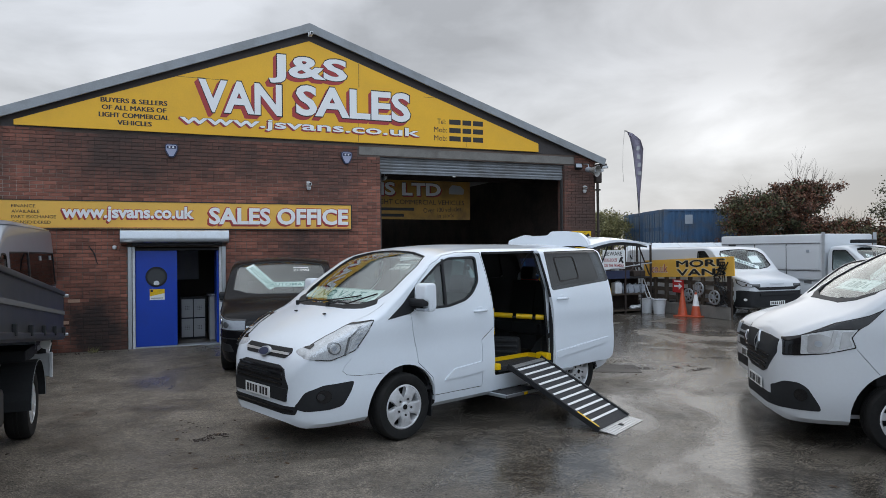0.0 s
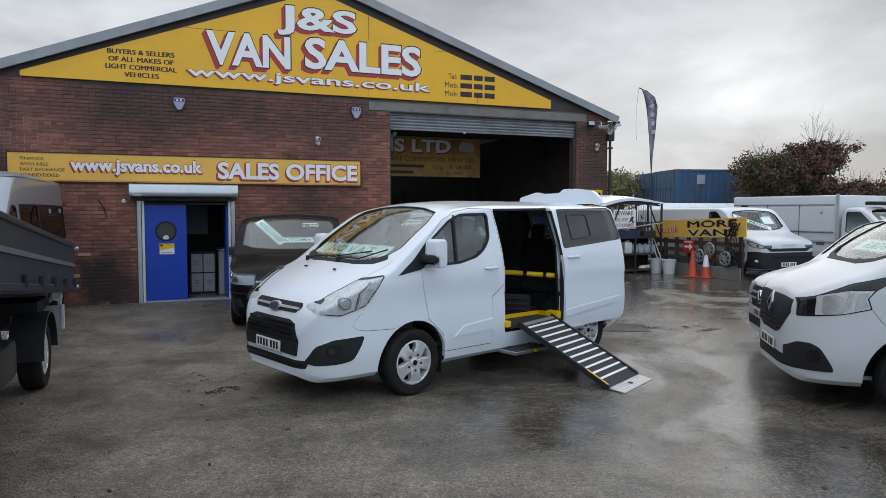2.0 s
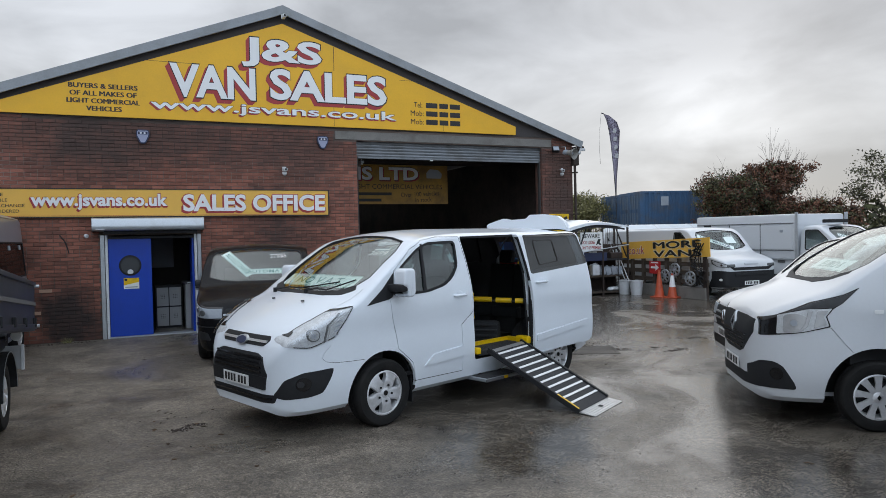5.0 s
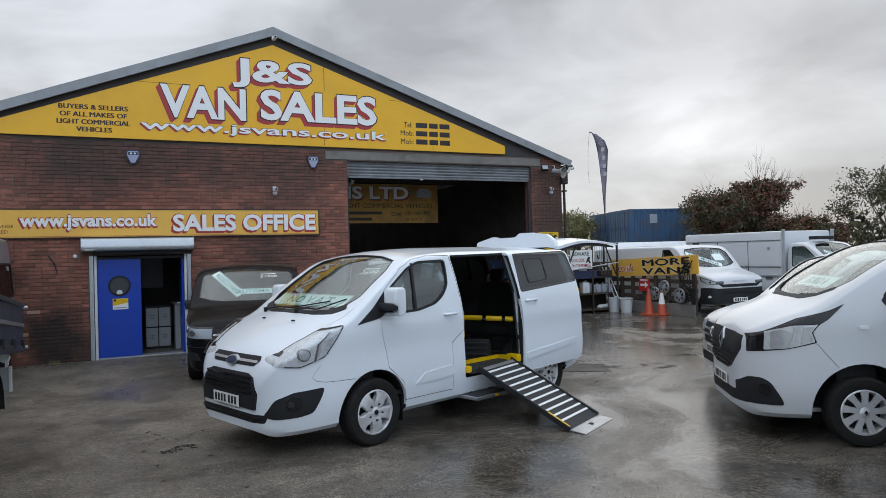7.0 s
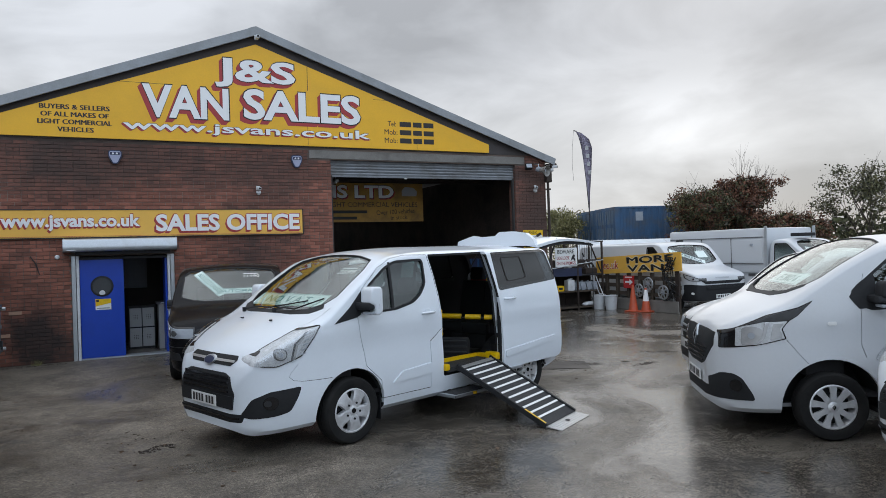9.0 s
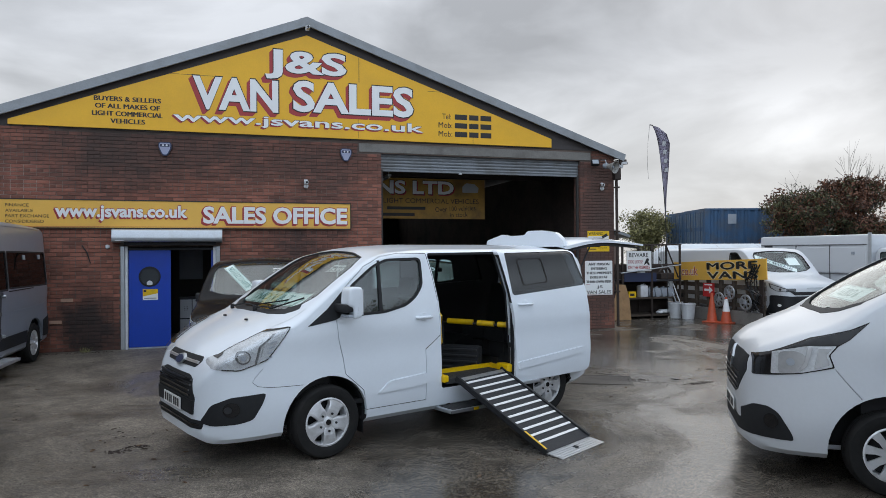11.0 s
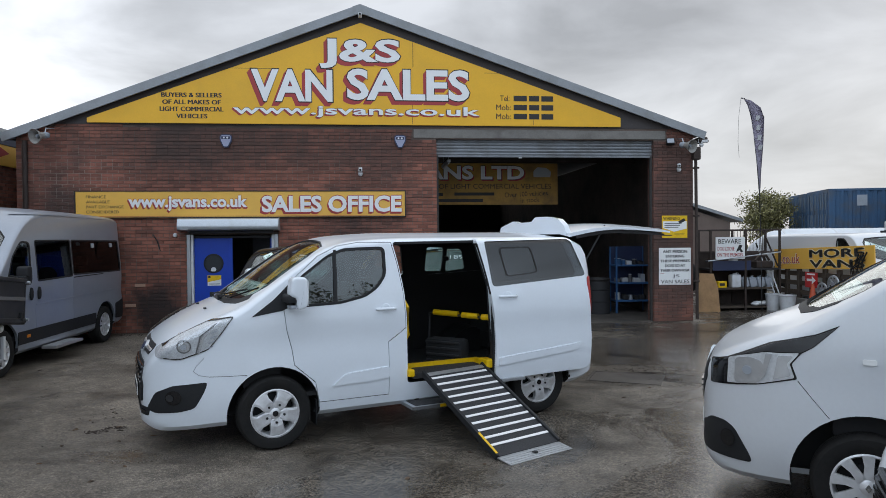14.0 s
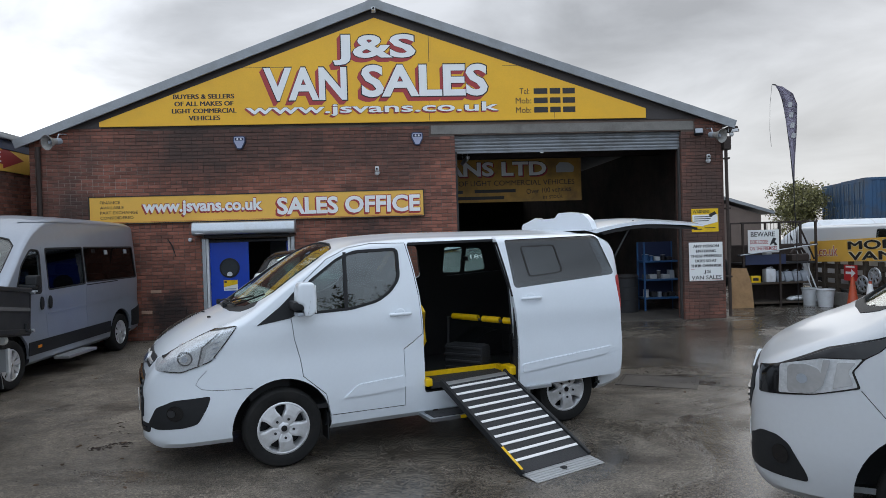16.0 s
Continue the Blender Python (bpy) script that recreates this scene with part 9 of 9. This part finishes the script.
def tree(name, label, x, y, h, spread, mats, rng, leaves=9000, size=0.06, clump=0.30, bare=0.25, trunk=0.10, depth=4, fill=0.6):
    """A tree of forking limbs; leaves gather in clumps at the twig ends, the highest ends stay bare."""
    t = thing(name, label, "tree", pose(x, y, 0))
    bm = bmesh.new()
    tips = []
    tube_into(bm, (0, 0, -0.1), (0.04, 0.02, h * 0.22), trunk, trunk * 0.8, 8)
    for k in range(7):
        a = k * 0.9 + rng.uniform(-0.3, 0.3)
        tilt = rng.uniform(0.15, 1.0)
        d = Vector((math.cos(a) * tilt * spread / h * 2, math.sin(a) * tilt * spread / h * 2, 1)).normalized()
        sprout(bm, rng, Vector((0.02, 0.0, h * rng.uniform(0.10, 0.24))), d, h * rng.uniform(0.20, 0.30), trunk * 0.5, depth, tips)
    zs = max(p.z for p in tips)
    ws_ = max(max(abs(p.x), abs(p.y)) for p in tips)
    for v in bm.verts:
        v.co.z *= h / zs
        v.co.x *= spread / ws_
        v.co.y *= spread / ws_
    tips = [Vector((p.x * spread / ws_, p.y * spread / ws_, p.z * h / zs)) for p in tips]
    part("trunk", bm, M_BARK, t, smooth=60)
    ends = [p for p in tips if p.z < h * (1 - bare)]
    low = [Vector((rng.gauss(0, spread * 0.55), rng.gauss(0, spread * 0.55), h * rng.uniform(0.08, fill))) for _ in range(int(len(ends) * 0.35))]
    ends += [p for p in low if math.hypot(p.x, p.y) < spread * 1.1]
    for k, mt in enumerate(mats):
        vs, fs = [], []
        mine = ends[k::len(mats)]
        for c in mine:
            q = clump * rng.uniform(0.6, 1.5)
            leaves_into(vs, fs, rng, c, (q, q, q * 0.8), max(3, int(leaves / len(ends) * rng.uniform(0.5, 1.5))), size)
        me = bpy.data.meshes.new("crown")
        me.from_pydata([tuple(v) for v in vs], [], fs)
        tagged(part("crown", me, mt, t), kind="stuff")
    return t


rt = random.Random(21)
tree("hedge_tree", "russet and green hedgerow tree with bare upper twigs", 23.6, 19.9, 5.9, 1.75, (M_LEAFR, M_LEAFG, M_LEAFR, M_LEAFR), rt, 22000, 0.055, 0.27, 0.26, 0.10, 4, 0.75)
tree("hedge_tree", "dense olive hedgerow shrub with thin bare shoots", 22.25, 20.8, 5.0, 1.6, (M_LEAFO, M_LEAFG, M_LEAFR), rt, 24000, 0.055, 0.30, 0.22, 0.08, 4, 0.8)
tree("hedge_tree", "olive and brown hedgerow shrub, leaves thinning", 24.6, 18.6, 3.6, 1.5, (M_LEAFO, M_LEAFR), rt, 15000, 0.06, 0.28, 0.20, 0.08, 4, 0.8)
tree("hedge_tree", "dense olive hedgerow shrub with thin bare shoots", 25.3, 22.0, 3.6, 1.6, (M_LEAFG, M_LEAFO), rt, 18000, 0.06, 0.36, 0.12, 0.08, 4, 0.8)
tree("hedge_tree", "thin leafy hedgerow tree with open crown", 29.2, 18.4, 5.6, 2.0, (M_LEAFG, M_LEAFO), rt, 9000, 0.06, 0.34, 0.12, 0.09, 4, 0.6)
tree("hedge_tree", "thin leafy hedgerow tree with open crown", 31.2, 16.2, 5.2, 2.0, (M_LEAFG, M_LEAFO), rt, 12000, 0.065, 0.34, 0.10, 0.09, 4, 0.6)
for x, y, h in ((28.3, 22.6, 3.9), (29.4, 21.6, 3.7), (27.3, 23.4, 3.9)):
    tree("bare_tree", "leafless small tree behind the hedge", x, y, h, 0.9, (M_LEAFO,), rt, 250, 0.05, 0.3, 0.5, 0.05, 5, 0.3)
tree("yellowing_shrub", "yellow-green shrub with sparse leaves behind the containers", 20.9, 28.6, 4.0, 1.2, (M_LEAFY,), rt, 7000, 0.06, 0.30, 0.05, 0.06, 4, 0.7)
tree("yellowing_shrub", "yellow-green shrub with sparse leaves behind the containers", 22.8, 31.5, 4.1, 1.3, (M_LEAFY,), rt, 6000, 0.06, 0.30, 0.05, 0.06, 4, 0.7)

# hedges that close the yard
def hedge(x0, y0, x1, y1, h, label):
    vs, fs = [], []
    n = int(math.hypot(x1 - x0, y1 - y0) / 0.9)
    for k in range(n):
        f = k / max(1, n - 1)
        hh = h * rt.uniform(0.75, 1.15)
        for z in (0.25, 0.6, 0.9):
            leaves_into(vs, fs, rt, (x0 + (x1 - x0) * f + rt.uniform(-0.4, 0.4), y0 + (y1 - y0) * f + rt.uniform(-0.4, 0.4), hh * z), (0.9, 0.9, hh * 0.22), 110, 0.17)
    me = bpy.data.meshes.new("hedge")
    me.from_pydata([tuple(v) for v in vs], [], fs)
    hd = part("hedge", me, M_LEAFG)
    tagged(hd, label, "hedge", kind="stuff")


hedge(24, 20.6, 60, 12, 2.7, "dense dark hedge along the far side of the yard")
hedge(52, 14, 46, -16, 3.2, "dense dark hedge along the side of the yard")
hedge(-16, -17, 44, -17, 7.6, "tall dark hedge behind the yard")

# ---- small things on the ground ----
drain = thing("drain_cover", "sunken dark drain slab with grit round it", "drain cover", pose(7.15, 9.55, 0, 0, 0, -28))
part("slab", box((-0.45, -0.30, 0.0), (0.45, 0.30, 0.006), 0.003), M_DARKCONC, drain)
part("slab_rim", cut(box((-0.50, -0.35, 0.0), (0.50, 0.35, 0.008), 0.002), box((-0.455, -0.305, -0.1), (0.455, 0.305, 0.1))), M_DARKCONC, drain)

leaf_me = bpy.data.meshes.new("leaf")
lv = [(-0.05, 0, 0.004), (-0.02, 0.022, 0.012), (0.03, 0.018, 0.010), (0.055, 0, 0.006), (0.03, -0.018, 0.012), (-0.02, -0.022, 0.009), (-0.05, 0, 0.0), (-0.02, 0.022, 0.006), (0.03, 0.018, 0.005), (0.055, 0, 0.001), (0.03, -0.018, 0.006), (-0.02, -0.022, 0.004)]
leaf_me.from_pydata(lv, [], [(0, 1, 2, 3, 4, 5), (11, 10, 9, 8, 7, 6)] + [(i, (i + 1) % 6, 6 + (i + 1) % 6, 6 + i) for i in range(6)])
leaf_me.materials.append(M_LEAF)
rl_ = random.Random(8)
spots = [(0.76, 8.36), (0.97, 7.88), (0.5, 6.43), (0.82, 7.93), (0.75, 7.7), (0.89, 8.39), (3.79, 5.7), (0.75, 7.85), (8.42, 8.81)]
for k in range(80):
    if k < 18:
        bx, by = rl_.choice(spots)
        x, y = bx + rl_.gauss(0, 0.28), by + rl_.gauss(0, 0.28)
    else:
        x, y = rl_.uniform(-3, 12), rl_.uniform(2.6, 14.8)
    lf = new("fallen_leaf", leaf_me)
    lf.matrix_basis = pose(x, y, 0.0, 0, 0, rl_.uniform(0, 360)) @ Matrix.Diagonal((rl_.uniform(0.3, 0.8), rl_.uniform(0.3, 0.8), 0.8, 1))
    tagged(lf, "small brown fallen leaf on wet tarmac", "leaf", group="fallen leaves")


def debris(x, y, sx, sy, n, yaw=0.0):
    """A drift of dark grit and leaf litter."""
    vs, fs = [], []
    for _ in range(n):
        a, r = rl_.uniform(0, 6.28), rl_.random() ** 0.7
        cx, cy = math.cos(a) * r * sx, math.sin(a) * r * sy
        s = rl_.uniform(0.005, 0.022)
        o = len(vs)
        q = rl_.uniform(0, 6.28)
        vs += [(cx + s * math.cos(q + j * 2.09), cy + s * math.sin(q + j * 2.09) * 0.7, 0.001) for j in range(3)] + [(cx, cy, s * 0.6)]
        fs += [(o, o + 1, o + 3), (o + 1, o + 2, o + 3), (o + 2, o, o + 3), (o, o + 2, o + 1)]
    me = bpy.data.meshes.new("litter")
    me.from_pydata(vs, [], fs)
    d = part("leaf_litter", me, M_RUST, m=pose(x, y, 0, 0, 0, yaw))
    tagged(d, "drift of dark grit and leaf litter on the tarmac", "litter", kind="stuff")


for x, y, sx, sy, n, yaw in ((0.95, 7.86, 0.13, 0.06, 50, 10), (0.75, 8.3, 0.35, 0.2, 12, 0), (7.64, 9.35, 0.28, 0.10, 110, -20), (8.42, 8.85, 0.30, 0.09, 90, 10), (11.38, 11.2, 0.7, 0.16, 160, -35), (12.2, 12.7, 0.8, 0.12, 120, -40),
                            (0.8, 7.75, 0.14, 0.08, 50, 0), (9.6, 9.6, 0.5, 0.1, 70, -30), (7.5, 10.0, 0.5, 0.25, 80, 0), (10.3, 15.2, 1.0, 0.12, 160, 0), (-0.9, 15.25, 0.7, 0.12, 120, 0), (13.0, 16.9, 1.2, 0.15, 160, -10), (6.7, 12.6, 1.4, 0.2, 90, 15), (6.9, 3.9, 0.5, 0.3, 60, 0)):
    debris(x, y, sx, sy, n, yaw)
# loose grit, washed into streaks
vs, fs = [], []
for _ in range(5200):
    gx, gy = rl_.uniform(-3.2, 12.0), 2.4 + 12.0 * rl_.random() ** 1.35
    if noise.noise(Vector((gx * 0.55, gy * 0.9, 3.0))) + rl_.gauss(0, 0.28) < 0.05:
        continue
    q_, a_ = rl_.uniform(0.003, 0.011), rl_.uniform(0, 6.28)
    o = len(vs)
    vs += [(gx + q_ * math.cos(a_ + j * 2.09), gy + q_ * math.sin(a_ + j * 2.09), 0.0) for j in range(3)] + [(gx, gy, q_ * 0.8)]
    fs += [(o, o + 1, o + 3), (o + 1, o + 2, o + 3), (o + 2, o, o + 3)]
me = bpy.data.meshes.new("grit")
me.from_pydata(vs, [], fs)
tagged(part("loose_grit", me, M_GRIT), "loose dark grit and crumbs scattered over the wet tarmac", "grit", kind="stuff")
# wet, silted hollows in the tarmac
for hx, hy, sx, sy, yaw in ((7.55, 9.55, 0.85, 0.34, -20), (8.55, 9.25, 0.34, 0.10, 10), (11.05, 11.1, 0.62, 0.16, -30), (9.6, 10.9, 0.38, 0.10, -10), (12.0, 12.6, 0.7, 0.14, -35), (10.2, 13.9, 0.9, 0.16, 5), (12.4, 15.6, 1.0, 0.14, -8)):
    n_ = 40
    ring = []
    for k in range(n_):
        a_ = 2 * math.pi * k / n_
        r_ = 1 + 0.45 * noise.noise(Vector((math.cos(a_) * 1.7 + hx, math.sin(a_) * 1.7 + hy, 0.5))) + 0.22 * noise.noise(Vector((math.cos(a_) * 5 + hx, math.sin(a_) * 5, hy)))
        ring.append((sx * r_ * math.cos(a_), sy * r_ * math.sin(a_)))
    ob_h = part("silted_hollow", prism(ring, (0, 0, 0), (1, 0, 0), (0, 1, 0), -0.01, 0.0025), M_SILT, m=pose(hx, hy, 0, 0, 0, yaw))
    tagged(ob_h, "dark wet hollow filled with silt in the tarmac", "puddle", group="silted hollows", kind="structure")
weed = thing("weed_tuft", "small green weed at the foot of the wall", "weed", pose(-0.85, 15.35, 0))
vs, fs = [], []
for k in range(40):
    a, l = rl_.uniform(0, 6.28), rl_.uniform(0.05, 0.14)
    o = len(vs)
    bx, by = rl_.gauss(0, 0.06), rl_.gauss(0, 0.03)
    vs += [(bx - 0.004, by, 0), (bx + 0.004, by, 0), (bx + math.cos(a) * l * 0.6, by + math.sin(a) * l * 0.4, l)]
    fs.append((o, o + 1, o + 2))
me = bpy.data.meshes.new("weed")
me.from_pydata(vs, [], fs)
tagged(part("blades", me, M_LEAFY, weed), kind="stuff")

# ---- brickwork: every brick of the front wall and of the wing in sight ----
BL, BH, BW, JT = 0.215, 0.065, 0.012, 0.010
HOLES = [(DX0 - 0.01, DX1 + 0.01, -1, DZ + 0.06), (OX0 - 0.002, OX1 + 0.002, -1, OZ + 0.02), (4.60, 10.42, 4.15, 4.38)]
rb = random.Random(11)
vs_all, fs_all, singles = [], [], []


def brick_verts(x0, x1, z0, z1, y, out):
    j = [rb.uniform(-0.0015, 0.0015) for _ in range(4)]
    d = out + rb.uniform(-0.002, 0.002)
    c = 0.004
    return [(x0, y, z0), (x1, y, z0), (x1, y, z1), (x0, y, z1),
            (x0 + c + j[0], y - d, z0 + c), (x1 - c + j[1], y - d, z0 + c + j[2]), (x1 - c, y - d, z1 - c + j[3]), (x0 + c, y - d, z1 - c)]


BF = [(4, 5, 6, 7), (0, 1, 5, 4), (1, 2, 6, 5), (2, 3, 7, 6), (3, 0, 4, 7)]
row, z = 0, 0.01
while z < 6.9:
    x = XL + (0.0 if row % 2 else -0.1125)
    while x < XR:
        header = row % 4 == 3
        ln = 0.1025 if header else BL
        x0, x1 = max(x, XL), min(x + ln, XR)
        xm = (x0 + x1) / 2
        top = verge(xm) - 0.12
        covered = z > 4.46 and -2.1 < xm < 9.25 and z + BH < sign_top(xm) - 0.05
        if x1 - x0 > 0.03 and z + BH < min(top, 4.42 if -1.5 < xm < 9.3 else 9) and not covered:
            pieces = [(x0, x1)]
            for a, b, c, d in HOLES:
                if z + BH > c and z < d:
                    nxt = []
                    for p, q in pieces:
                        if q <= a or p >= b:
                            nxt.append((p, q))
                        else:
                            if p < a:
                                nxt.append((p, a))
                            if q > b:
                                nxt.append((b, q))
                    pieces = nxt
            for p, q in pieces:
                if q - p > 0.02:
                    if 1.9 < p < 4.9 and 1.05 < z < 2.05 and abs((q - p) - BL) < 1e-4 and len(singles) < 290:
                        singles.append((p, z))
                    else:
                        o = len(vs_all)
                        vs_all += brick_verts(p, q, z, z + BH, FY - 0.006, BW - 0.006)
                        fs_all += [tuple(o + i for i in f) for f in BF]
        x += ln + JT
    z += BH + JT
    row += 1
me = bpy.data.meshes.new("bricks")
me.from_pydata(vs_all, [], fs_all)
bricks = part("brick_courses", me, M_BRICK, wall_front, "weathered red-brown brick courses")
tagged(bricks, kind="stuff")
one = bpy.data.meshes.new("brick")
one.from_pydata(brick_verts(0, BL, 0, BH, 0, BW - 0.006), [], BF)
one.materials.append(M_BRICKO)
for p, z in singles:
    b = new("brick", one)
    b.parent = wall_front
    b.matrix_basis = pose(p, FY - 0.006, z)
# two pale replaced bricks
for px_, pz in ((-1.30, 0.985), (-1.50, 0.56)):
    b = part("pale_brick", box((0, -0.016, 0), (BL, 0.01, BH), 0.003), M_BRICKPALE, wall_front, "pale replacement brick", m=pose(px_, FY - 0.006, pz))
# reveal bricks of the vehicle opening's pier
vs_all, fs_all = [], []
for row in range(int(4.1 / 0.075)):
    z = 0.01 + row * 0.075
    for k in range(3):
        y0 = FY + 0.005 + k * 0.1125
        o = len(vs_all)
        v = brick_verts(y0, min(y0 + 0.1025, FY + TH), z, z + BH, 0, 0.006)
        vs_all += [(OX0 - q[1], q[0], q[2]) for q in v]
        fs_all += [tuple(o + i for i in f) for f in BF]
        o = len(vs_all)
        vs_all += [(OX1 + q[1], q[0], q[2]) for q in v]
        fs_all += [tuple(o + i for i in f[::-1]) for f in BF]
me = bpy.data.meshes.new("bricks")
me.from_pydata(vs_all, [], fs_all)
tagged(part("brick_reveals", me, M_BRICK, wall_front), kind="stuff")
# the wing's bricks
vs_all, fs_all = [], []
row, z = 0, 0.01
while z < 4.0:
    y = 6.0 + (0.0 if row % 2 else -0.1125)
    while y < 22.0:
        o = len(vs_all)
        vs_all += [(WX - 0.006 - q[1] - 0.0, q[0], q[2]) for q in brick_verts(y, y + BL, z, z + BH, 0.0, BW - 0.006)]
        fs_all += [tuple(o + i for i in f) for f in BF]
        y += BL + JT
    z += BH + JT
    row += 1
me = bpy.data.meshes.new("bricks")
me.from_pydata(vs_all, [], fs_all)
tagged(part("brick_courses", me, M_BRICK, wing, "weathered red-brown brick courses"), kind="stuff")
